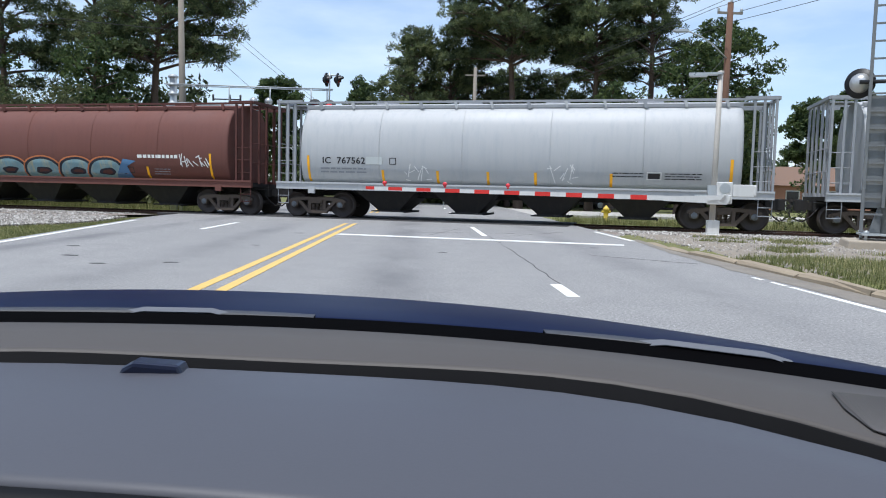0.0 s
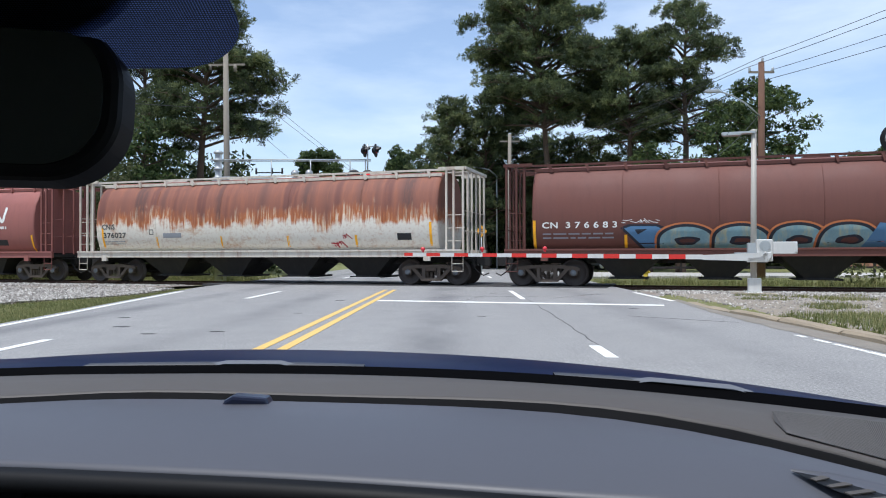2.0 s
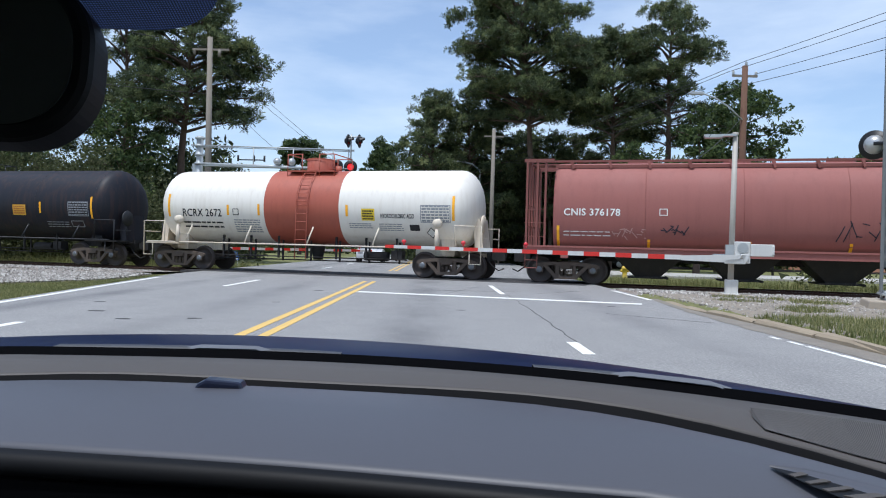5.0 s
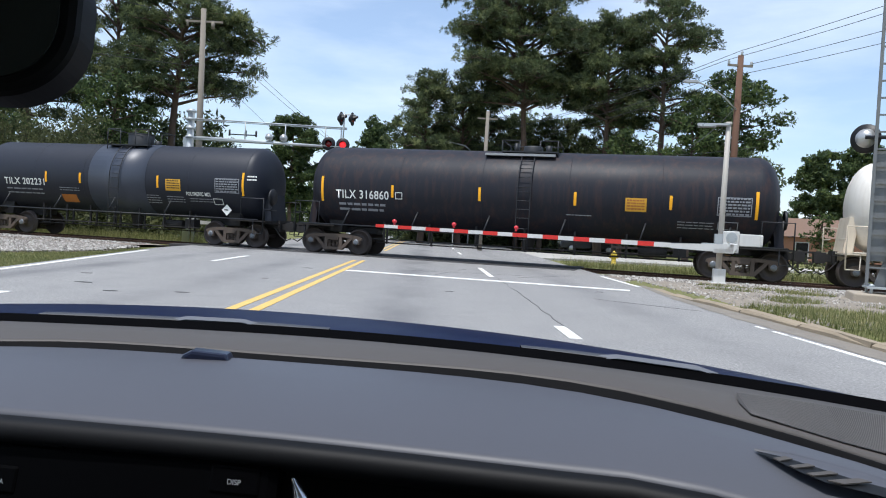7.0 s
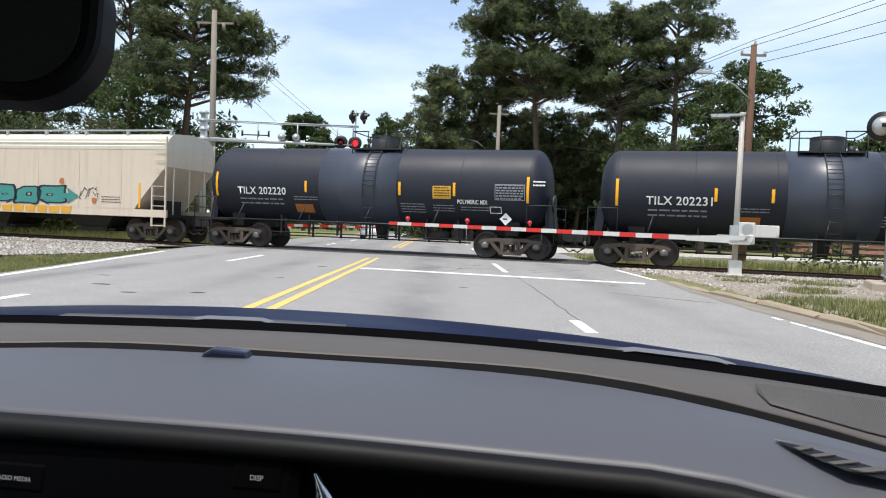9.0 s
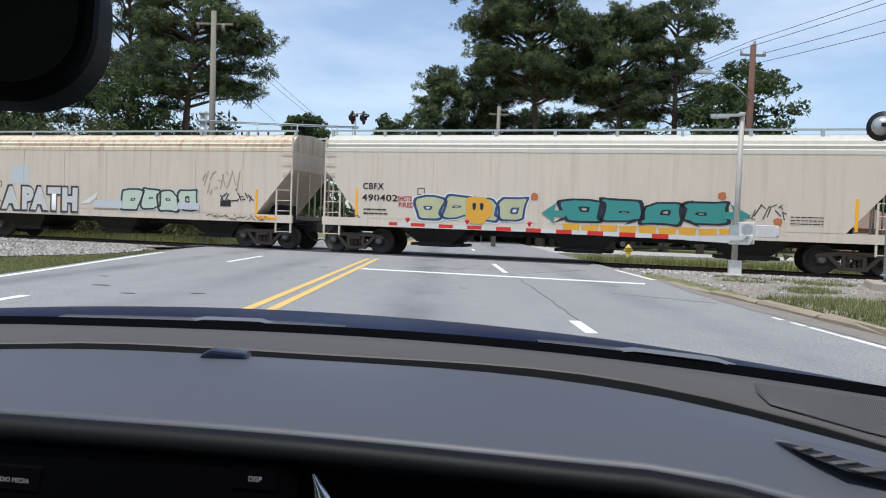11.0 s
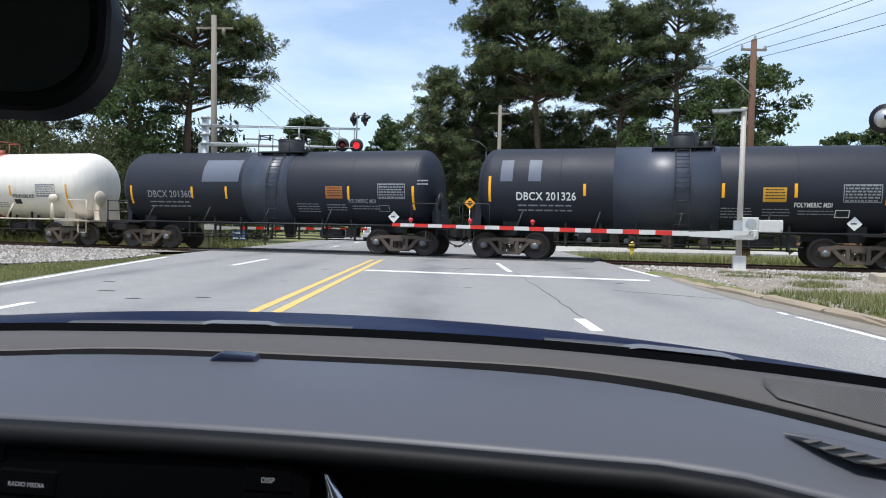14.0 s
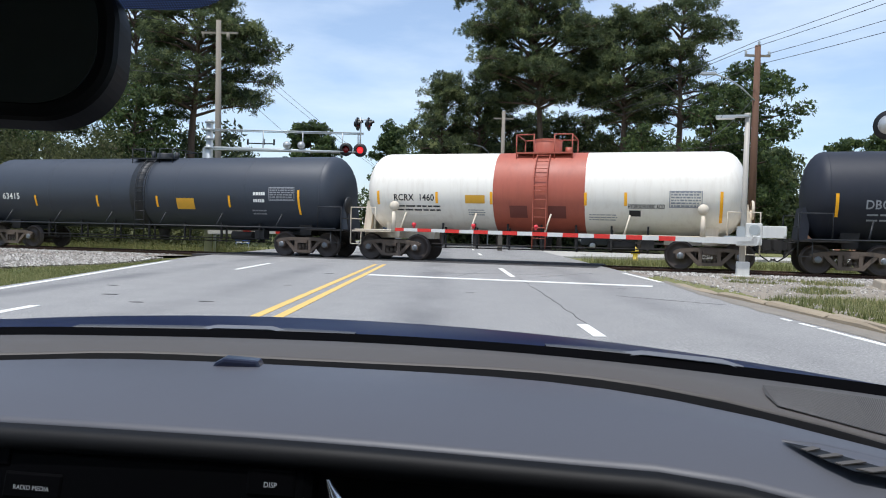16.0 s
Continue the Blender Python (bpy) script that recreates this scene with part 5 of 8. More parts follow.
decal(w, "graffiti_fill", [[(2.45, 1.25), (2.9, 1.98), (3.45, 1.9), (3.05, 1.7), (3.2, 1.28)]], barrel_side, SPRAY_BLUE, 0.036)
strokes(w, -4.4, -3.3, 2.05, 2.22, barrel_side, SPRAY_WHITE, 41, 0.02)
bars(w, 3.51, 2.02, 1.75, 1, barrel_side, LETTER_WHITE, 0.12, 0.2, words=9)
strokes(w, 5.32, 6.5, 1.65, 2.2, barrel_side, SPRAY_WHITE, 8, 0.035)
frame_box(w, 2.95, 3.3, 1.45, 1.68, barrel_side, LETTER_BLACK)
bars(w, 4.2, 1.6, 0.7, 3, barrel_side, LETTER_GREY, 0.03, 0.09)

w = barrel_hopper("hopper_wagon", "white covered hopper wagon with rust over its upper half", -32.36, HOPPER_RUST, CAGE_WHITE, six([-7.0, -4.41, -1.47, 1.41, 4.16, 7.0], 1.38, ((0, 2.18), (5, 2.22))), sill_mat=CAGE_WHITE)
lettering(w, "CNIS", -6.97, 2.13, 0.21, barrel_side, LETTER_BLACK, -6.35)
lettering(w, "376027", -6.93, 1.79, 0.21, barrel_side, LETTER_BLACK, -5.81)
panel(w, "stencil_panel", -4.04, -3.2, 1.77, 1.95, barrel_side, LETTER_GREY)
panel(w, "stencil_panel", 5.8, 6.33, 1.60, 1.84, barrel_side, LETTER_BLACK)
frame_box(w, -4.7, -4.5, 1.9, 2.1, barrel_side, LETTER_BLACK)
strokes(w, 3.2, 3.75, 1.32, 1.6, barrel_side, SPRAY_RED, 12, 0.05)
strokes(w, 3.7, 3.98, 1.6, 1.88, barrel_side, SPRAY_RED, 14, 0.03)
bars(w, -6.9, 1.62, 1.0, 2, barrel_side, LETTER_GREY, 0.03, 0.09)

w = barrel_hopper("hopper_wagon", "faded red curved-side covered hopper wagon with white emblem", -50.2, HOPPER_RED, surface("faded_red_cage", col(128, 76, 68), 0.75, amount=0.2), six([-7.17, -4.3, -1.31, 1.49, 4.35, 7.15], 1.1, ((0, 1.92), (5, 1.95))))
lettering(w, "CNIS 376178", -6.95, 2.26, 0.23, barrel_side, LETTER_WHITE, -5.15)
# the emblem: one white line that bends back on itself
line = []
for (ax, az), (bx, bz), (cx_, cz_) in (((0.43, 0.95), (0.0, 0.95), (0.02, 0.5)), ((0.02, 0.5), (0.0, 0.05), (0.24, 0.05)), ((0.24, 0.05), (0.46, 0.05), (0.48, 0.25)), ((0.48, 0.25), (0.56, 1.12), (0.66, 0.78)), ((0.66, 0.78), (0.80, 0.30), (0.82, 0.22)), ((0.82, 0.22), (0.90, -0.15), (0.93, 0.25)), ((0.93, 0.25), (0.97, 0.7), (0.98, 1.0))):
    line += [((1 - u) ** 2 * ax + 2 * u * (1 - u) * bx + u * u * cx_, (1 - u) ** 2 * az + 2 * u * (1 - u) * bz + u * u * cz_) for u in (0, 0.2, 0.4, 0.6, 0.8)]
line = [(4.08 + 1.74 * a, 2.50 + 0.64 * b) for a, b in line + [(0.98, 1.0)]]
edges = []
for k, pt in enumerate(line):
    d = (Vector(line[min(k + 1, len(line) - 1)]) - Vector(line[max(k - 1, 0)])).normalized() * 0.062
    edges.append(((pt[0] - d.y, pt[1] + d.x), (pt[0] + d.y, pt[1] - d.x)))
decal(w, "emblem", [[a[0], b[0], b[1], a[1]] for a, b in zip(edges, edges[1:])], barrel_side, LETTER_WHITE, 0.012)
bars(w, 4.11, 2.22, 1.75, 1, barrel_side, LETTER_WHITE, 0.11, 0.2, words=9)
panel(w, "stencil_panel", 5.33, 5.86, 1.52, 1.76, barrel_side, LETTER_BLACK)
strokes(w, 1.1, 4.0, 1.55, 2.2, barrel_side, SPRAY_DARK, 15, 0.03)
strokes(w, -3.9, -3.2, 1.66, 2.0, barrel_side, SPRAY_DARK, 16, 0.035)
frame_box(w, -3.95, -3.7, 2.28, 2.5, barrel_side, LETTER_WHITE)
strokes(w, -5.4, -4.4, 1.5, 1.9, barrel_side, surface("pink_chalk", col(188, 146, 138), 0.7, amount=0.1, bump=0), 18, 0.03)
bars(w, -6.95, 1.72, 1.5, 2, barrel_side, LETTER_WHITE, 0.03, 0.12)

w, side = tank_wagon("tank_wagon", "white tank wagon with a brick-red band and red dome gear", -66.65, 6.45, 5.42, 1.40, 2.50, TANK_WHITE, GEAR_WHITE, [(-5.74, 2.03, 2.9), (-3.16, 2.11, 2.5), (-1.86, 2.12, 2.54), (1.69, 2.13, 2.54), (5.66, 2.03, 2.88)], band=(-1.60, 1.42), band_mat=TANK_BAND, head=0.75, dome_mat=TANK_BAND, white_gear=True)
lettering(w, "RCRX 2672", -5.11, 2.06, 0.29, side, LETTER_BLACK, -3.40)
lettering(w, "HYDROCHLORIC ACID", 3.02, 2.09, 0.15, side, LETTER_BLACK, 4.28)
panel(w, "placard", 2.30, 2.80, 1.99, 2.41, side, surface("yellow_panel", col(226, 196, 40), 0.5, amount=0.1, bump=0))
bars(w, 2.34, 2.30, 0.42, 4, side, LETTER_BLACK, 0.05, 0.09)
panel(w, "placard", 4.09, 4.45, 1.66, 1.87, side, LETTER_BLACK)
data_table(w, 4.51, 5.6, 1.95, 2.56, side, LETTER_GREY)
diamond(w, 4.87, 1.60, 0.19, side, LETTER_BLACK)
diamond(w, 4.87, 1.60, 0.15, side, LETTER_WHITE, 0.02)
bars(w, -5.1, 1.80, 1.7, 2, side, LETTER_BLACK, 0.06, 0.16)
bars(w, -2.9, 1.92, 1.1, 6, side, LETTER_GREY, 0.04, 0.085)
frame_box(w, -2.91, -2.66, 2.12, 2.36, side, LETTER_BLACK)
bars(w, 1.8, 1.86, 0.9, 3, side, LETTER_GREY, 0.03, 0.07)
bars(w, 2.95, 1.86, 0.9, 4, side, LETTER_GREY, 0.03, 0.07)

w, side = tank_wagon("tank_wagon", "long black tank wagon with rust-dusted top and low platform", -83.1, 8.02, 6.95, 1.50, 2.46, TANK_BLACK_RUSTY, GEAR_BLACK, [(-7.32, 1.88, 2.76), (-4.67, 2.10, 2.53), (-1.56, 2.11, 2.57), (1.63, 2.10, 2.54), (4.62, 2.09, 2.54), (7.15, 1.90, 2.76)], head=0.70, dome="low")
lettering(w, "TILX 316860", -6.75, 2.02, 0.30, side, LETTER_WHITE, -4.76)
bars(w, -6.65, 1.78, 1.75, 2, side, LETTER_GREY, 0.08, 0.18)
frame_box(w, -4.52, -4.26, 2.05, 2.29, side, LETTER_WHITE)
panel(w, "placard", 3.27, 3.93, 1.99, 2.42, side, PLACARD_AMBER)
bars(w, 3.32, 2.32, 0.55, 4, side, PLACARD_RUST, 0.05, 0.09)
data_table(w, 6.05, 7.05, 1.98, 2.56, side, LETTER_GREY)
bars(w, 1.4, 1.78, 0.85, 1, side, LETTER_GREY, 0.03, 0.08)
bars(w, 4.9, 1.72, 1.1, 3, side, LETTER_GREY, 0.03, 0.09)
frame_box(w, 6.1, 6.7, 1.55, 1.80, side, LETTER_GREY)
bm = bmesh.new()
for y in (-0.9, 0.9):
    box(bm, -1.5, 0.9, y - 0.12, y + 0.12, 3.72, 3.80)
part("walkway_plate", bm, GREY_STEEL, w)


def black_tank(centre, number, jacket, table, rust_x, dome_x, label, mat=TANK_BLACK, words=True, stripe=None, dull=False):
    ink = LETTER_GREY if dull else LETTER_WHITE
    w, side = tank_wagon("tank_wagon", label, centre, 6.58, 5.33, 1.42, 2.42, mat, GEAR_BLACK, stripe, jacket=(*jacket, TANK_GLOSS), head=0.60, fore_dome=dome_x)
    lettering(w, number, -5.06, 2.0, 0.27, side, ink, -3.06)
    bars(w, -5.0, 1.80, 1.8, 2, side, LETTER_GREY, 0.05, 0.16, words=6)
    if rust_x is not None:
        panel(w, "placard", rust_x, rust_x + 0.72, 1.38, 1.68, side, PLACARD_RUST)
        bars(w, rust_x, 1.92, 0.95, 2, side, LETTER_GREY, 0.03, 0.09)
    panel(w, "placard", 2.60, 3.26, 2.0, 2.44, side, PLACARD_RUST if dull else PLACARD_AMBER)
    bars(w, 2.66, 2.36, 0.55, 4, side, LETTER_BLACK, 0.035, 0.09)
    lettering(w, "POLYMERIC MDI", 3.48, 1.85, 0.14, side, ink, 4.53)
    data_table(w, table, table + 1.03, 2.0, 2.54, side, LETTER_GREY)
    bars(w, 1.4, 1.78, 0.9, 4, side, LETTER_GREY, 0.03, 0.09)
    bars(w, 2.6, 1.76, 0.8, 3, side, LETTER_GREY, 0.03, 0.09)
    bars(w, 3.6, 1.72, 1.0, 2, side, LETTER_GREY, 0.03, 0.09)
    hung = lambda z: side(1.62)
    diamond(w, 5.17, 1.37, 0.21, hung, LETTER_WHITE)
    bars(w, 5.07, 1.35, 0.20, 1, hung, LETTER_BLACK, 0.05, 0.1, lift=0.020)
    bars(w, 6.1, 2.62, 0.4, 2, side, ink, 0.05, 0.12)
    frame_box(w, 4.62, 5.02, 1.55, 1.78, side, ink)
    return w, side


black_tank(-99.55, "TILX 202231", (-0.93, 1.68), 4.74, -2.36, 0.35, "black tank wagon with glossy centre band and amber placard", stripe=[(-6.02, 1.93, 2.8), (-3.02, 2.13, 2.55), (-1.38, 2.13, 2.55), (2.2, 2.09, 2.55), (5.88, 1.92, 2.78)])
black_tank(-114.35, "TILX 202220", (-1.74, 1.26), 4.80, -2.75, 0.25, "black tank wagon with glossy centre band and amber placard", stripe=[(-6.0, 1.9, 2.8), (-2.29, 2.11, 2.52), (1.34, 2.09, 2.55), (3.33, 2.1, 2.56), (5.88, 1.92, 2.8)])

w = ribbed_hopper("hopper_wagon", "beige flush-sided covered hopper wagon with teal and yellow graffiti", -131.6, 9.2, 8.1, HOPPER_BEIGE, ROOF_BEIGE, [(-7.93, 1.34, 2.27), (7.93, 1.33, 2.29)])
lettering(w, "CBFX", -7.66, 2.29, 0.22, flush_side, LETTER_BLACK, -6.86)
lettering(w, "490402", -7.68, 1.88, 0.23, flush_side, LETTER_BLACK, -6.34)
bars(w, -7.6, 1.55, 0.9, 2, flush_side, LETTER_BLACK, 0.05, 0.14)
frame_box(w, -5.62, -5.36, 2.12, 2.36, flush_side, LETTER_BLACK)
graffiti(w, -5.55, -1.85, 1.28, 2.12, 4, flush_side, surface("sand_green_spray", col(188, 188, 146), 0.65, big=1.2, amount=0.25, bump=0), surface("dark_blue_spray", col(52, 72, 112), 0.65, amount=0.3, bump=0), SPRAY_WHITE, hole=0.26, power=0.55)
lettering(w, "SHOTS", -6.34, 1.90, 0.17, flush_side, SPRAY_RED, -5.82)
lettering(w, "FIRED..", -6.30, 1.68, 0.17, flush_side, SPRAY_RED, -5.62)
decal(w, "graffiti_fill", [blob(-3.45, 1.66, 0.46, 0.46, 1.0)], flush_side, SPRAY_YELLOW, 0.020)
for ex_ in (-3.58, -3.32):
    decal(w, "graffiti_eye", [blob(ex_, 1.78, 0.06, 0.12, 0.3)], flush_side, SPRAY_DARK, 0.024)
graffiti(w, -0.6, 4.4, 1.34, 2.14, 4, flush_side, SPRAY_TEAL, SPRAY_DARK, None, hole=0.22, power=0.45)
decal(w, "graffiti_fill", [[(-0.6 + k * 0.6, 1.30 - 0.05 * (k % 2)), (-0.05 + k * 0.6, 1.30), (-0.1 + k * 0.6, 1.02), (-0.55 + k * 0.6, 1.04)] for k in range(9)], lambda z: -1.60, SPRAY_YELLOW, 0.012)
decal(w, "graffiti_fill", [[(-1.3, 1.62), (-0.8, 1.98), (-0.9, 1.72), (-0.5, 1.72), (-0.5, 1.52), (-0.9, 1.52), (-0.85, 1.3)], [(5.1, 1.72), (4.5, 2.05), (4.6, 1.82), (4.3, 1.82), (4.3, 1.6), (4.6, 1.6), (4.55, 1.4)]], flush_side, SPRAY_TEAL, 0.022)
strokes(w, 5.0, 6.0, 1.6, 2.1, flush_side, SPRAY_DARK, 22, 0.025)
bars(w, 6.2, 1.7, 0.9, 3, flush_side, LETTER_BLACK, 0.03, 0.1)
decal(w, "graffiti_fill", [blob(5.85 + dx, 1.55 + dz, 0.12, 0.12, dx * 9) for dx, dz in ((0, 0), (-7.4, 0.6), (-1.6, 0.75))], flush_side, SPRAY_ORANGE, 0.012)

w = ribbed_hopper("hopper_wagon", "beige flush-sided covered hopper wagon with white block graffiti and rusty roof", -150.2, 8.2, 6.75, HOPPER_BEIGE, ROOF_RUST, [(-6.69, 1.26, 2.15), (-4.26, 1.26, 1.68), (-2.22, 1.27, 1.68), (-0.49, 1.27, 1.67), (1.95, 1.29, 1.68), (6.68, 1.25, 2.18)])
lettering(w, "CAIX", -6.65, 2.27, 0.22, flush_side, LETTER_BLACK, -5.99)
lettering(w, "490632", -6.55, 1.93, 0.20, flush_side, LETTER_BLACK, -5.50)
frame_box(w, -5.45, -5.2, 2.06, 2.3, flush_side, LETTER_BLACK)
bars(w, -6.5, 1.70, 0.6, 2, flush_side, LETTER_BLACK, 0.04, 0.12)
panel(w, "patch_or_highlight", -4.75, -3.8, 2.2, 2.95, flush_side, GREY_TAPE, 0.004)
panel(w, "patch_or_highlight", -0.55, 0.8, 1.32, 1.62, flush_side, GREY_TAPE, 0.03)
bars(w, -0.45, 1.52, 0.9, 4, flush_side, LETTER_BLACK, 0.025, 0.06)
panel(w, "patch_or_highlight", 3.35, 4.3, 1.36, 1.62, flush_side, GREY_TAPE, 0.03)
bars(w, 3.5, 1.52, 0.7, 3, flush_side, LETTER_BLACK, 0.025, 0.06)
for k, (ch, xa, xb) in enumerate((("A", -5.1, -4.2), ("P", -4.15, -3.5), ("A", -3.6, -2.75), ("T", -2.8, -2.15), ("H", -2.12, -1.3))):
    lettering(w, ch, xa, 1.22, 0.84, flush_side, SPRAY_FADED, xb, 0.012 + 0.003 * k, 0.15)
    lettering(w, ch, xa + 0.03, 1.23, 0.82, flush_side, SPRAY_CHALK, xb - 0.03, 0.0135 + 0.003 * k, 0.08)
decal(w, "graffiti_fill", [[(-1.2, 1.45), (-0.35, 1.95), (-0.45, 1.72), (-0.75, 1.5)]], flush_side, SPRAY_WHITE, 0.014)
graffiti(w, 0.85, 4.2, 1.28, 2.1, 4, flush_side, SPRAY_MINT, SPRAY_FADED, SPRAY_CHALK, hole=0.20, power=0.5)
strokes(w, -5.9, -5.3, 1.3, 1.75, flush_side, SPRAY_DARK, 31, 0.025)
strokes(w, 5.2, 6.6, 1.7, 2.05, flush_side, SPRAY_DARK, 32, 0.04)
strokes(w, 4.6, 7.2, 1.02, 1.24, flush_side, surface("brown_spray", col(110, 84, 64), 0.7, amount=0.1, bump=0), 33, 0.03)
strokes(w, 4.4, 5.9, 1.9, 2.9, flush_side, surface("faded_drips", col(170, 152, 130), 0.7, amount=0.1, bump=0), 34, 0.035)
panel(w, "stencil_panel", 5.2, 5.65, 1.52, 1.74, flush_side, LETTER_BLACK)
strokes(w, -8.0, -6.9, 3.05, 3.2, flush_side, SPRAY_DARK, 35, 0.02)
decal(w, "spray_scrawl", band_polys(blob(-7.3, 2.75, 0.34, 0.38, 0.4), shrink(blob(-7.3, 2.75, 0.34, 0.38, 0.4), -7.3, 2.75, 0.93)), flush_side, LETTER_GREY, 0.01)
bm = bmesh.new()
box(bm, 6.75, 7.55, -1.612, -1.598, 1.10, 1.2)
part("reflector_stripe", bm, YELLOW_TAPE, w)

w, side = black_tank(-166.35, "DBCX 201326", (-1.88, 1.38), 4.80, None, 0.25, "black tank wagon with painted-on pale highlights and amber placard", stripe=[(-6.0, 1.94, 2.8), (-2.83, 2.15, 2.54), (-1.57, 2.13, 2.54), (1.41, 2.12, 2.57), (3.47, 2.14, 2.56), (5.92, 1.93, 2.82)])
# two upright reflections on the shell, put into colour as pale panels
for x in (-5.6, -4.65):
    panel(w, "patch_or_highlight", x, x + 0.42, 2.62, 3.36, side, TANK_PATCH_GLINT, 0.006)
w, side = black_tank(-181.0, "DBCX 201360", (-0.85, 1.03), 4.62, None, 0.45, "dull black tank wagon with a grey patched top", stripe=[(-5.86, 1.75, 2.45), (-3.08, 1.97, 2.41), (-1.58, 1.96, 2.42), (0.94, 1.95, 2.43), (3.45, 1.95, 2.44), (5.9, 1.62, 2.45)], dull=True)
panel(w, "patch_or_highlight", -2.6, -1.0, 2.6, 3.45, side, TANK_PATCH_GLINT, 0.006)

w, side = tank_wagon("tank_wagon", "white tank wagon with a faded brick-red band and dark dome", -195.7, 6.50, 5.38, 1.40, 2.48, TANK_WHITE, GEAR_WHITE, [(-5.83, 1.97, 2.45), (-3.66, 2.03, 2.42), (-1.72, 2.01, 2.43), (1.44, 2.01, 2.43), (2.72, 2.01, 2.44), (5.62, 1.51, 2.48)], band=(-1.62, 1.46), band_mat=TANK_BAND, head=0.75, dome_mat=TANK_BAND, white_gear=True)
lettering(w, "RCRX  1460", -5.21, 2.12, 0.23, side, LETTER_BLACK, -3.71)
lettering(w, "HYDROCHLORIC ACID", 2.84, 1.93, 0.14, side, LETTER_BLACK, 3.98)
panel(w, "placard", -2.59, -1.9, 2.04, 2.32, side, PLACARD_AMBER)
panel(w, "placard", 2.88, 3.24, 1.68, 1.87, side, LETTER_BLACK)
data_table(w, 4.11, 5.1, 1.97, 2.5, side, LETTER_GREY)
bars(w, -5.1, 1.90, 1.6, 2, side, LETTER_BLACK, 0.05, 0.13)
for x in (-1.05, 0.25):
    panel(w, "worn_patch", x, x + 0.6, 1.58, 1.98, side, surface("dark_worn_band", col(110, 56, 46), 0.7, amount=0.2, bump=0), 0.005)
bars(w, -2.5, 1.8, 0.6, 3, side, LETTER_GREY, 0.03, 0.08)
bars(w, 1.6, 1.7, 0.9, 3, side, LETTER_GREY, 0.03, 0.08)

w, side = tank_wagon("tank_wagon", "slate grey long tank wagon with amber placard", -211.5, 8.35, 6.9, 1.45, 2.36, TANK_SLATE, GEAR_BLACK, [(-5.32, 1.75, 2.18), (-2.2, 1.75, 2.19), (0.66, 1.77, 2.2), (3.91, 1.79, 2.23), (6.84, 1.55, 2.45)], jacket=(-0.55, 0.05, GEAR_BLACK), head=0.66, dome="low")
lettering(w, "63415", -7.0, 2.02, 0.25, side, LETTER_WHITE, -6.1)
panel(w, "placard", 1.6, 2.4, 1.70, 2.12, side, PLACARD_AMBER)
data_table(w, 5.65, 6.72, 2.05, 2.56, side, LETTER_GREY)
bars(w, 5.0, 2.25, 0.5, 2, side, LETTER_WHITE, 0.12, 0.26)
bars(w, 4.9, 1.66, 0.6, 2, side, LETTER_GREY, 0.05, 0.12)


# ---- crossing equipment ----
def flasher(parent, x, y, z, facing, lit, back=False):
    """One round crossing lamp: black disc, hood and red lens. facing: degrees about z, 0 looks to -y."""
    at = pose(x, y, z, 0, 0, facing)
    bm = bmesh.new()
    lathe(bm, [(0.03, 0.0), (0.03, 0.30), (0.0, 0.305), (-0.01, 0.30), (-0.01, 0.155)], "Y", 24)
    disc = part("backing_disc", bm, SIGNAL_BLACK, parent, at=at)
    bm = bmesh.new()
    lathe(bm, [(-0.012, 0.15), (-0.03, 0.13), (-0.05, 0.07), (-0.055, 0.0)], "Y", 20)
    part("lens", bm, LENS_RED_ON if lit else LENS_RED_OFF, disc, "glowing red lens" if lit else "dark red lens")
    bm = bmesh.new()
    rows = []
    for y_ in (-0.01, -0.22):
        rows.append([(0.165 * math.cos(a), y_ * (1.0 if abs(a - math.pi / 2) < 1.2 else 0.45), 0.165 * math.sin(a)) for a in [math.pi * (k / 12 * 1.3 - 0.15) for k in range(13)]])
    loft(bm, rows)
    part("hood", bm, SIGNAL_BLACK, disc)
    bm = bmesh.new()
    lathe(bm, [(0.03, 0.17), (0.10, 0.16), (0.17, 0.10), (0.19, 0.0)], "Y", 18)
    part("housing", bm, LAMP_SILVER if back else SIGNAL_BLACK, disc)
    return disc


def gate_arm(parent, length, droop, n_lamps, first=1.2):
    """Striped boom along -x from its hinge, with parts for each stripe and lamp."""
    x, k = 0.0, 0
    step = 0.405
    bm = bmesh.new()
    prism(bm, [(0.3, -0.10), (0.3, 0.12), (-first, 0.06), (-first, -0.06)], -0.03, 0.03)
    boom = part("boom", bm, GATE_WHITE, parent)
    x = -first
    k = 0
    while x > -length:
        e = max(x - step, -length)
        h0 = 0.062 - 0.018 * (-x / length)
        bm = bmesh.new()
        box(bm, e, x, -0.022, 0.022, -h0 + droop * (-x / length), h0 + droop * (-x / length))
        part("stripe", bm, GATE_RED if k % 2 else GATE_WHITE, boom)
        x, k = e, k + 1
    for j in range(n_lamps):
        lx = -length + 0.55 + j * 1.72
        bm = bmesh.new()
        tube(bm, (lx, 0, 0.05 + droop), (lx, 0, 0.10 + droop), 0.03, seg=8)
        lathe(bm, [(-0.04, 0.0), (-0.04, 0.055), (0.04, 0.055), (0.04, 0.0)], "Y", 14, at=(lx, 0, 0.155 + droop * 0.9))
        part("gate_lamp", bm, surface("pink_red_lamp", col(214, 54, 62), 0.35, amount=0.1, bump=0) if j == 0 else bpy.data.materials["pink_red_lamp"], boom)
    return boom


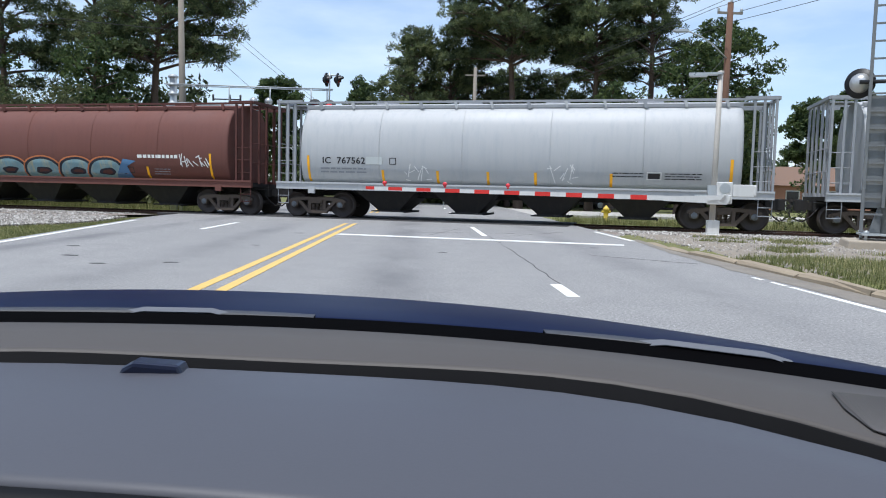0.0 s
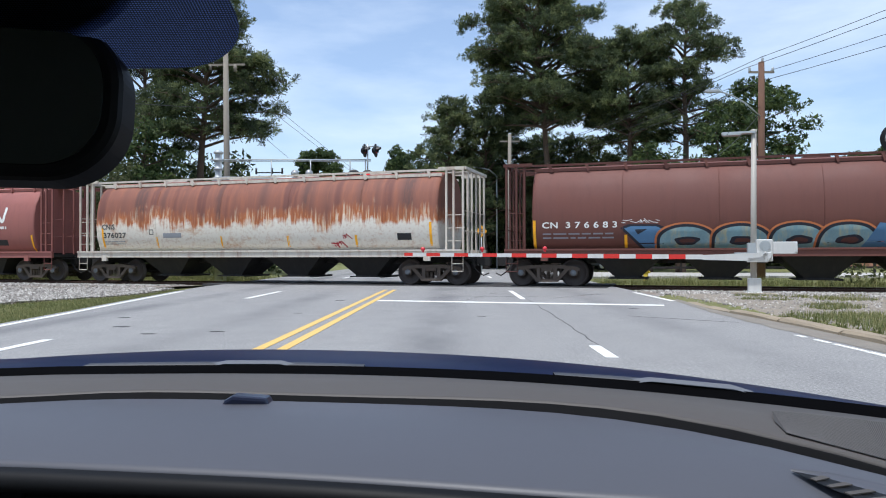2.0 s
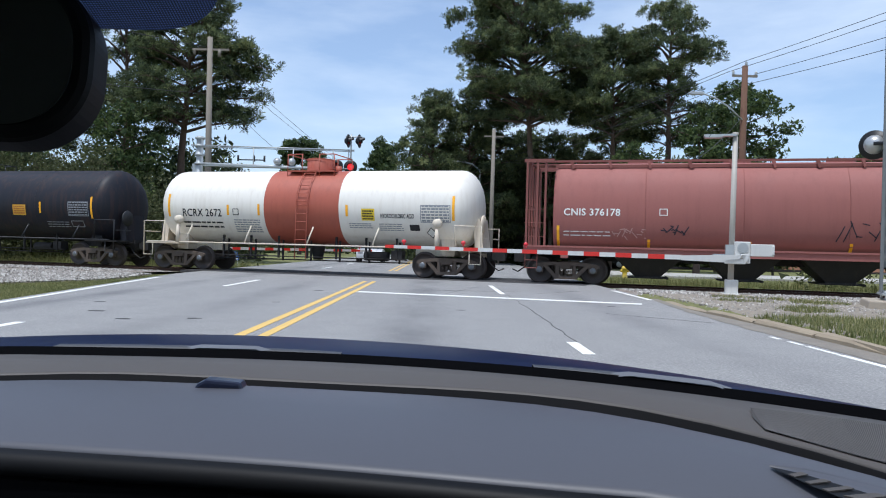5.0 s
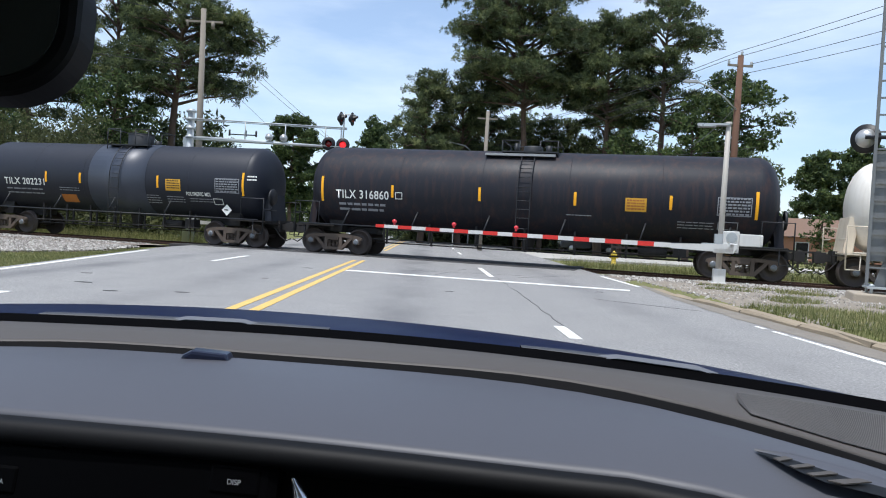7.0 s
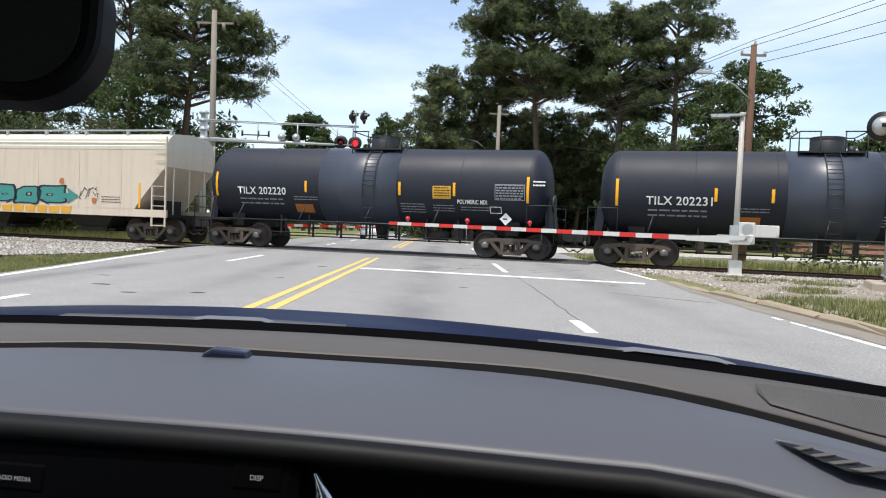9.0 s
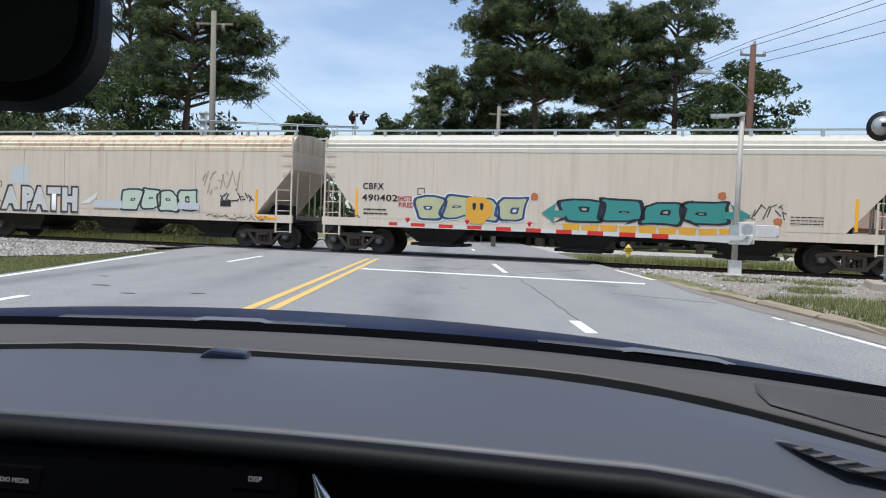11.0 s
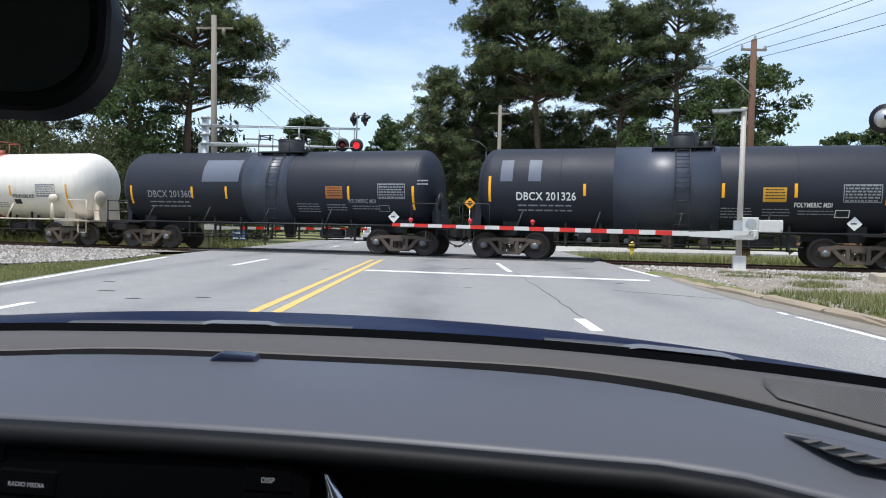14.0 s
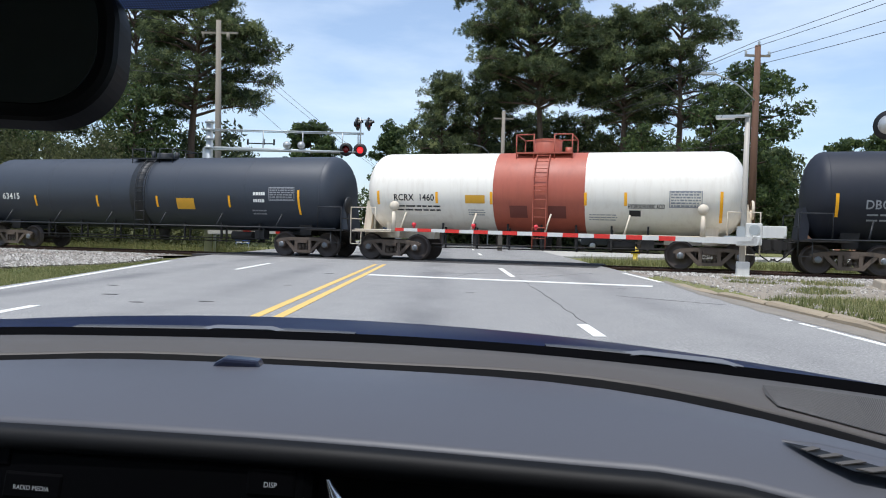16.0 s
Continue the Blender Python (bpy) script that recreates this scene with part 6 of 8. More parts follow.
gate = new("crossing_gate")
tagged(gate, "lowered crossing gate with striped boom on a grey post", "crossing gate")
gate.matrix_basis = pose(7.36, 18.32, 0.0, 0, 0, HEADING)
bm = bmesh.new()
prism(bm, [(-0.55, -0.1), (0.55, -0.1), (0.48, 0.10), (-0.48, 0.10)], -0.5, 0.5)
part("footing", bm, CONCRETE, gate)
bm = bmesh.new()
box(bm, -0.13, 0.17, -0.16, 0.14, 0.11, 0.46)
box(bm, -0.2, 0.2, -0.2, 0.2, 0.09, 0.12)
soft_edges(part("base_box", bm, GATE_WHITE, gate), 0.015)
bm = bmesh.new()
tube(bm, (0, 0, 0.1), (0.03, 0, 4.12), 0.075, 0.062, seg=16)
lathe(bm, [(4.10, 0.075), (4.16, 0.078), (4.18, 0.0)], "Z", 14, at=(0.03, 0, 0))
part("post", bm, surface("pale_beige_post", col(176, 170, 160), 0.6, 0.1, big=1.5, fine=16, amount=0.2, streaks=0.4, dirt=col(130, 118, 102)), gate)
bm = bmesh.new()
box(bm, -0.72, 0.05, -0.10, 0.10, 4.07, 4.12)
box(bm, -0.70, -0.28, -0.12, 0.12, 4.035, 4.07)
part("lamp_arm", bm, LAMP_SILVER, gate)
bm = bmesh.new()
box(bm, 0.05, 0.42, -0.28, 0.02, 0.88, 1.42)
prism(bm, [(-0.18, 0.86), (0.30, 0.86), (0.38, 0.98), (0.38, 1.10), (0.22, 1.12), (0.14, 1.0), (-0.18, 0.98)], -0.34, -0.28)
soft_edges(part("mechanism_case", bm, GATE_WHITE, gate), 0.02)
bm = bmesh.new()
for k in range(8):
    a = k * math.tau / 8
    tube(bm, (0.24 + 0.09 * math.cos(a), -0.285, 1.26 + 0.09 * math.sin(a)), (0.24 + 0.09 * math.cos(a), -0.31, 1.26 + 0.09 * math.sin(a)), 0.012, seg=6)
tube(bm, (0.24, -0.27, 1.26), (0.24, -0.30, 1.26), 0.13, seg=18)
part("bolt_circle", bm, GALV, gate)
bm = bmesh.new()
box(bm, 0.42, 0.96, -0.30, -0.22, 1.06, 1.36, m=Matrix.Translation((0, 0, 0)))
box(bm, 0.90, 0.96, -0.34, -0.18, 1.10, 1.33)
soft_edges(part("counterweight", bm, GATE_WHITE, gate), 0.015)
bm = bmesh.new()
box(bm, -0.62, -0.10, -0.26, -0.10, 0.92, 1.0)
box(bm, -0.45, -0.12, -0.24, -0.12, 1.0, 1.10)
box(bm, -0.14, 0.12, -0.16, 0.10, 0.98, 1.34)
part("hinge_bracket", bm, GALV, gate)
arm = new("arm")
arm.parent = gate
arm.matrix_basis = pose(0, -0.31, 0.98, 0, 0, 0)
gate_arm(arm, 9.15, 0.10, 3)

# gate of the other carriageway, past the rails
gate2 = new("crossing_gate")
tagged(gate2, "lowered striped crossing gate beyond the track", "crossing gate")
gate2.matrix_basis = pose(-10.6, 33.0, -0.1, 0, 0, HEADING + 180)
bm = bmesh.new()
tube(bm, (0, 0, 0), (0, 0, 1.5), 0.07, seg=12)
box(bm, -0.15, 0.25, -0.15, 0.15, 0.8, 1.3)
part("post", bm, GALV, gate2)
arm = new("arm")
arm.parent = gate2
arm.matrix_basis = pose(0, 0.2, 0.92)
gate_arm(arm, 8.2, 0.08, 2)

# tall signal cantilever beside the kerb
tower = new("signal_tower")
tagged(tower, "tall grey steel signal mast with ladder and crossing lamps", "signal mast")
tower.matrix_basis = pose(9.45, 14.75, 0.0, 0, 0, -24)
bm = bmesh.new()
prism(bm, [(-0.75, -0.2), (0.75, -0.2), (0.68, 0.24), (-0.68, 0.24)], -0.7, 0.7)
soft_edges(part("footing", bm, CONCRETE, tower), 0.03)
bm = bmesh.new()
box(bm, -0.42, 0.42, -0.42, 0.42, 0.34, 0.38)
for x in (-0.34, 0.34):
    for y in (-0.34, 0.34):
        tube(bm, (x, y, 0.2), (x, y, 0.44), 0.03, seg=6)
        tube(bm, (x, y, 0.38), (x, y, 0.42), 0.055, seg=6)
part("base_plate", bm, GALV, tower)
TOWER_GREY = surface("weathered_tower_grey", col(120, 122, 122), 0.6, 0.3, big=1.2, fine=16, amount=0.22, streaks=0.4, dirt=col(92, 90, 86))
bm = bmesh.new()
tube(bm, (0.1, 0, 0.36), (0.1, 0, 9.0), 0.165, 0.13, seg=20)
for k in range(4):
    a = k * math.tau / 4 + 0.3
    d = Vector((math.cos(a), math.sin(a), 0))
    s = Vector((-d.y, d.x, 0)) * 0.012
    p0 = Vector((0.1, 0, 0))
    q_ = [p0 + d * 0.14 + Vector((0, 0, 0.38)), p0 + d * 0.40 + Vector((0, 0, 0.38)), p0 + d * 0.16 + Vector((0, 0, 1.15))]
    v = [bm.verts.new(p + s) for p in q_] + [bm.verts.new(p - s) for p in q_]
    bm.faces.new(v[:3])
    bm.faces.new(v[5:2:-1])
    for i, j in ((0, 1), (1, 2), (2, 0)):
        bm.faces.new((v[i], v[i + 3], v[j + 3], v[j]))
part("mast", bm, TOWER_GREY, tower)
for x in (-0.42, -0.06):
    bm = bmesh.new()
    box(bm, x - 0.03, x + 0.03, -0.24, -0.18, 0.40 if x < -0.2 else 0.9, 9.0)
    part("ladder_rail", bm, TOWER_GREY, tower)
bm = bmesh.new()
box(bm, -0.42, -0.06, -0.16, -0.14, 0.9, 3.15)
part("ladder_guard", bm, TOWER_GREY, tower)
for k in range(24):
    bm = bmesh.new()
    z = 0.75 + k * 0.345
    box(bm, -0.42, -0.06, -0.235, -0.195, z, z + 0.035)
    part("rung", bm, TOWER_GREY, tower)
bm = bmesh.new()
tube(bm, (-0.62, -0.20, 3.42), (0.75, -0.20, 3.42), 0.04, seg=10)
box(bm, 0.0, 0.2, -0.28, 0.0, 3.3, 3.54)
part("lamp_crossarm", bm, SIGNAL_BLACK, tower)
flasher(tower, -0.58, 0.02, 3.42, 180 - 30, False, back=False)
bm = bmesh.new()
lathe(bm, [(-0.02, 0.20), (-0.06, 0.185), (-0.11, 0.15), (-0.15, 0.09), (-0.165, 0.0)], "Y", 24)
part("lamp_back", bm, LAMP_SILVER, tower, "silver rounded back of a crossing lamp", at=pose(-0.58, -0.02, 3.42, 0, 0, -12))
flasher(tower, 0.52, -0.22, 3.46, 14, False)
bm = bmesh.new()
box(bm, 0.02, 0.32, -0.215, -0.20, 1.75, 2.15)
part("sign_plate", bm, surface("blue_notice", col(30, 104, 190), 0.45, amount=0.08, bump=0), tower, "small blue notice with white print")
bm = bmesh.new()
for k in range(4):
    box(bm, 0.06, 0.28 - 0.05 * (k % 2), -0.222, -0.2145, 1.82 + k * 0.08, 1.86 + k * 0.08)
part("small_print", bm, LETTER_WHITE, tower)
for ang, txt in ((45, "RAILROAD"), (-45, "CROSSING")):
    bm = bmesh.new()
    box(bm, -0.62, 0.62, -0.012, 0.012, -0.115, 0.115)
    arm_ = part("crossbuck_blade", bm, surface("reflective_white", col(232, 232, 226), 0.4, amount=0.05, bump=0) if ang > 0 else bpy.data.materials["reflective_white"], tower, "white crossbuck blade with black letters", at=pose(0.38, -0.26 - (0.03 if ang > 0 else 0), 5.35, 0, ang, 0))
    cu = bpy.data.curves.new("lettering", "FONT")
    cu.body, cu.size, cu.align_x = txt, 0.19, "CENTER"
    tmp = bpy.data.objects.new("lettering", cu)
    me = bpy.data.meshes.new_from_object(tmp)
    bpy.data.objects.remove(tmp)
    for v in me.vertices:
        v.co = (v.co.x, -0.018, v.co.y - 0.07)
    me.materials.clear()
    me.materials.append(LETTER_BLACK)
    part("lettering", me, None, arm_)

# cantilever over the other carriageway, beyond the track
cant = new("signal_cantilever")
tagged(cant, "pale steel signal cantilever with walkway rails and red flashing lamps", "signal cantilever")
cant.matrix_basis = pose(-10.9, 33.0, 0.0, 0, 0, -2.0)
bm = bmesh.new()
tube(bm, (0, 0, -0.1), (0, 0, 5.85), 0.17, 0.15, seg=16)
for z in (4.55, 4.95, 5.35, 5.7):
    lathe(bm, [(z, 0.17), (z + 0.02, 0.22), (z + 0.10, 0.22), (z + 0.12, 0.17)], "Z", 14)
box(bm, -0.30, -0.10, -0.05, 0.05, 4.0, 4.6)
part("mast", bm, GALV, cant)
bm = bmesh.new()
tube(bm, (-0.4, 0, 5.45), (7.0, 0, 5.38), 0.03, seg=6)
tube(bm, (0.1, 0, 5.38), (7.0, 0, 5.32), 0.022, seg=6)
part("top_rail", bm, GALV, cant)
bm = bmesh.new()
tube(bm, (0.1, 0, 4.62), (7.0, 0, 4.50), 0.06, seg=10)
box(bm, 0.2, 7.0, -0.22, 0.22, 4.50, 4.53)
part("arm", bm, GALV, cant)
for x in (2.45, 4.25, 6.05, 6.75):
    bm = bmesh.new()
    tube(bm, (x, 0, 4.5), (x, 0, 5.40), 0.028, seg=6)
    part("rail_post", bm, GALV, cant)
bm = bmesh.new()
tube(bm, (6.85, 0, 4.5), (6.85, 0, 6.1), 0.035, seg=8)
tube(bm, (6.6, 0, 5.98), (7.35, 0, 5.98), 0.03, seg=6)
part("head_post", bm, GALV, cant)
for x in (6.72, 7.22):
    flasher(cant, x, 0.06, 5.80, 84, False)
flasher(cant, 6.25, -0.2, 4.62, 0, False)
flasher(cant, 6.88, -0.2, 4.60, 0, True)
for x in (3.55, 4.2):
    bm = bmesh.new()
    lathe(bm, [(-0.12, 0.0), (-0.10, 0.09), (0.0, 0.17), (0.06, 0.17), (0.06, 0.0)], "Y", 16)
    part("lamp_back", bm, LAMP_SILVER, cant, at=pose(x, -0.1, 4.78))
bm = bmesh.new()
tube(bm, (1.7, 0.1, 4.85), (2.95, 0.1, 4.85), 0.03, seg=6)
for x in (1.72, 2.45, 2.92):
    tube(bm, (x, 0.1, 4.78), (x, 0.1, 5.05), 0.045, seg=8)
part("insulator_bar", bm, SIGNAL_BLACK, cant)


# ---- poles and wires ----
def wires(name, pairs, sag, label):
    ob = new(name)
    tagged(ob, label, "overhead wires")
    for a, b in pairs:
        a, b = Vector(a), Vector(b)
        pts = [a.lerp(b, k / 14) - Vector((0, 0, sag * 4 * (k / 14) * (1 - k / 14))) for k in range(15)]
        bm = bmesh.new()
        pipe(bm, pts, 0.013, 4)
        part("wire", bm, WIRE, ob)


pole = new("utility_pole")
tagged(pole, "brown wooden utility pole with crossarm and street lamp", "utility pole")
pole.matrix_basis = pose(14.97, 36.33, -0.15, 0, 0.4, 0)
bm = bmesh.new()
tube(bm, (0, 0, -0.2), (0, 0, 10.75), 0.20, 0.14, seg=14)
part("shaft", bm, POLE_WOOD, pole)
bm = bmesh.new()
box(bm, -0.62, 0.62, -0.05, 0.05, 10.2, 10.3)
part("crossarm", bm, POLE_GREY, pole)
for x in (-0.58, 0.05, 0.56):
    bm = bmesh.new()
    z = 10.27 if x != 0.05 else 10.75
    lathe(bm, [(z, 0.03), (z + 0.05, 0.075), (z + 0.1, 0.05), (z + 0.16, 0.075), (z + 0.22, 0.03), (z + 0.24, 0.0)], "Z", 10, at=(x, 0, 0))
    part("insulator", bm, GALV, pole)
bm = bmesh.new()
pipe(bm, [(-0.1, -0.1, 8.05), (-0.9, -0.4, 8.6), (-1.7, -0.7, 8.95), (-2.4, -0.95, 9.08)], 0.035, 8)
part("lamp_arm", bm, GALV, pole)
bm = bmesh.new()
prism(bm, [(-3.15, 9.05), (-3.05, 9.14), (-2.5, 9.16), (-2.35, 9.10), (-2.4, 9.02), (-3.0, 8.99)], -1.1, -0.9)
soft_edges(part("lamp_head", bm, LAMP_SILVER, pole), 0.03)

pole2 = new("utility_pole")
tagged(pole2, "grey wooden utility pole beyond the track", "utility pole")
pole2.matrix_basis = pose(-12.05, 38.0, -0.15, 0, -0.6, 0)
bm = bmesh.new()
tube(bm, (0, 0, -0.2), (0, 0, 11.9), 0.19, 0.13, seg=14)
part("shaft", bm, POLE_GREY, pole2)
bm = bmesh.new()
box(bm, -0.9, 1.0, -0.05, 0.05, 11.2, 11.3)
tube(bm, (0.5, 0, 10.9), (0.5, 0, 11.25), 0.09, seg=10)
tube(bm, (-0.8, 0, 11.0), (-0.8, 0, 11.3), 0.06, seg=8)
part("crossarm", bm, POLE_GREY, pole2)
for x, y, h, lean in ((20.9, 55.0, 5.9, 0.8), (3.1, 44.0, 8.6, 0.3), (6.2, 70.0, 12.0, 0)):
    p3 = new("utility_pole")
    tagged(p3, "slim grey pole among the trees", "utility pole")
    p3.matrix_basis = pose(x, y, -0.2, 0, lean, 0)
    bm = bmesh.new()
    tube(bm, (0, 0, -0.2), (0, 0, h), 0.14, 0.10, seg=10)
    part("shaft", bm, POLE_GREY, p3)
    bm = bmesh.new()
    box(bm, -0.6, 0.6, -0.04, 0.04, h - 0.5, h - 0.42)
    part("crossarm", bm, POLE_GREY, p3)
lamp2 = new("street_lamp")
tagged(lamp2, "slim street lamp on a curved arm far behind", "street lamp")
lamp2.matrix_basis = pose(3.1, 58.0, -0.2)
bm = bmesh.new()
pipe(bm, [(0, 0, -0.2), (0, 0, 7.6), (-0.6, 0, 8.1), (-1.6, 0, 8.3)], 0.06, 8)
part("post", bm, GALV, lamp2)
bm = bmesh.new()
prism(bm, [(-2.3, 8.22), (-2.2, 8.32), (-1.7, 8.36), (-1.5, 8.3), (-1.6, 8.22)], -0.1, 0.1)
part("lamp_head", bm, LAMP_SILVER, lamp2)

near = [(26.5, 12.0, 13.4), (26.5, 12.0, 12.9), (27.2, 12.0, 12.0), (27.4, 12.0, 11.2)]
tops = [(15.05, 36.33, 10.85), (14.25, 36.33, 10.3), (15.7, 36.33, 10.25), (15.2, 36.33, 9.7)]
wires("power_lines", list(zip(tops, near)), 0.35, "thin dark power lines from the brown pole")
wires("power_lines", [(t, f) for t, f in zip(tops, [(4.0, 60.0, 9.2), (3.5, 60.0, 9.0), (4.4, 60.0, 8.6), (4.0, 60.0, 8.0)])], 0.4, "thin dark power lines running into the trees")
wires("power_lines", [((-11.6, 38, 10.6), (-3.5, 62, 4.6)), ((-11.3, 38, 9.9), (-3.0, 62, 4.2)), ((-12.7, 38, 9.6), (-6.0, 52, 3.4)), ((-12.2, 38, 8.8), (-26, 24, 8.0)), ((-12.2, 38, 11.2), (-28, 22, 11.5))], 0.3, "thin dark wires falling from the grey pole")
wires("power_lines", [((-1.2, 62.0, 9.6), (10.5, 50, 6.7)), ((10.5, 50, 6.7), (16.5, 37, 6.2)), ((14.9, 36.3, 8.0), (10.6, 31, 5.0))], 0.2, "thin sagging wires before the trees")


# ---- trees ----
def leaf_cloud(pads, per_pad, size, rg, flat_k=0.55):
    """Small tufts, each of two triangles, filling uneven pads."""
    vs, fs = [], []
    pads = np.array(pads)
    count = np.maximum(6, (per_pad * pads[:, 3] ** 1.6).astype(int))
    p = np.repeat(pads, count, axis=0)
    n = len(p)
    d = rg.normal(0, 1, (n, 3))
    d /= np.linalg.norm(d, axis=1)[:, None]
    r = (p[:, 3] * rg.uniform(0.2, 1.0, n) ** 0.5)[:, None]
    c = p[:, :3] + d * r * np.array([1, 1, flat_k])
    e = rg.normal(0, 1, (n, 4, 3)) * (size * rg.uniform(0.6, 1.4, n))[:, None, None] * 0.62
    vs = (c[:, None, :] + e).reshape(-1, 3)
    o = np.arange(n)[:, None] * 4
    fs = np.concatenate([o + [0, 1, 2], o + [1, 3, 2]], axis=1).reshape(-1, 3)
    return vs.tolist(), fs.tolist()


def needle_tufts(pads, rg, spike=0.29, needles=24):
    """Round tufts: flat needles that spread from one point each, gathered on pads along the twigs."""
    pads = np.array(pads)
    count = np.maximum(2, np.round(8.5 * pads[:, 3] ** 1.6).astype(int))
    p = np.repeat(pads, count, axis=0)
    m = len(p)
    d = rg.normal(0, 1, (m, 3))
    d /= np.linalg.norm(d, axis=1)[:, None]
    d[:, 2] = d[:, 2] * 0.7 + 0.12
    c = p[:, :3] + d * (p[:, 3] * rg.uniform(0.25, 1.0, m) ** 0.5)[:, None] * np.array([1, 1, 0.72])
    size = (rg.uniform(0.75, 1.25, m) * spike)[:, None, None]
    u = rg.normal(0, 1, (m, needles, 3)) + np.array([0, 0, 0.45])
    u /= np.linalg.norm(u, axis=2)[:, :, None]
    w = np.cross(u, rg.normal(0, 1, (m, needles, 3)))
    w /= np.linalg.norm(w, axis=2)[:, :, None] + 1e-6
    reach_ = size * rg.uniform(0.7, 1.15, (m, needles, 1))
    tips = np.stack([c[:, None, :] + u * reach_ + w * size * 0.10, c[:, None, :] + u * reach_ - w * size * 0.10], axis=2).reshape(m, needles * 2, 3)
    v = np.concatenate([c[:, None, :], tips], axis=1).reshape(-1, 3)
    o = (np.arange(m) * (1 + 2 * needles))[:, None]
    k = np.arange(needles)[None, :]
    f = np.stack([np.broadcast_to(o, (m, needles)), o + 1 + 2 * k, o + 2 + 2 * k], axis=2).reshape(-1, 3)
    return v.tolist(), f.tolist()


DOME = ((0.0, 0.75), (0.12, 0.98), (0.40, 1.0), (0.65, 0.84), (0.85, 0.58), (1.0, 0.22))
RAGGED = ((0.0, 0.55), (0.2, 0.95), (0.45, 0.7), (0.6, 1.0), (0.8, 0.6), (1.0, 0.2))
SPREAD = ((0.0, 0.9), (0.15, 1.0), (0.4, 0.88), (0.7, 0.74), (1.0, 0.35))
CONE = ((0.0, 1.0), (0.35, 0.9), (0.7, 0.6), (1.0, 0.15))


def trunk_line(h, lean, seed):
    return [Vector((lean * (k / 8) ** 1.5 + 0.12 * math.sin(k * 1.1 + seed), 0.1 * math.sin(k * 0.9 + seed * 2), h * 0.97 * k / 8)) for k in range(9)]


def trunk_tubes(bm, pts, h):
    r0 = 0.012 * h + 0.09
    for k, (a, b) in enumerate(zip(pts, pts[1:])):
        tube(bm, a, b, r0 * (1 - 0.105 * k) * (1.25 if k == 0 else 1), r0 * (1 - 0.105 * (k + 1)), seg=9, caps=False)


def pine(label, x, y, h, crown, base, seed, shape=DOME, lean=0.0, limbs=46, full=1.0, extra=()):
    """Bare tapered trunk, curved limbs with side twigs, and round tufts of needles in tiers; base: where the crown starts, as a share of the height."""
    rg = np.random.default_rng(seed)
    ob = new("pine_tree")
    tagged(ob, label, "tree")
    ob.matrix_basis = pose(x, y, -0.25)
    bm = bmesh.new()
    pts = trunk_line(h, lean, seed)
    trunk_tubes(bm, pts, h)
    pads = []
    rows = []
    for k in range(limbs):
        g = (k + rg.uniform(0, 1)) / limbs
        rad = crown * float(np.interp(g, [p[0] for p in shape], [p[1] for p in shape])) * rg.uniform(0.62, 1.06)
        rows.append((base + (0.97 - base) * g, k * 2.4 + rg.uniform(-0.5, 0.5), rad, g))
    for f, a, rad, g in rows + [(f, a, rad, 0.3) for f, a, rad in extra]:
        i = min(7, int(f * 8 / 0.97))
        s = pts[i].lerp(pts[i + 1], f * 8 / 0.97 - i)
        out = Vector((math.cos(a), math.sin(a), 0))
        rise = rad * (0.10 + 0.60 * g * g + rg.uniform(-0.16, 0.26))
        q1 = s + out * rad * 0.4 + Vector((0, 0, rise * 0.75))
        q2 = s + out * rad * 0.75 + Vector((rg.normal(0, 0.12), rg.normal(0, 0.12), rise))
        tip = s + out * rad + Vector((0, 0, rise - 0.04 * rad))
        tube(bm, s, q1, 0.045 + 0.016 * rad, 0.035 + 0.010 * rad, seg=5, caps=False)
        tube(bm, q1, q2, 0.035 + 0.010 * rad, 0.028, seg=5, caps=False)
        tube(bm, q2, tip, 0.028, 0.012, seg=4, caps=False)
        side_ = Vector((-out.y, out.x, 0))
        for j in range(int((3.5 + 2.0 * rad) * full)):
            u = rg.uniform(0.34, 1.0) ** 0.8
            p = s.lerp(q1, u / 0.4) if u < 0.4 else q1.lerp(q2, (u - 0.4) / 0.35) if u < 0.75 else q2.lerp(tip, (u - 0.75) / 0.25)
            e = p + side_ * rg.normal(0, 0.24 * rad * (1.15 - 0.6 * u)) + out * rg.uniform(0, 0.25) + Vector((0, 0, rg.uniform(0.05, 0.35)))
            tube(bm, p, e, 0.018, 0.010, seg=3, caps=False)
            pads.append((e.x, e.y, e.z, rg.uniform(0.45, 0.86)))
    part("trunk", bm, BARK, ob, "grey-brown trunk with spreading limbs")
    vs, fs = needle_tufts(pads, rg)
    part("crown", cloud_mesh("crown", vs, fs, NEEDLES), None, ob)
    return ob


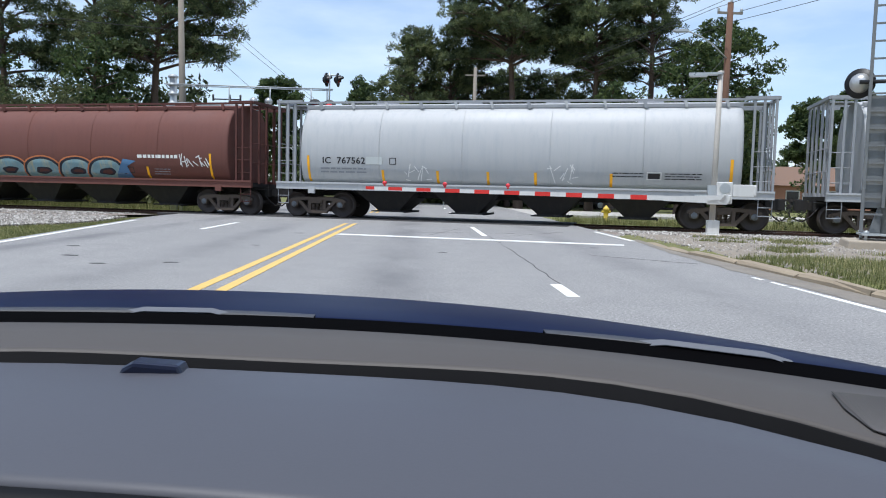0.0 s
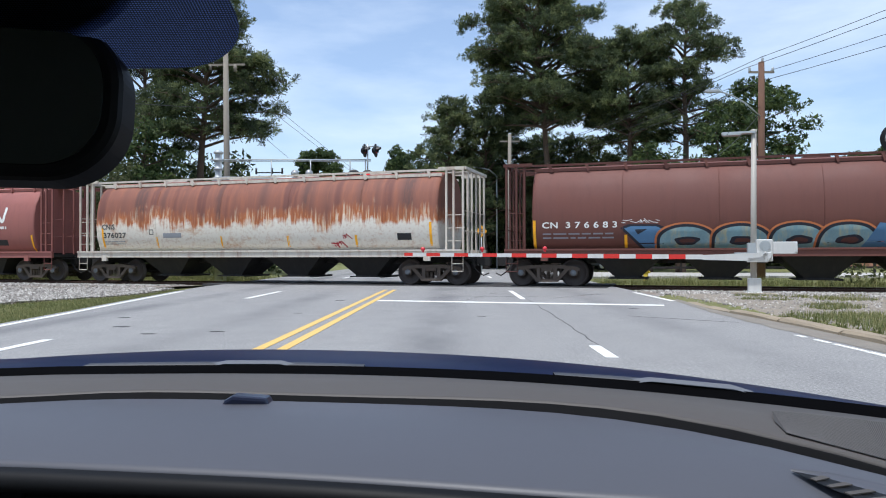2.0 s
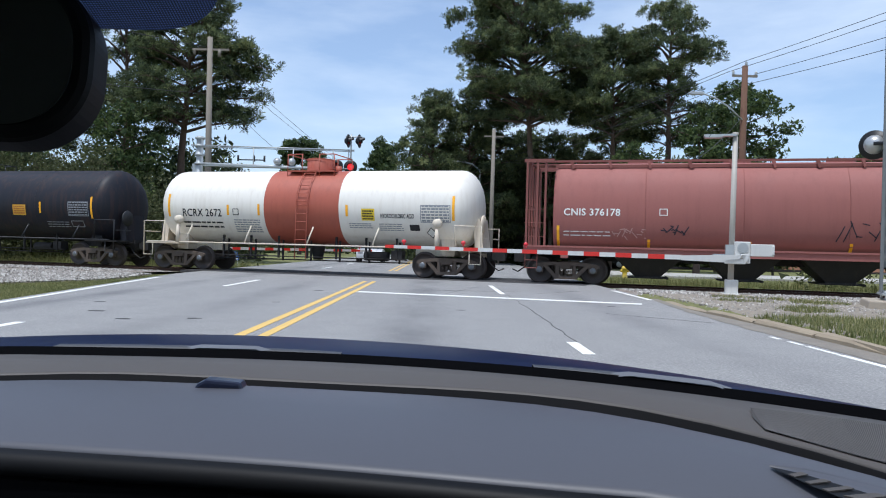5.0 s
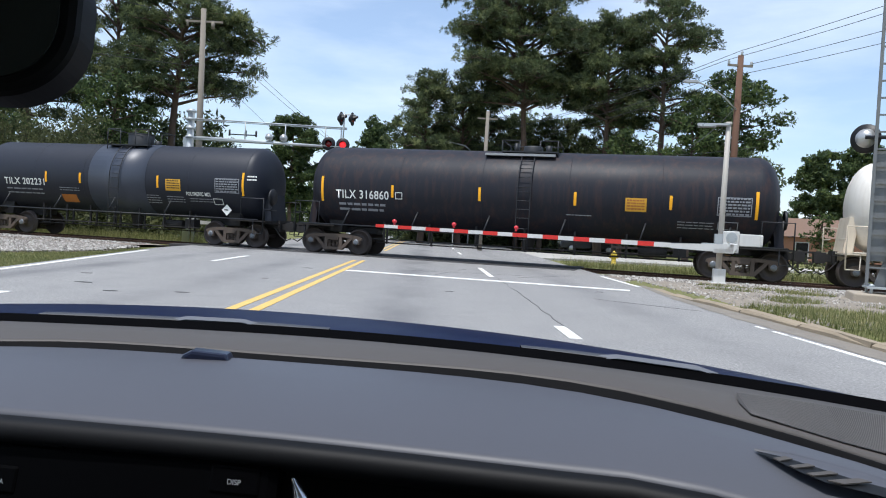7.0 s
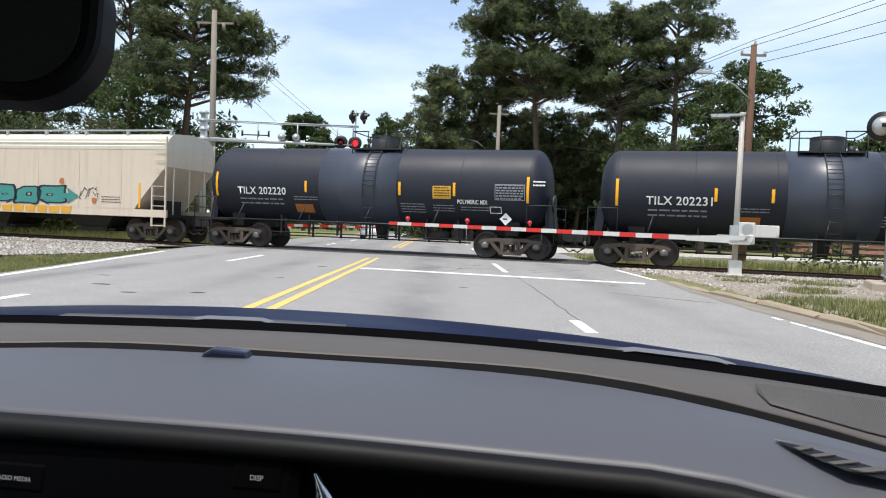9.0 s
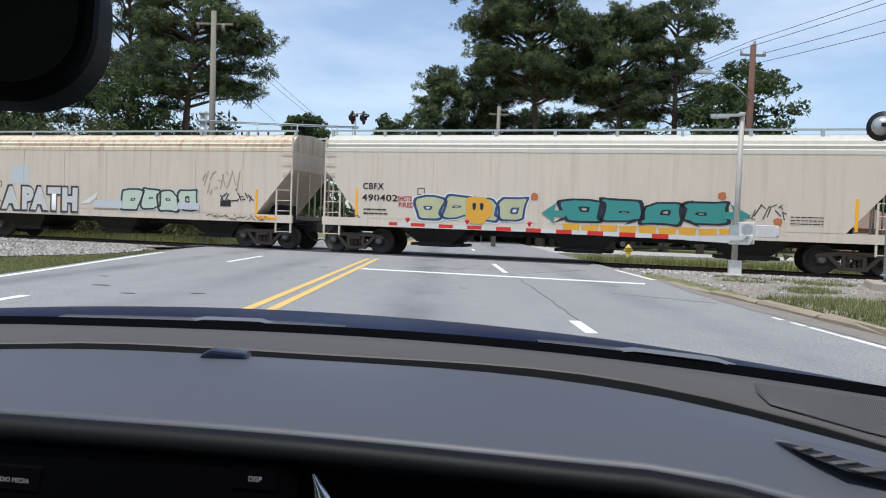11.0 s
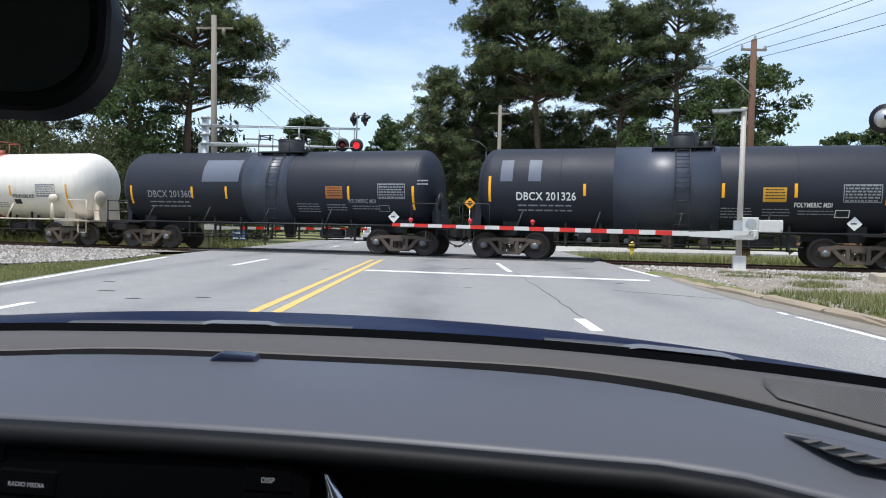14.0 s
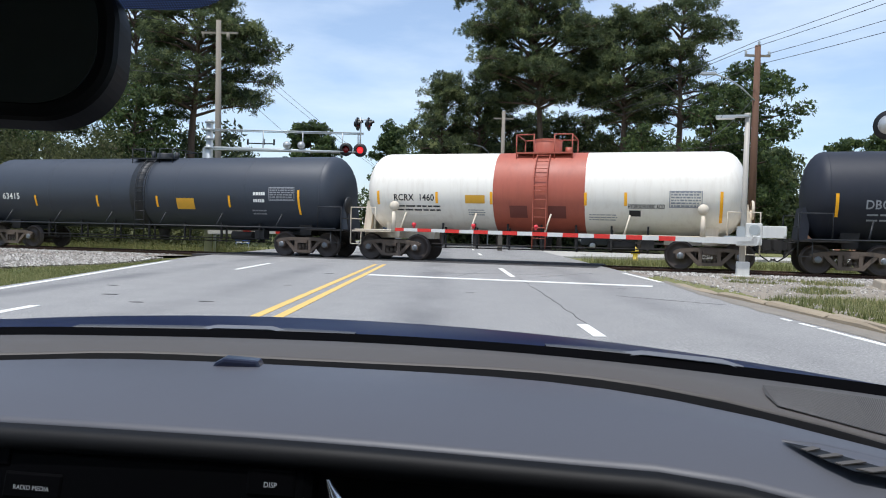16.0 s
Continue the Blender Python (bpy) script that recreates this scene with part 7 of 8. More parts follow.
def broadleaf(label, x, y, h, crown, base, seed, leaf=0.2, density=1.0):
    """Tapered trunk, limbs that fork, and leaves in uneven sprays with gaps between them."""
    rg = np.random.default_rng(seed)
    ob = new("broadleaf_tree")
    tagged(ob, label, "tree")
    ob.matrix_basis = pose(x, y, -0.25)
    bm = bmesh.new()
    pts = trunk_line(h, 0.0, seed)
    trunk_tubes(bm, pts, h)
    pads = []
    n = int(34 * h / 10)
    for k in range(n):
        g = (k + rg.uniform(0, 1)) / n
        f = base + (0.96 - base) * g
        rad = crown * math.sin(math.pi * (0.20 + 0.70 * g)) ** 0.7 * rg.uniform(0.55, 1.12)
        a = k * 2.4 + rg.uniform(-0.4, 0.4)
        i = min(7, int(f * 8 / 0.97))
        s = pts[i].lerp(pts[i + 1], f * 8 / 0.97 - i)
        tip = s + Vector((math.cos(a) * rad, math.sin(a) * rad, rad * rg.uniform(0.05, 0.5)))
        tube(bm, s, tip, 0.03 + 0.012 * rad, 0.012, seg=4, caps=False)
        for j in range(3 + int(rad * 1.5)):
            p = s.lerp(tip, rg.uniform(0.4, 1.05))
            pads.append((p.x + rg.normal(0, 0.3), p.y + rg.normal(0, 0.3), p.z + rg.normal(0.05, 0.25), rg.uniform(0.3, 0.72) * (crown / 2.8) ** 0.6))
    part("trunk", bm, BARK, ob, "grey-brown trunk with spreading limbs")
    vs, fs = leaf_cloud(pads, 150 * density, leaf, rg, 0.7)
    part("crown", cloud_mesh("crown", vs, fs, LEAVES), None, ob)
    return ob


PINE = "tall loblolly pine with dark tufted needles"
pine(PINE + " and a broad domed crown", 7.3, 55.0, 20.4, 6.2, 0.52, 1, lean=-1.7, limbs=96, full=1.4)
pine(PINE + ", low and bushy", 2.2, 59.0, 13.0, 3.6, 0.22, 2, shape=CONE, limbs=46)
pine(PINE, 12.5, 54.0, 17.0, 4.0, 0.56, 3, lean=0.2, limbs=56, full=1.35)
pine(PINE + ", open and ragged", 15.9, 52.0, 19.2, 3.5, 0.46, 4, shape=RAGGED, lean=0.5, limbs=50, full=0.95, extra=((0.80, 0.1, 4.0), (0.84, 0.0, 3.4)))
pine(PINE, 14.6, 60.0, 12.0, 2.8, 0.35, 24, lean=-0.4, limbs=30)
pine(PINE + ", low and bushy", -0.6, 58.0, 13.4, 3.1, 0.10, 5, shape=DOME, limbs=60, full=1.2)
pine(PINE + ", behind the tall ones", 4.2, 62.0, 12.6, 3.2, 0.2, 27, shape=CONE, limbs=46, full=1.2)
pine(PINE + ", behind the tall ones", 7.6, 64.0, 11.6, 3.0, 0.2, 28, shape=CONE, limbs=40, full=1.1)
pine(PINE + ", behind the tall ones", 11.4, 62.0, 11.0, 2.9, 0.25, 29, shape=CONE, limbs=36)
pine(PINE, 9.2, 61.0, 11.0, 2.8, 0.3, 25, shape=CONE, limbs=30)
broadleaf("dense green broadleaf tree behind the brown pole", 19.5, 48.0, 12.6, 3.0, 0.25, 6, leaf=0.13)
broadleaf("green broadleaf tree with open crown", 16.4, 46.5, 9.8, 2.3, 0.2, 7, leaf=0.13)
broadleaf("dark green broadleaf tree under the pines", 13.0, 50.0, 8.6, 2.3, 0.15, 26, leaf=0.13)
pine(PINE + " with long sideways limbs", -16.3, 46.0, 18.6, 4.5, 0.44, 8, shape=SPREAD, lean=0.3, limbs=70, full=1.1, extra=((0.50, 0.0, 4.5), (0.54, 0.25, 4.9), (0.57, -0.1, 5.2), (0.61, 0.2, 4.9), (0.66, -0.25, 4.4), (0.71, 0.1, 4.0)))
pine(PINE, -21.6, 50.0, 17.6, 3.9, 0.45, 9, shape=SPREAD, limbs=40)
pine(PINE, -26.0, 47.0, 17.5, 4.0, 0.40, 10, limbs=42)
broadleaf("dark green broadleaf tree beyond the ballast", -18.6, 43.0, 9.4, 2.6, 0.12, 12, leaf=0.12)
broadleaf("olive green broadleaf tree beyond the ballast", -25.5, 42.0, 9.5, 3.0, 0.12, 13, leaf=0.12)
broadleaf("round distant green tree behind the road", -19.2, 100.0, 15.8, 3.9, 0.2, 14, leaf=0.2)
broadleaf("round distant green tree behind the road", -8.2, 104.0, 16.2, 3.5, 0.2, 15, leaf=0.2)
broadleaf("distant tree beside the houses", 44.0, 82.0, 12.4, 3.4, 0.15, 16, leaf=0.2)
broadleaf("distant tree beside the houses", 50.0, 84.0, 14.2, 3.0, 0.2, 17, leaf=0.2)
broadleaf("young tree on the lawn", 33.6, 62.0, 4.6, 1.1, 0.25, 18, leaf=0.12)
broadleaf("distant tree beside the houses", 36.5, 88.0, 11.0, 3.6, 0.15, 19, leaf=0.2)


def thicket(name, label, count, area, mat, leaf, seed, per=46):
    rg = np.random.default_rng(seed)
    pads = []
    for k in range(count):
        x, y, h = area(rg)
        m = max(2, int(h / 0.9))
        for j in range(m):
            pads.append((x + rg.normal(0, 0.6), y + rg.normal(0, 0.6), h * (j + 0.5) / m, rg.uniform(0.7, 1.25)))
    vs, fs = leaf_cloud(pads, per, leaf, rg, 0.8)
    tagged(part(name, cloud_mesh(name, vs, fs, mat), None), label, "woods", kind="stuff")


thicket("far_woods", "dark dense woods closing the view behind the trees", 330, lambda r: (r.uniform(-2, 30), r.uniform(64, 72), r.uniform(5.5, 10.0)), NEEDLES, 0.20, 31, 95)
thicket("far_woods", "dark dense woods beyond the left bank", 200, lambda r: (r.uniform(-48, -15), r.uniform(46, 60), r.uniform(3.0, 8.0)), NEEDLES, 0.19, 32, 95)
thicket("far_woods", "distant woods on the horizon", 420, lambda r: (r.uniform(-90, 160), r.uniform(105, 140), r.uniform(4.0, 8.0)), LEAVES, 0.32, 33, 50)
thicket("shrubs", "light green scrub beyond the ballast", 150, lambda r: (lambda x: (x, r.uniform(36.5, 42), r.uniform(0.5, 1.0) * float(np.interp(x, [-30, -18, -15.5, -12.5], [6.6, 6.2, 4.2, 2.4]))))(r.uniform(-32, -12.5)), SHRUB_LEAVES, 0.075, 34, 150)
thicket("shrubs", "low weeds and brambles along the far rail", 60, lambda r: (lambda p: (p.x, p.y, r.uniform(0.4, 1.1)))(by_track(r.uniform(-34, -11), r.uniform(4.0, 7.0))), SHRUB_LEAVES, 0.11, 35, 50)
thicket("shrubs", "low bushes past the rails by the fence", 16, lambda r: (lambda p: (p.x, p.y, r.uniform(0.3, 0.7)))(by_track(r.uniform(12, 22), r.uniform(3.6, 5.5))), SHRUB_LEAVES, 0.09, 36, 40)

# ---- board fence, hydrant, signs, house, cars past the track ----
FENCE_DARK = surface("dark_fence_board", col(44, 38, 34), 0.8, amount=0.25)
fence = new("board_fence")
tagged(fence, "dark three-board fence along the lawn", "fence")
for k in range(26):
    x, y = 12.0 + k * 2.4, 47.5 - k * 0.12
    bm = bmesh.new()
    box(bm, x - 0.06, x + 0.06, y - 0.06, y + 0.06, -0.3, 1.15)
    part("post", bm, FENCE_DARK, fence)
    for z in (0.25, 0.62, 0.98):
        bm = bmesh.new()
        box(bm, x - 0.02, x + 2.42, y - 0.10, y - 0.06, z - 0.06, z + 0.08)
        part("board", bm, FENCE_DARK, fence)

hyd = new("fire_hydrant")
tagged(hyd, "small yellow fire hydrant on the grass", "fire hydrant")
hyd.matrix_basis = pose(8.6, 33.6, -0.12)
HYD = surface("hydrant_yellow", col(214, 184, 66), 0.5, amount=0.15)
bm = bmesh.new()
lathe(bm, [(0.0, 0.17), (0.05, 0.17), (0.06, 0.11), (0.46, 0.11), (0.48, 0.15), (0.53, 0.15), (0.60, 0.10), (0.66, 0.04), (0.70, 0.0)], "Z", 16)
part("barrel", bm, HYD, hyd)
for s in (-1, 1):
    bm = bmesh.new()
    tube(bm, (s * 0.08, 0, 0.40), (s * 0.20, 0, 0.40), 0.06, seg=10)
    part("nozzle_cap", bm, HYD, hyd)


def road_sign(x, y, z, size, mat, label, yaw=0):
    s = new("road_sign")
    tagged(s, label, "road sign")
    s.matrix_basis = pose(x, y, -0.1, 0, 0, yaw)
    bm = bmesh.new()
    tube(bm, (0, 0.03, -0.1), (0, 0.03, z), 0.03, seg=6)
    part("post", bm, GALV, s)
    bm = bmesh.new()
    prism(bm, [(0, z - size), (size, z), (0, z + size), (-size, z)], -0.012, 0.012)
    part("plate", bm, mat, s)
    bm = bmesh.new()
    for k in (-1, 0, 1):
        box(bm, -size * (0.42 - 0.1 * abs(k)), size * (0.42 - 0.1 * abs(k)), -0.02, -0.0125, z + k * size * 0.28 - 0.03, z + k * size * 0.28 + 0.03)
    part("small_print", bm, LETTER_BLACK, s)


SIGN_AMBER = surface("amber_sign", col(244, 168, 30), 0.5, amount=0.08, bump=0)
road_sign(1.5, 46.0, 2.7, 0.36, SIGN_AMBER, "amber diamond warning sign past the crossing")
yard = new("yard_sign")
tagged(yard, "small blue and red yard sign in the grass", "sign")
yard.matrix_basis = pose(-10.6, 37.5, -0.15, 0, 0, 5)
bm = bmesh.new()
box(bm, -0.35, 0.35, -0.01, 0.01, 0.35, 0.80)
part("board", bm, surface("blue_board", col(60, 96, 170), 0.6, amount=0.1, bump=0), yard)
bm = bmesh.new()
box(bm, -0.30, 0.30, -0.016, -0.011, 0.40, 0.50)
box(bm, -0.30, 0.1, -0.016, -0.011, 0.62, 0.72)
part("small_print", bm, LETTER_WHITE, yard)
bm = bmesh.new()
for x in (-0.3, 0.3):
    tube(bm, (x, 0, -0.1), (x, 0, 0.4), 0.012, seg=5)
part("stake", bm, GALV, yard)

BRICK = surface("pale_brick", col(176, 128, 104), 0.9, big=3, fine=30, amount=0.2)
ROOF = surface("brown_shingles", col(122, 98, 82), 0.9, big=2, fine=18, amount=0.25)


def house(x, y, w, d, h, yaw):
    ob = new("house")
    tagged(ob, "single-storey pale brick house with brown shingle roof", "house")
    ob.matrix_basis = pose(x, y, -0.2, 0, 0, yaw)
    bm = bmesh.new()
    box(bm, -w / 2, w / 2, -d / 2, d / 2, 0, h)
    part("wall", bm, BRICK, ob)
    bm = bmesh.new()
    v = [bm.verts.new(p) for p in ((-w / 2 - 0.5, -d / 2 - 0.5, h), (w / 2 + 0.5, -d / 2 - 0.5, h), (w / 2 + 0.5, d / 2 + 0.5, h), (-w / 2 - 0.5, d / 2 + 0.5, h), (-w / 2 + 2.5, 0, h + 2.0), (w / 2 - 2.5, 0, h + 2.0))]
    for f in ((0, 1, 5, 4), (1, 2, 5), (2, 3, 4, 5), (3, 0, 4), (3, 2, 1, 0)):
        bm.faces.new([v[i] for i in f])
    part("roof", bm, ROOF, ob)
    for k in range(4):
        cx = -w / 2 + w * (k + 0.5) / 4
        win = new("window")
        win.parent = ob
        bm = bmesh.new()
        box(bm, cx - 0.65, cx + 0.65, -d / 2 - 0.06, -d / 2 + 0.02, 0.9 if k != 1 else 0.05, 2.15)
        part("frame", bm, GATE_WHITE, win)
        bm = bmesh.new()
        box(bm, cx - 0.55, cx + 0.55, -d / 2 - 0.08, -d / 2 - 0.055, 1.0 if k != 1 else 0.15, 2.05)
        part("pane", bm, glass_dark("window_dark"), win)


house(38.5, 74.0, 15, 9, 2.6, -8)
house(56.0, 66.0, 14, 9, 2.6, -10)


def car(x, y, yaw, paint, label, kind="suv"):
    ob = new("car")
    tagged(ob, label, "car")
    ob.matrix_basis = pose(x, y, -0.05, 0, 0, yaw)
    hgt = 1.72 if kind == "suv" else 1.45
    bm = bmesh.new()
    low = [(-2.25, 0.35), (-2.3, 0.8), (-2.15, 0.98), (1.15, 1.02), (2.15, 0.88), (2.28, 0.6), (2.2, 0.32)]
    prism(bm, low, -0.9, 0.9)
    soft_edges(part("body", bm, paint, ob), 0.10, 3)
    bm = bmesh.new()
    back = -2.1 if kind == "suv" else -1.5
    g = [[bm.verts.new(p) for p in r] for r in ([(back, -0.84, 0.96), (1.2, -0.84, 0.98), (1.2, 0.84, 0.98), (back, 0.84, 0.96)], [(back + 0.35, -0.66, hgt), (0.35, -0.66, hgt), (0.35, 0.66, hgt), (back + 0.35, 0.66, hgt)])]
    for j in range(4):
        bm.faces.new((g[0][j], g[0][(j + 1) % 4], g[1][(j + 1) % 4], g[1][j]))
    bm.faces.new(g[1])
    part("glasshouse", bm, glass_dark("car_glass"), ob)
    bm = bmesh.new()
    box(bm, back + 0.33, 0.38, -0.68, 0.68, hgt - 0.02, hgt + 0.05)
    soft_edges(part("roof", bm, paint, ob), 0.03)
    for px in (-1.4, 1.35):
        for py in (-0.86, 0.86):
            s = -1 if py < 0 else 1
            bm = bmesh.new()
            lathe(bm, [(s * 0.10, 0.0), (s * 0.10, 0.20), (s * 0.09, 0.22)], "Y", 16, at=(px, py - s * 0.02, 0.34), slot=1)
            lathe(bm, [(s * 0.09, 0.22), (s * 0.08, 0.33), (-s * 0.1, 0.34), (-s * 0.1, 0.0)], "Y", 18, at=(px, py - s * 0.02, 0.34))
            part("wheel", bm, [SIGNAL_BLACK, LAMP_SILVER], ob)
    for py in (-0.62, 0.62):
        bm = bmesh.new()
        box(bm, 2.14, 2.27, py - 0.18, py + 0.18, 0.66, 0.82)
        part("headlight", bm, LAMP_SILVER, ob)
    return ob


car(12.2, 55.5, 176, surface("dark_car_paint", col(38, 40, 46), 0.3, amount=0.1, coat=0.5, bump=0), "dark sport utility car waiting on the side street")
car(-4.8, 52.0, -88, surface("white_car_paint", col(222, 222, 220), 0.3, amount=0.05, coat=0.5, bump=0), "white car waiting beyond the crossing", "sedan")


# ---- the car from which the crossing is seen ----
DASH = surface("dash_soft_plastic", col(75, 76, 82), 0.5, big=1.2, fine=420, amount=0.06, bump=0.02, spec=0.4)
DASH_RIM = surface("dash_rim_plastic", col(74, 69, 64), 0.65, big=1.2, fine=420, amount=0.08, bump=0.03)
DASH_DARK = surface("dash_dark_plastic", col(14, 14, 15), 0.6, big=2, fine=160, amount=0.15, bump=0, spec=0.2)
# near-black that holds the shade on the rim's near face
RIM_SHADE = surface("rim_face_shade", col(20, 20, 21), 0.85, big=2, fine=300, amount=0.08, bump=0, spec=0.1)
FRIT = surface("black_screen_band", col(7, 7, 8), 0.9, amount=0.05, bump=0, spec=0.02)
GLOSS_BLACK = surface("gloss_black_panel", col(5, 5, 6), 0.5, big=3, fine=80, amount=0.1, bump=0, spec=0.03)
HOOD_BLUE = surface("blue_car_paint", col(22, 29, 54), 0.35, big=1.2, fine=120, amount=0.10, bump=0, spec=0.03)
SENSOR = surface("sensor_blue_black", col(22, 28, 48), 0.3, amount=0.1, bump=0)
CHROME = surface("satin_chrome", col(200, 202, 206), 0.22, 1.0, amount=0.06, bump=0)

my_car = new("dashboard")
tagged(my_car, "grey soft-plastic car dashboard under the windscreen", "car interior")


def bend(quartic, x0, x1, slope, after=None):
    """An edge of the dash: how far ahead it lies, at each place across the car; straight on past x0 and x1."""
    def f(x):
        u = min(max(x, x0), x1)
        v = sum(c * u ** k for k, c in enumerate(quartic))
        end = sum(k * c * x1 ** (k - 1) for k, c in enumerate(quartic) if k) if after is None else after
        return v + slope * min(0.0, x - x0) + end * max(0.0, x - x1)
    return f


EDGE_HOOD = bend((1.343, -0.397, -0.594, -0.463, -0.641), -0.75, 0.52, 0.35)
EDGE_RIM_FAR = bend((0.954, -0.268, -0.553, -0.256, 0.03), -0.56, 0.45, 0.25)
EDGE_RIM_NEAR = bend((0.778, -0.131, -0.455, -3.202, -5.898), -0.45, 0.33, 0.30)
EDGE_DASH = bend((0.731, -0.198, -0.668, -2.782, -4.738), -0.43, 0.31, 0.30)
EDGE_LIP = bend((0.520, -0.212, -0.132, 0.843, 2.154), -0.32, 0.178, -0.10, -0.95)
ACROSS_CAR = [-1.15 + k * 0.05 for k in range(37)]


def sheet(name, rows, mat, parent=my_car, label="", smooth=True):
    """rows: functions of x that give (y, z)."""
    bm = bmesh.new()
    loft(bm, [[(x, *r(x)) for x in ACROSS_CAR] for r in rows], smooth)
    ob = part(name, bm, mat, parent, label)
    md = ob.modifiers.new("thickness", "SOLIDIFY")
    md.thickness, md.offset = 0.004, -1
    return ob


def between(f, g, k, z):
    return lambda x: (f(x) + (g(x) - f(x)) * k, z)


sheet("dash_top", [lambda x: (EDGE_LIP(x) + 0.013, 0.8445), lambda x: (EDGE_LIP(x) + 0.024, 0.8475), between(EDGE_LIP, EDGE_DASH, 0.3, 0.856), between(EDGE_LIP, EDGE_DASH, 0.65, 0.864), lambda x: (EDGE_DASH(x) - 0.008, 0.8665), lambda x: (EDGE_DASH(x), 0.865), lambda x: (EDGE_DASH(x) + 0.006, 0.855)], DASH, label="smooth grey dash top")
# the groove's shade is put into the colour of this strip
sheet("dash_valley", [lambda x: (EDGE_DASH(x) + 0.006, 0.855), lambda x: (EDGE_DASH(x) + 0.03, 0.835), lambda x: (EDGE_RIM_NEAR(x) - 0.004, 0.848), lambda x: (EDGE_RIM_NEAR(x) + 0.002, 0.866)], RIM_SHADE, label="groove between dash top and rim, its shade put into the colour")
sheet("dash_rim", [lambda x: (EDGE_RIM_NEAR(x) + 0.002, 0.866), lambda x: (EDGE_RIM_NEAR(x) + 0.012, 0.8685), between(EDGE_RIM_NEAR, EDGE_RIM_FAR, 0.55, 0.866), lambda x: (EDGE_RIM_FAR(x) - 0.004, 0.861), lambda x: (EDGE_RIM_FAR(x), 0.856)], DASH_RIM, label="brownish grey raised rim")
sheet("screen_base", [lambda x: (EDGE_RIM_FAR(x), 0.856), lambda x: (EDGE_RIM_FAR(x) + 0.008, 0.857), lambda x: (EDGE_RIM_FAR(x) + 0.03, 0.8675), lambda x: (EDGE_RIM_FAR(x) + 0.10, 0.850)], FRIT, label="black border at the foot of the windscreen")
sheet("fascia", [lambda x: (EDGE_LIP(x) + 0.013, 0.8445), lambda x: (EDGE_LIP(x) + 0.006, 0.8410), lambda x: (EDGE_LIP(x) + 0.002, 0.835), lambda x: (EDGE_LIP(x) + 0.016, 0.826), lambda x: (EDGE_LIP(x) + 0.06, 0.81), lambda x: (EDGE_LIP(x) + 0.06, 0.70), lambda x: (EDGE_LIP(x) + 0.02, 0.50)], DASH_DARK, label="black console fascia")
# small sun sensor
bm = bmesh.new()
prism(bm, [(-0.031, 0.0), (0.031, 0.0), (0.026, 0.008), (-0.016, 0.010), (-0.026, 0.006)], -0.010, 0.010)
soft_edges(part("sun_sensor", bm, SENSOR, my_car, "small blue-black sensor cap", at=pose(-0.216, 0.746, 0.8668) @ Matrix.Diagonal((0.84, 1.1, 1.15, 1))), 0.003)
# speaker grille set into the rim
def along(pts, n):
    """Points at even steps along a short polyline."""
    out = []
    for k in range(n + 1):
        u = k / n * (len(pts) - 1)
        i = min(int(u), len(pts) - 2)
        out.append(tuple(a + (b - a) * (u - i) for a, b in zip(pts[i], pts[i + 1])))
    return out


GRILLE = surface("grille_plastic", col(60, 57, 54), 0.7, big=2, fine=300, amount=0.1, bump=0)
GRILLE_N = 110
grille_far = along([(0.318, 0.724, 0.8668), (0.354, 0.707, 0.8668), (0.386, 0.684, 0.8668), (0.440, 0.640, 0.8668)], GRILLE_N)
grille_near = along([(0.286, 0.620, 0.8693), (0.302, 0.586, 0.8693), (0.323, 0.541, 0.8693), (0.345, 0.508, 0.8693)], GRILLE_N)
bm = bmesh.new()
loft(bm, [grille_far, [((a[0] + b[0]) / 2 - (0.004 if k == 0 else 0.0), (a[1] + b[1]) / 2, 0.8683) for k, (a, b) in enumerate(zip(grille_far, grille_near))], grille_near])
part("speaker_grille", bm, GRILLE, my_car, "brownish grey ribbed speaker grille")
bm = bmesh.new()
for a, b in zip(grille_far, grille_near):
    m_ = ((a[0] + b[0]) / 2, (a[1] + b[1]) / 2, 0.8688)
    for p, q in ((Vector(a) + Vector((0, 0, 0.0006)), Vector(m_)), (Vector(m_), Vector(b) + Vector((0, 0, 0.0006)))):
        v = [bm.verts.new(c) for c in (p, q, q + Vector((0.0006, -0.0002, 0)), p + Vector((0.0006, -0.0002, 0)))]
        bm.faces.new(v)
tagged(part("grille_ribs", bm, surface("rib_plastic", col(84, 80, 76), 0.7, amount=0.05, bump=0), my_car), "fine ribs of the grille", kind="stuff")
# side vent
VENT_Z = 0.8680
vent_far = along([(0.242, 0.515), (0.265, 0.508), (0.282, 0.488), (0.295, 0.471), (0.306, 0.450)], 16)
vent_near = along([(0.242, 0.513), (0.247, 0.489), (0.251, 0.470), (0.258, 0.450), (0.286, 0.425)], 16)
blend = lambda k, u: (vent_far[k][0] + (vent_near[k][0] - vent_far[k][0]) * u, vent_far[k][1] + (vent_near[k][1] - vent_far[k][1]) * u)
bm = bmesh.new()
loft(bm, [[(*blend(k, u), VENT_Z) for k in range(17)] for u in (0.42, 0.7, 1.0)], False)
vent = part("air_vent", bm, DASH_DARK, my_car, "dark slatted air vent")
bm = bmesh.new()
loft(bm, [[(*blend(k, u), VENT_Z + dz) for k in range(17)] for u, dz in ((-0.12, 0.0006), (0.0, 0.0012), (0.06, 0.0), (0.42, -0.0004))])
part("vent_wall", bm, DASH, vent)
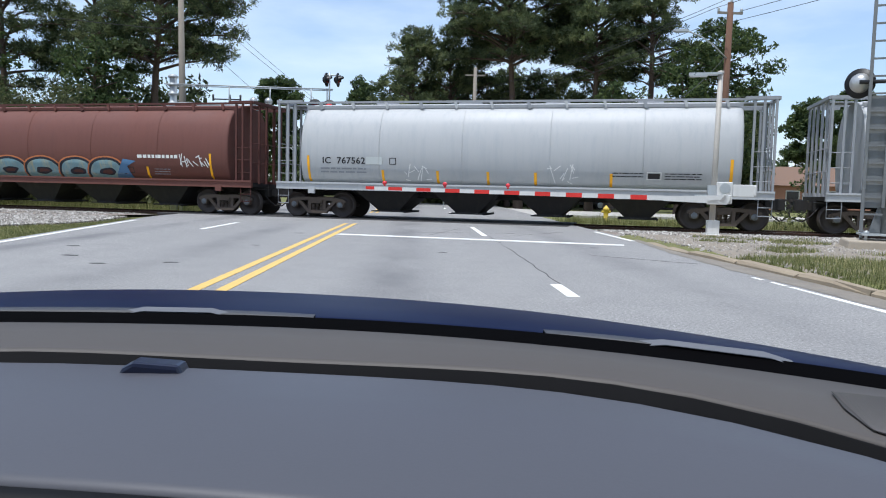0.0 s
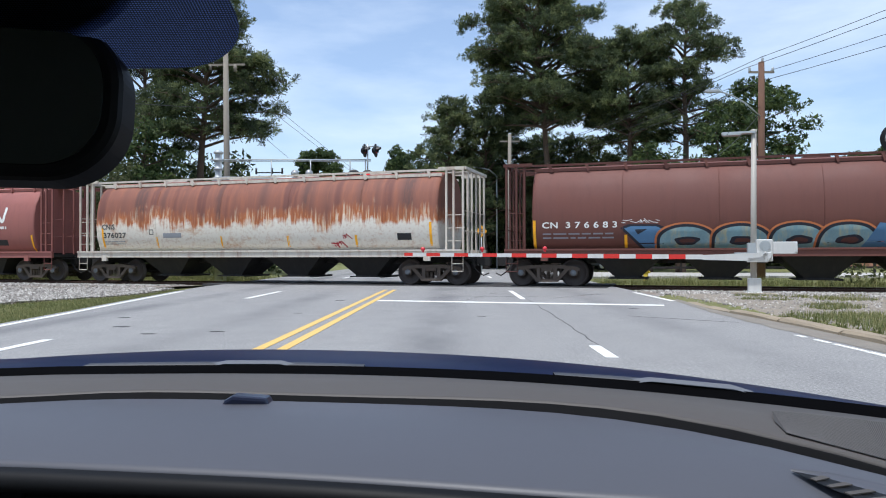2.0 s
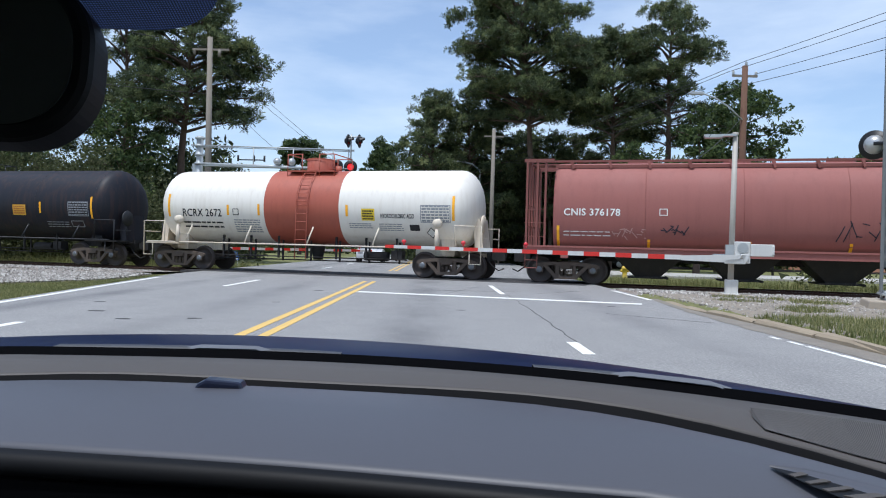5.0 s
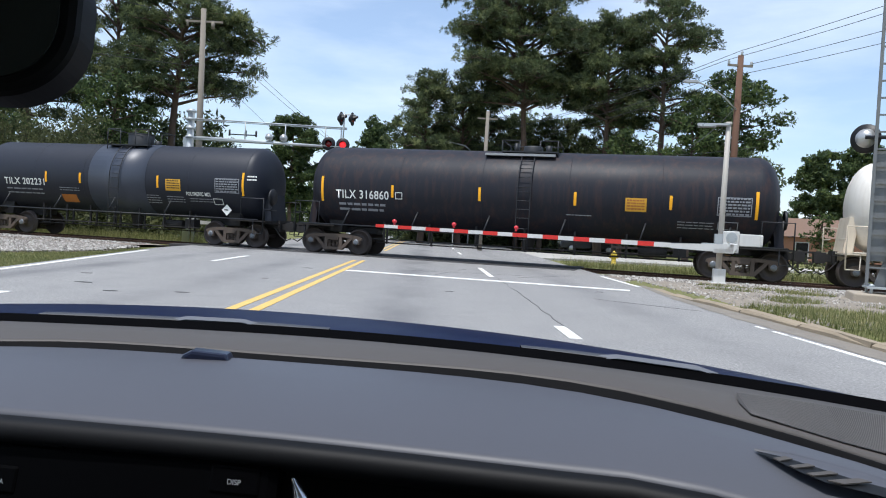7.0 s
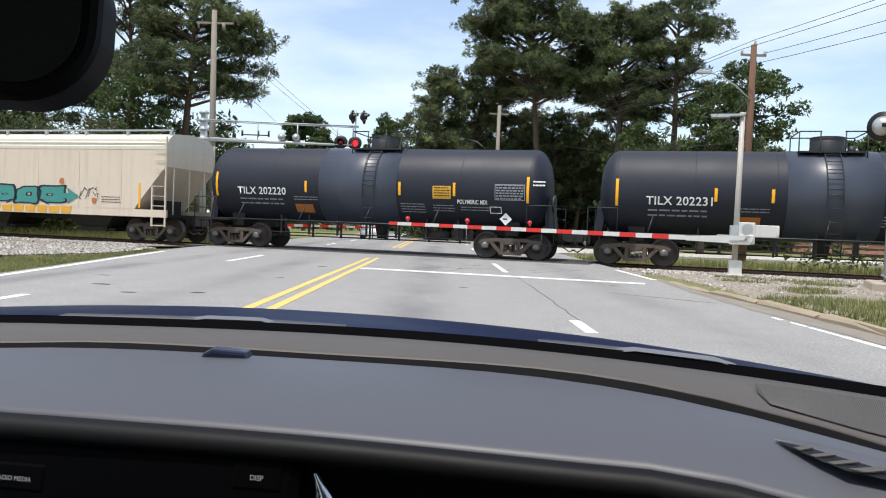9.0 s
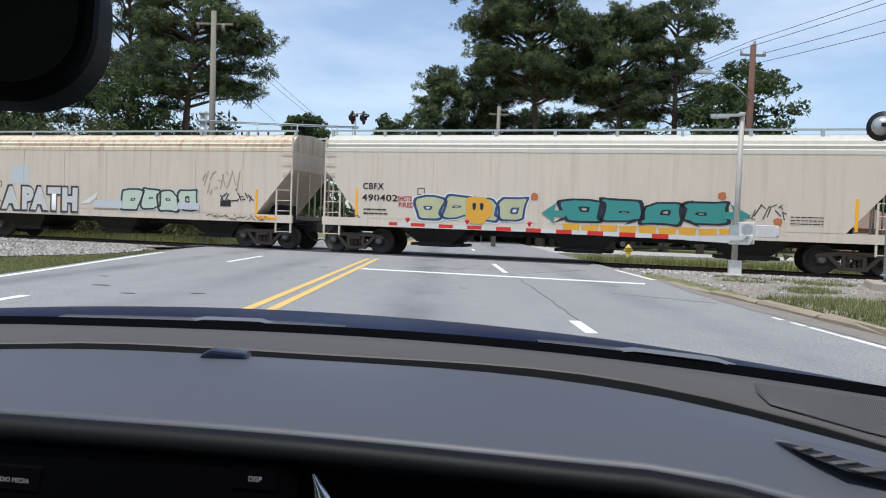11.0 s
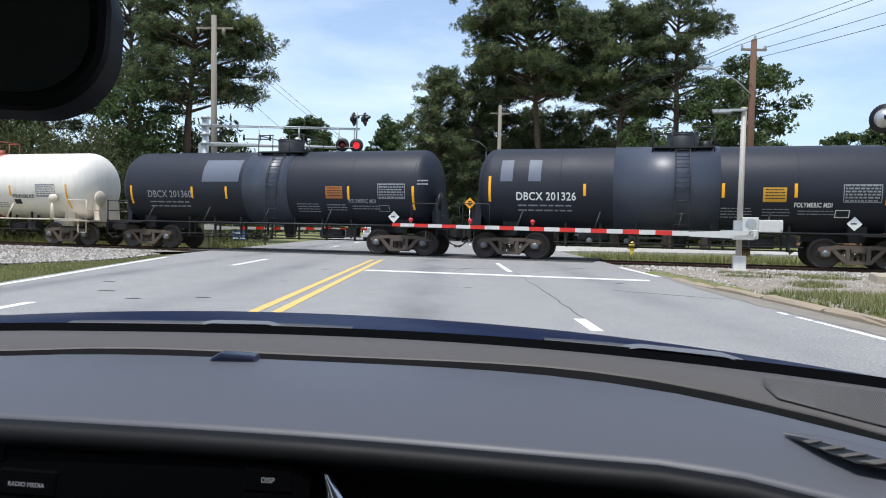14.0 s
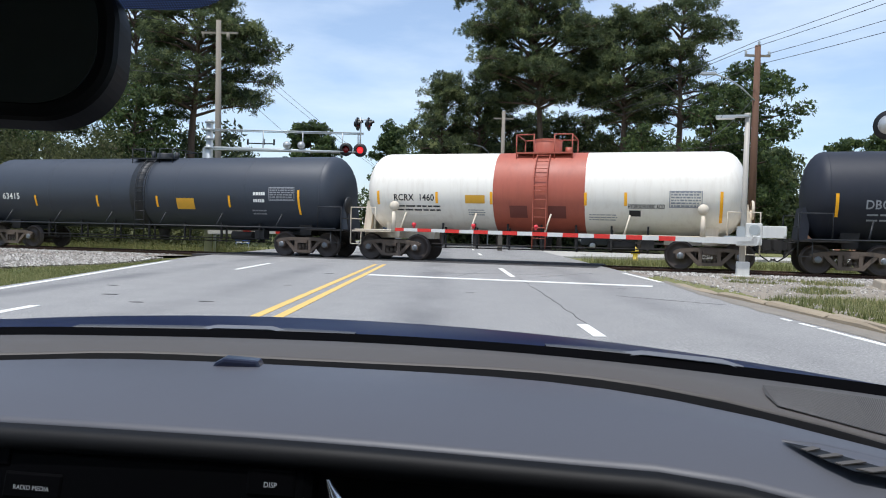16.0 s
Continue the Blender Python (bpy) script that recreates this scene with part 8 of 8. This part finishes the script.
for k in (4, 7, 10, 13):
    a, b = blend(k, 0.98), blend(k + 1, 0.5)
    c, d = blend(k - 1, 0.98), blend(min(16, k), 0.5)
    bm = bmesh.new()
    g = [bm.verts.new(p) for p in ((*a, VENT_Z + 0.0008), (*b, VENT_Z + 0.0016), (*d, VENT_Z + 0.0016), (*c, VENT_Z + 0.0008))]
    bm.faces.new(g)
    part("slat", bm, DASH_RIM, vent).modifiers.new("thickness", "SOLIDIFY").thickness = 0.0008
# radio
KEY_PRINT = surface("key_print_grey", col(150, 152, 154), 0.6, amount=0.05, bump=0)
radio = part("radio", (lambda b: (box(b, -0.40, -0.115, 0, 0.02, -0.16, 0.0), b)[1])(bmesh.new()), GLOSS_BLACK, my_car, "glossy black car radio", at=pose(0.017, 0.528, 0.835, -14, 0, -8))
soft_edges(radio, 0.01)
for k, (x, z, w_) in enumerate(((-0.312, -0.002, 0.046), (-0.348, -0.034, 0.052), (-0.385, -0.01, 0.03), (-0.15, -0.018, 0.04))):
    bm = bmesh.new()
    box(bm, x - w_ / 2, x + w_ / 2, -0.0012, 0.004, z - 0.007 if k < 1 else z - 0.011, z + 0.007 if k < 1 else z + 0.011)
    key = soft_edges(part("button", bm, GLOSS_BLACK, radio), 0.003)
    txt = {1: "RADIO MEDIA", 3: "DISP"}.get(k)
    if txt:
        cu = bpy.data.curves.new("lettering", "FONT")
        cu.body, cu.size, cu.align_x = txt, 0.0050 if k == 1 else 0.0055, "CENTER"
        tmp = bpy.data.objects.new("lettering", cu)
        me = bpy.data.meshes.new_from_object(tmp)
        bpy.data.objects.remove(tmp)
        for v in me.vertices:
            v.co = (x + v.co.x, -0.0018, z - 0.003 + v.co.y)
        me.materials.clear()
        me.materials.append(KEY_PRINT)
        part("lettering", me, None, radio)
bm = bmesh.new()
arc = [(-0.1035 + 0.016 * math.sin(0.11 * k), -0.006, -0.0115 - 0.0035 * k) for k in range(16)]
wide = [0.0022 + 0.0055 * min(1.0, k / 6) for k in range(16)]
loft(bm, [[(x + w * c, y - 0.004 * (1 - c * c), z) for (x, y, z), w in zip(arc, wide)] for c in (-1, -0.6, -0.2, 0.2, 0.6, 1)])
part("chrome_trim", bm, CHROME, radio, "curved chrome trim")

# bonnet, wipers
hood = new("car_bonnet")
tagged(hood, "dark blue glossy car bonnet seen over the dash", "car")
sheet("bonnet_panel", [lambda x: (EDGE_RIM_FAR(x) + 0.10, 0.845), lambda x: (EDGE_RIM_FAR(x) + 0.13, 0.852), between(EDGE_RIM_FAR, EDGE_HOOD, 0.62, 0.851), between(EDGE_RIM_FAR, EDGE_HOOD, 0.85, 0.846), lambda x: (EDGE_HOOD(x), 0.839), lambda x: (EDGE_HOOD(x) + 0.25, 0.80), lambda x: (EDGE_HOOD(x) + 0.6, 0.72), lambda x: (EDGE_HOOD(x) + 0.75, 0.55)], HOOD_BLUE, hood)
WIPER_GREY = surface("wiper_grey", col(58, 60, 64), 0.6, amount=0.1, bump=0)
for x0, x1, y_ in ((-0.53, -0.13, 0.035), (0.13, 0.33, 0.03)):
    bm = bmesh.new()
    n = 12
    rows = []
    for k in range(n + 1):
        x = x0 + (x1 - x0) * k / n
        y = EDGE_RIM_FAR(x) + y_
        h = 0.0035 * math.sin(math.pi * min(1, 0.15 + 0.8 * k / n)) ** 0.5
        rows.append([(x, y, 0.842), (x, y, 0.8645 + h), (x, y + 0.02, 0.8655 + h), (x, y + 0.025, 0.842)])
    loft(bm, rows)
    wp = part("wiper", bm, WIPER_GREY, hood, "black wiper at rest")
    bm = bmesh.new()
    xm = x0 + (x1 - x0) * 0.45
    rows = [[(x, EDGE_RIM_FAR(x) + y_ - 0.003, 0.867 + dz), (x, EDGE_RIM_FAR(x) + y_ + 0.008, 0.8705 + dz)] for x, dz in ((xm, -0.002), (xm + 0.02, 0.002), (xm + 0.10, 0.002), (xm + 0.12, -0.003))]
    loft(bm, rows)
    part("wiper_cover", bm, surface("grey_wiper_cover", col(96, 98, 102), 0.5, amount=0.1, bump=0) if x0 < 0 else bpy.data.materials["grey_wiper_cover"], wp)

# mirror with stem, dotted screen border above it
mirror = new("rear_view_mirror")
tagged(mirror, "black rear-view mirror hanging under the windscreen's dotted border", "rear-view mirror")
mirror.matrix_basis = pose(-0.261, 0.300, 1.093, -6, 1.0, 8)


def rounded(w, h, r, n=14):
    out = []
    for cx, cz, a0 in ((w - r, h - r, 0), (-w + r, h - r, 90), (-w + r, -h + r, 180), (w - r, -h + r, 270)):
        out += [(cx + r * math.cos(radians(a0 + 90 * k / n)), cz + r * math.sin(radians(a0 + 90 * k / n))) for k in range(n + 1)]
    return out


bm = bmesh.new()
prism(bm, rounded(0.115, 0.037, 0.031), -0.010, 0.016)
soft_edges(part("shell", bm, DASH_DARK, mirror), 0.004)
bm = bmesh.new()
prism(bm, rounded(0.108, 0.031, 0.026), -0.012, -0.0105)
part("mirror_glass", bm, surface("dim_mirror_glass", col(46, 50, 48), 0.15, amount=0.1, bump=0), mirror)
bm = bmesh.new()
tube(bm, (-0.02, 0.01, 0.0), (-0.02, 0.035, 0.035), 0.010, seg=8)
part("stem", bm, DASH_DARK, mirror)


def dotted():
    m, n, l, b = nodes_of("dotted_screen_border")
    v = mapped(n, l)
    vo = n.new("ShaderNodeTexVoronoi")
    vo.inputs["Scale"].default_value, vo.inputs["Randomness"].default_value = 800, 0.0
    l.new(v, vo.inputs["Vector"])
    c = ramp_node(n, l, vo.outputs["Distance"], [(0.24, col(66, 82, 122)), (0.34, col(9, 10, 15))])
    l.new(c, b.inputs["Base Color"])
    b.inputs["Roughness"].default_value = 0.4
    tr, mx = n.new("ShaderNodeBsdfTranslucent"), n.new("ShaderNodeMixShader")
    l.new(c, tr.inputs["Color"])
    mx.inputs[0].default_value = 0.6
    l.new(b.outputs[0], mx.inputs[1])
    l.new(tr.outputs[0], mx.inputs[2])
    l.new(mx.outputs[0], n["Material Output"].inputs["Surface"])
    return m


border = new("windscreen_border")
tagged(border, "dark blue dotted border patch at the top of the windscreen", "windscreen border")
bm = bmesh.new()
bm.faces.new([bm.verts.new((x, 0, z)) for x, z in rounded(0.21, 0.10, 0.040, 14)])
part("dotted_patch", bm, dotted(), border, at=pose(-0.300, 0.236, 1.146, 70, 0, 0))
bm = bmesh.new()
prism(bm, [(0.075 * math.cos(k * math.tau / 32), 0.075 * math.sin(k * math.tau / 32)) for k in range(32)], 0.001, 0.006)
part("sensor_mount", bm, FRIT, border, "black round sensor mount behind the dots", at=pose(-0.190, 0.236, 1.146, 70, 0, 0))

# plain shell of the car behind and above the eye
shell = new("car_cabin")
tagged(shell, "plain roof and sides of the car around the eye", "car interior", kind="structure")
LINER = surface("grey_headliner", col(120, 118, 114), 0.9, big=2, fine=120, amount=0.08)
bm = bmesh.new()
box(bm, -1.12, 0.66, -2.2, 0.17, 1.30, 1.34)
part("roof", bm, LINER, shell)
bm = bmesh.new()
for x0, x1 in ((-1.18, -1.12), (0.72, 0.78)):
    box(bm, x0, x1, -2.2, 0.5, 0.1, 0.86)
    box(bm, x0, x1, -2.2, -1.9, 0.86, 1.50)
box(bm, 0.42, 0.78, -2.2, 0.06, 1.44, 1.50)
box(bm, -1.18, 0.78, -2.26, -2.2, 0.1, 1.50)
box(bm, -1.18, 0.78, -2.2, 0.45, 0.1, 0.2)
part("body", bm, DASH_DARK, shell)


def motions():
    """The train rolls along the track; its wheels turn with it."""
    for w, centre in TRAIN:
        rows = []
        for t in (0.0, 1.0, 2.0, 3.0, 4.0, 5.0, 6.0, 7.0, 8.5, 10.0, 11.5, 13.0, 14.5, 16.0):
            rows.append((t, track_pose(centre + speed_sum(t))))
        walk(w, rows)
    times = [k / 30 for k in range(481)]
    for w, s in WHEELSETS:
        walk(w, [(t, pose(s, 0, 0.457, 0, math.degrees(speed_sum(t) / 0.457), 0)) for t in times])


motions()
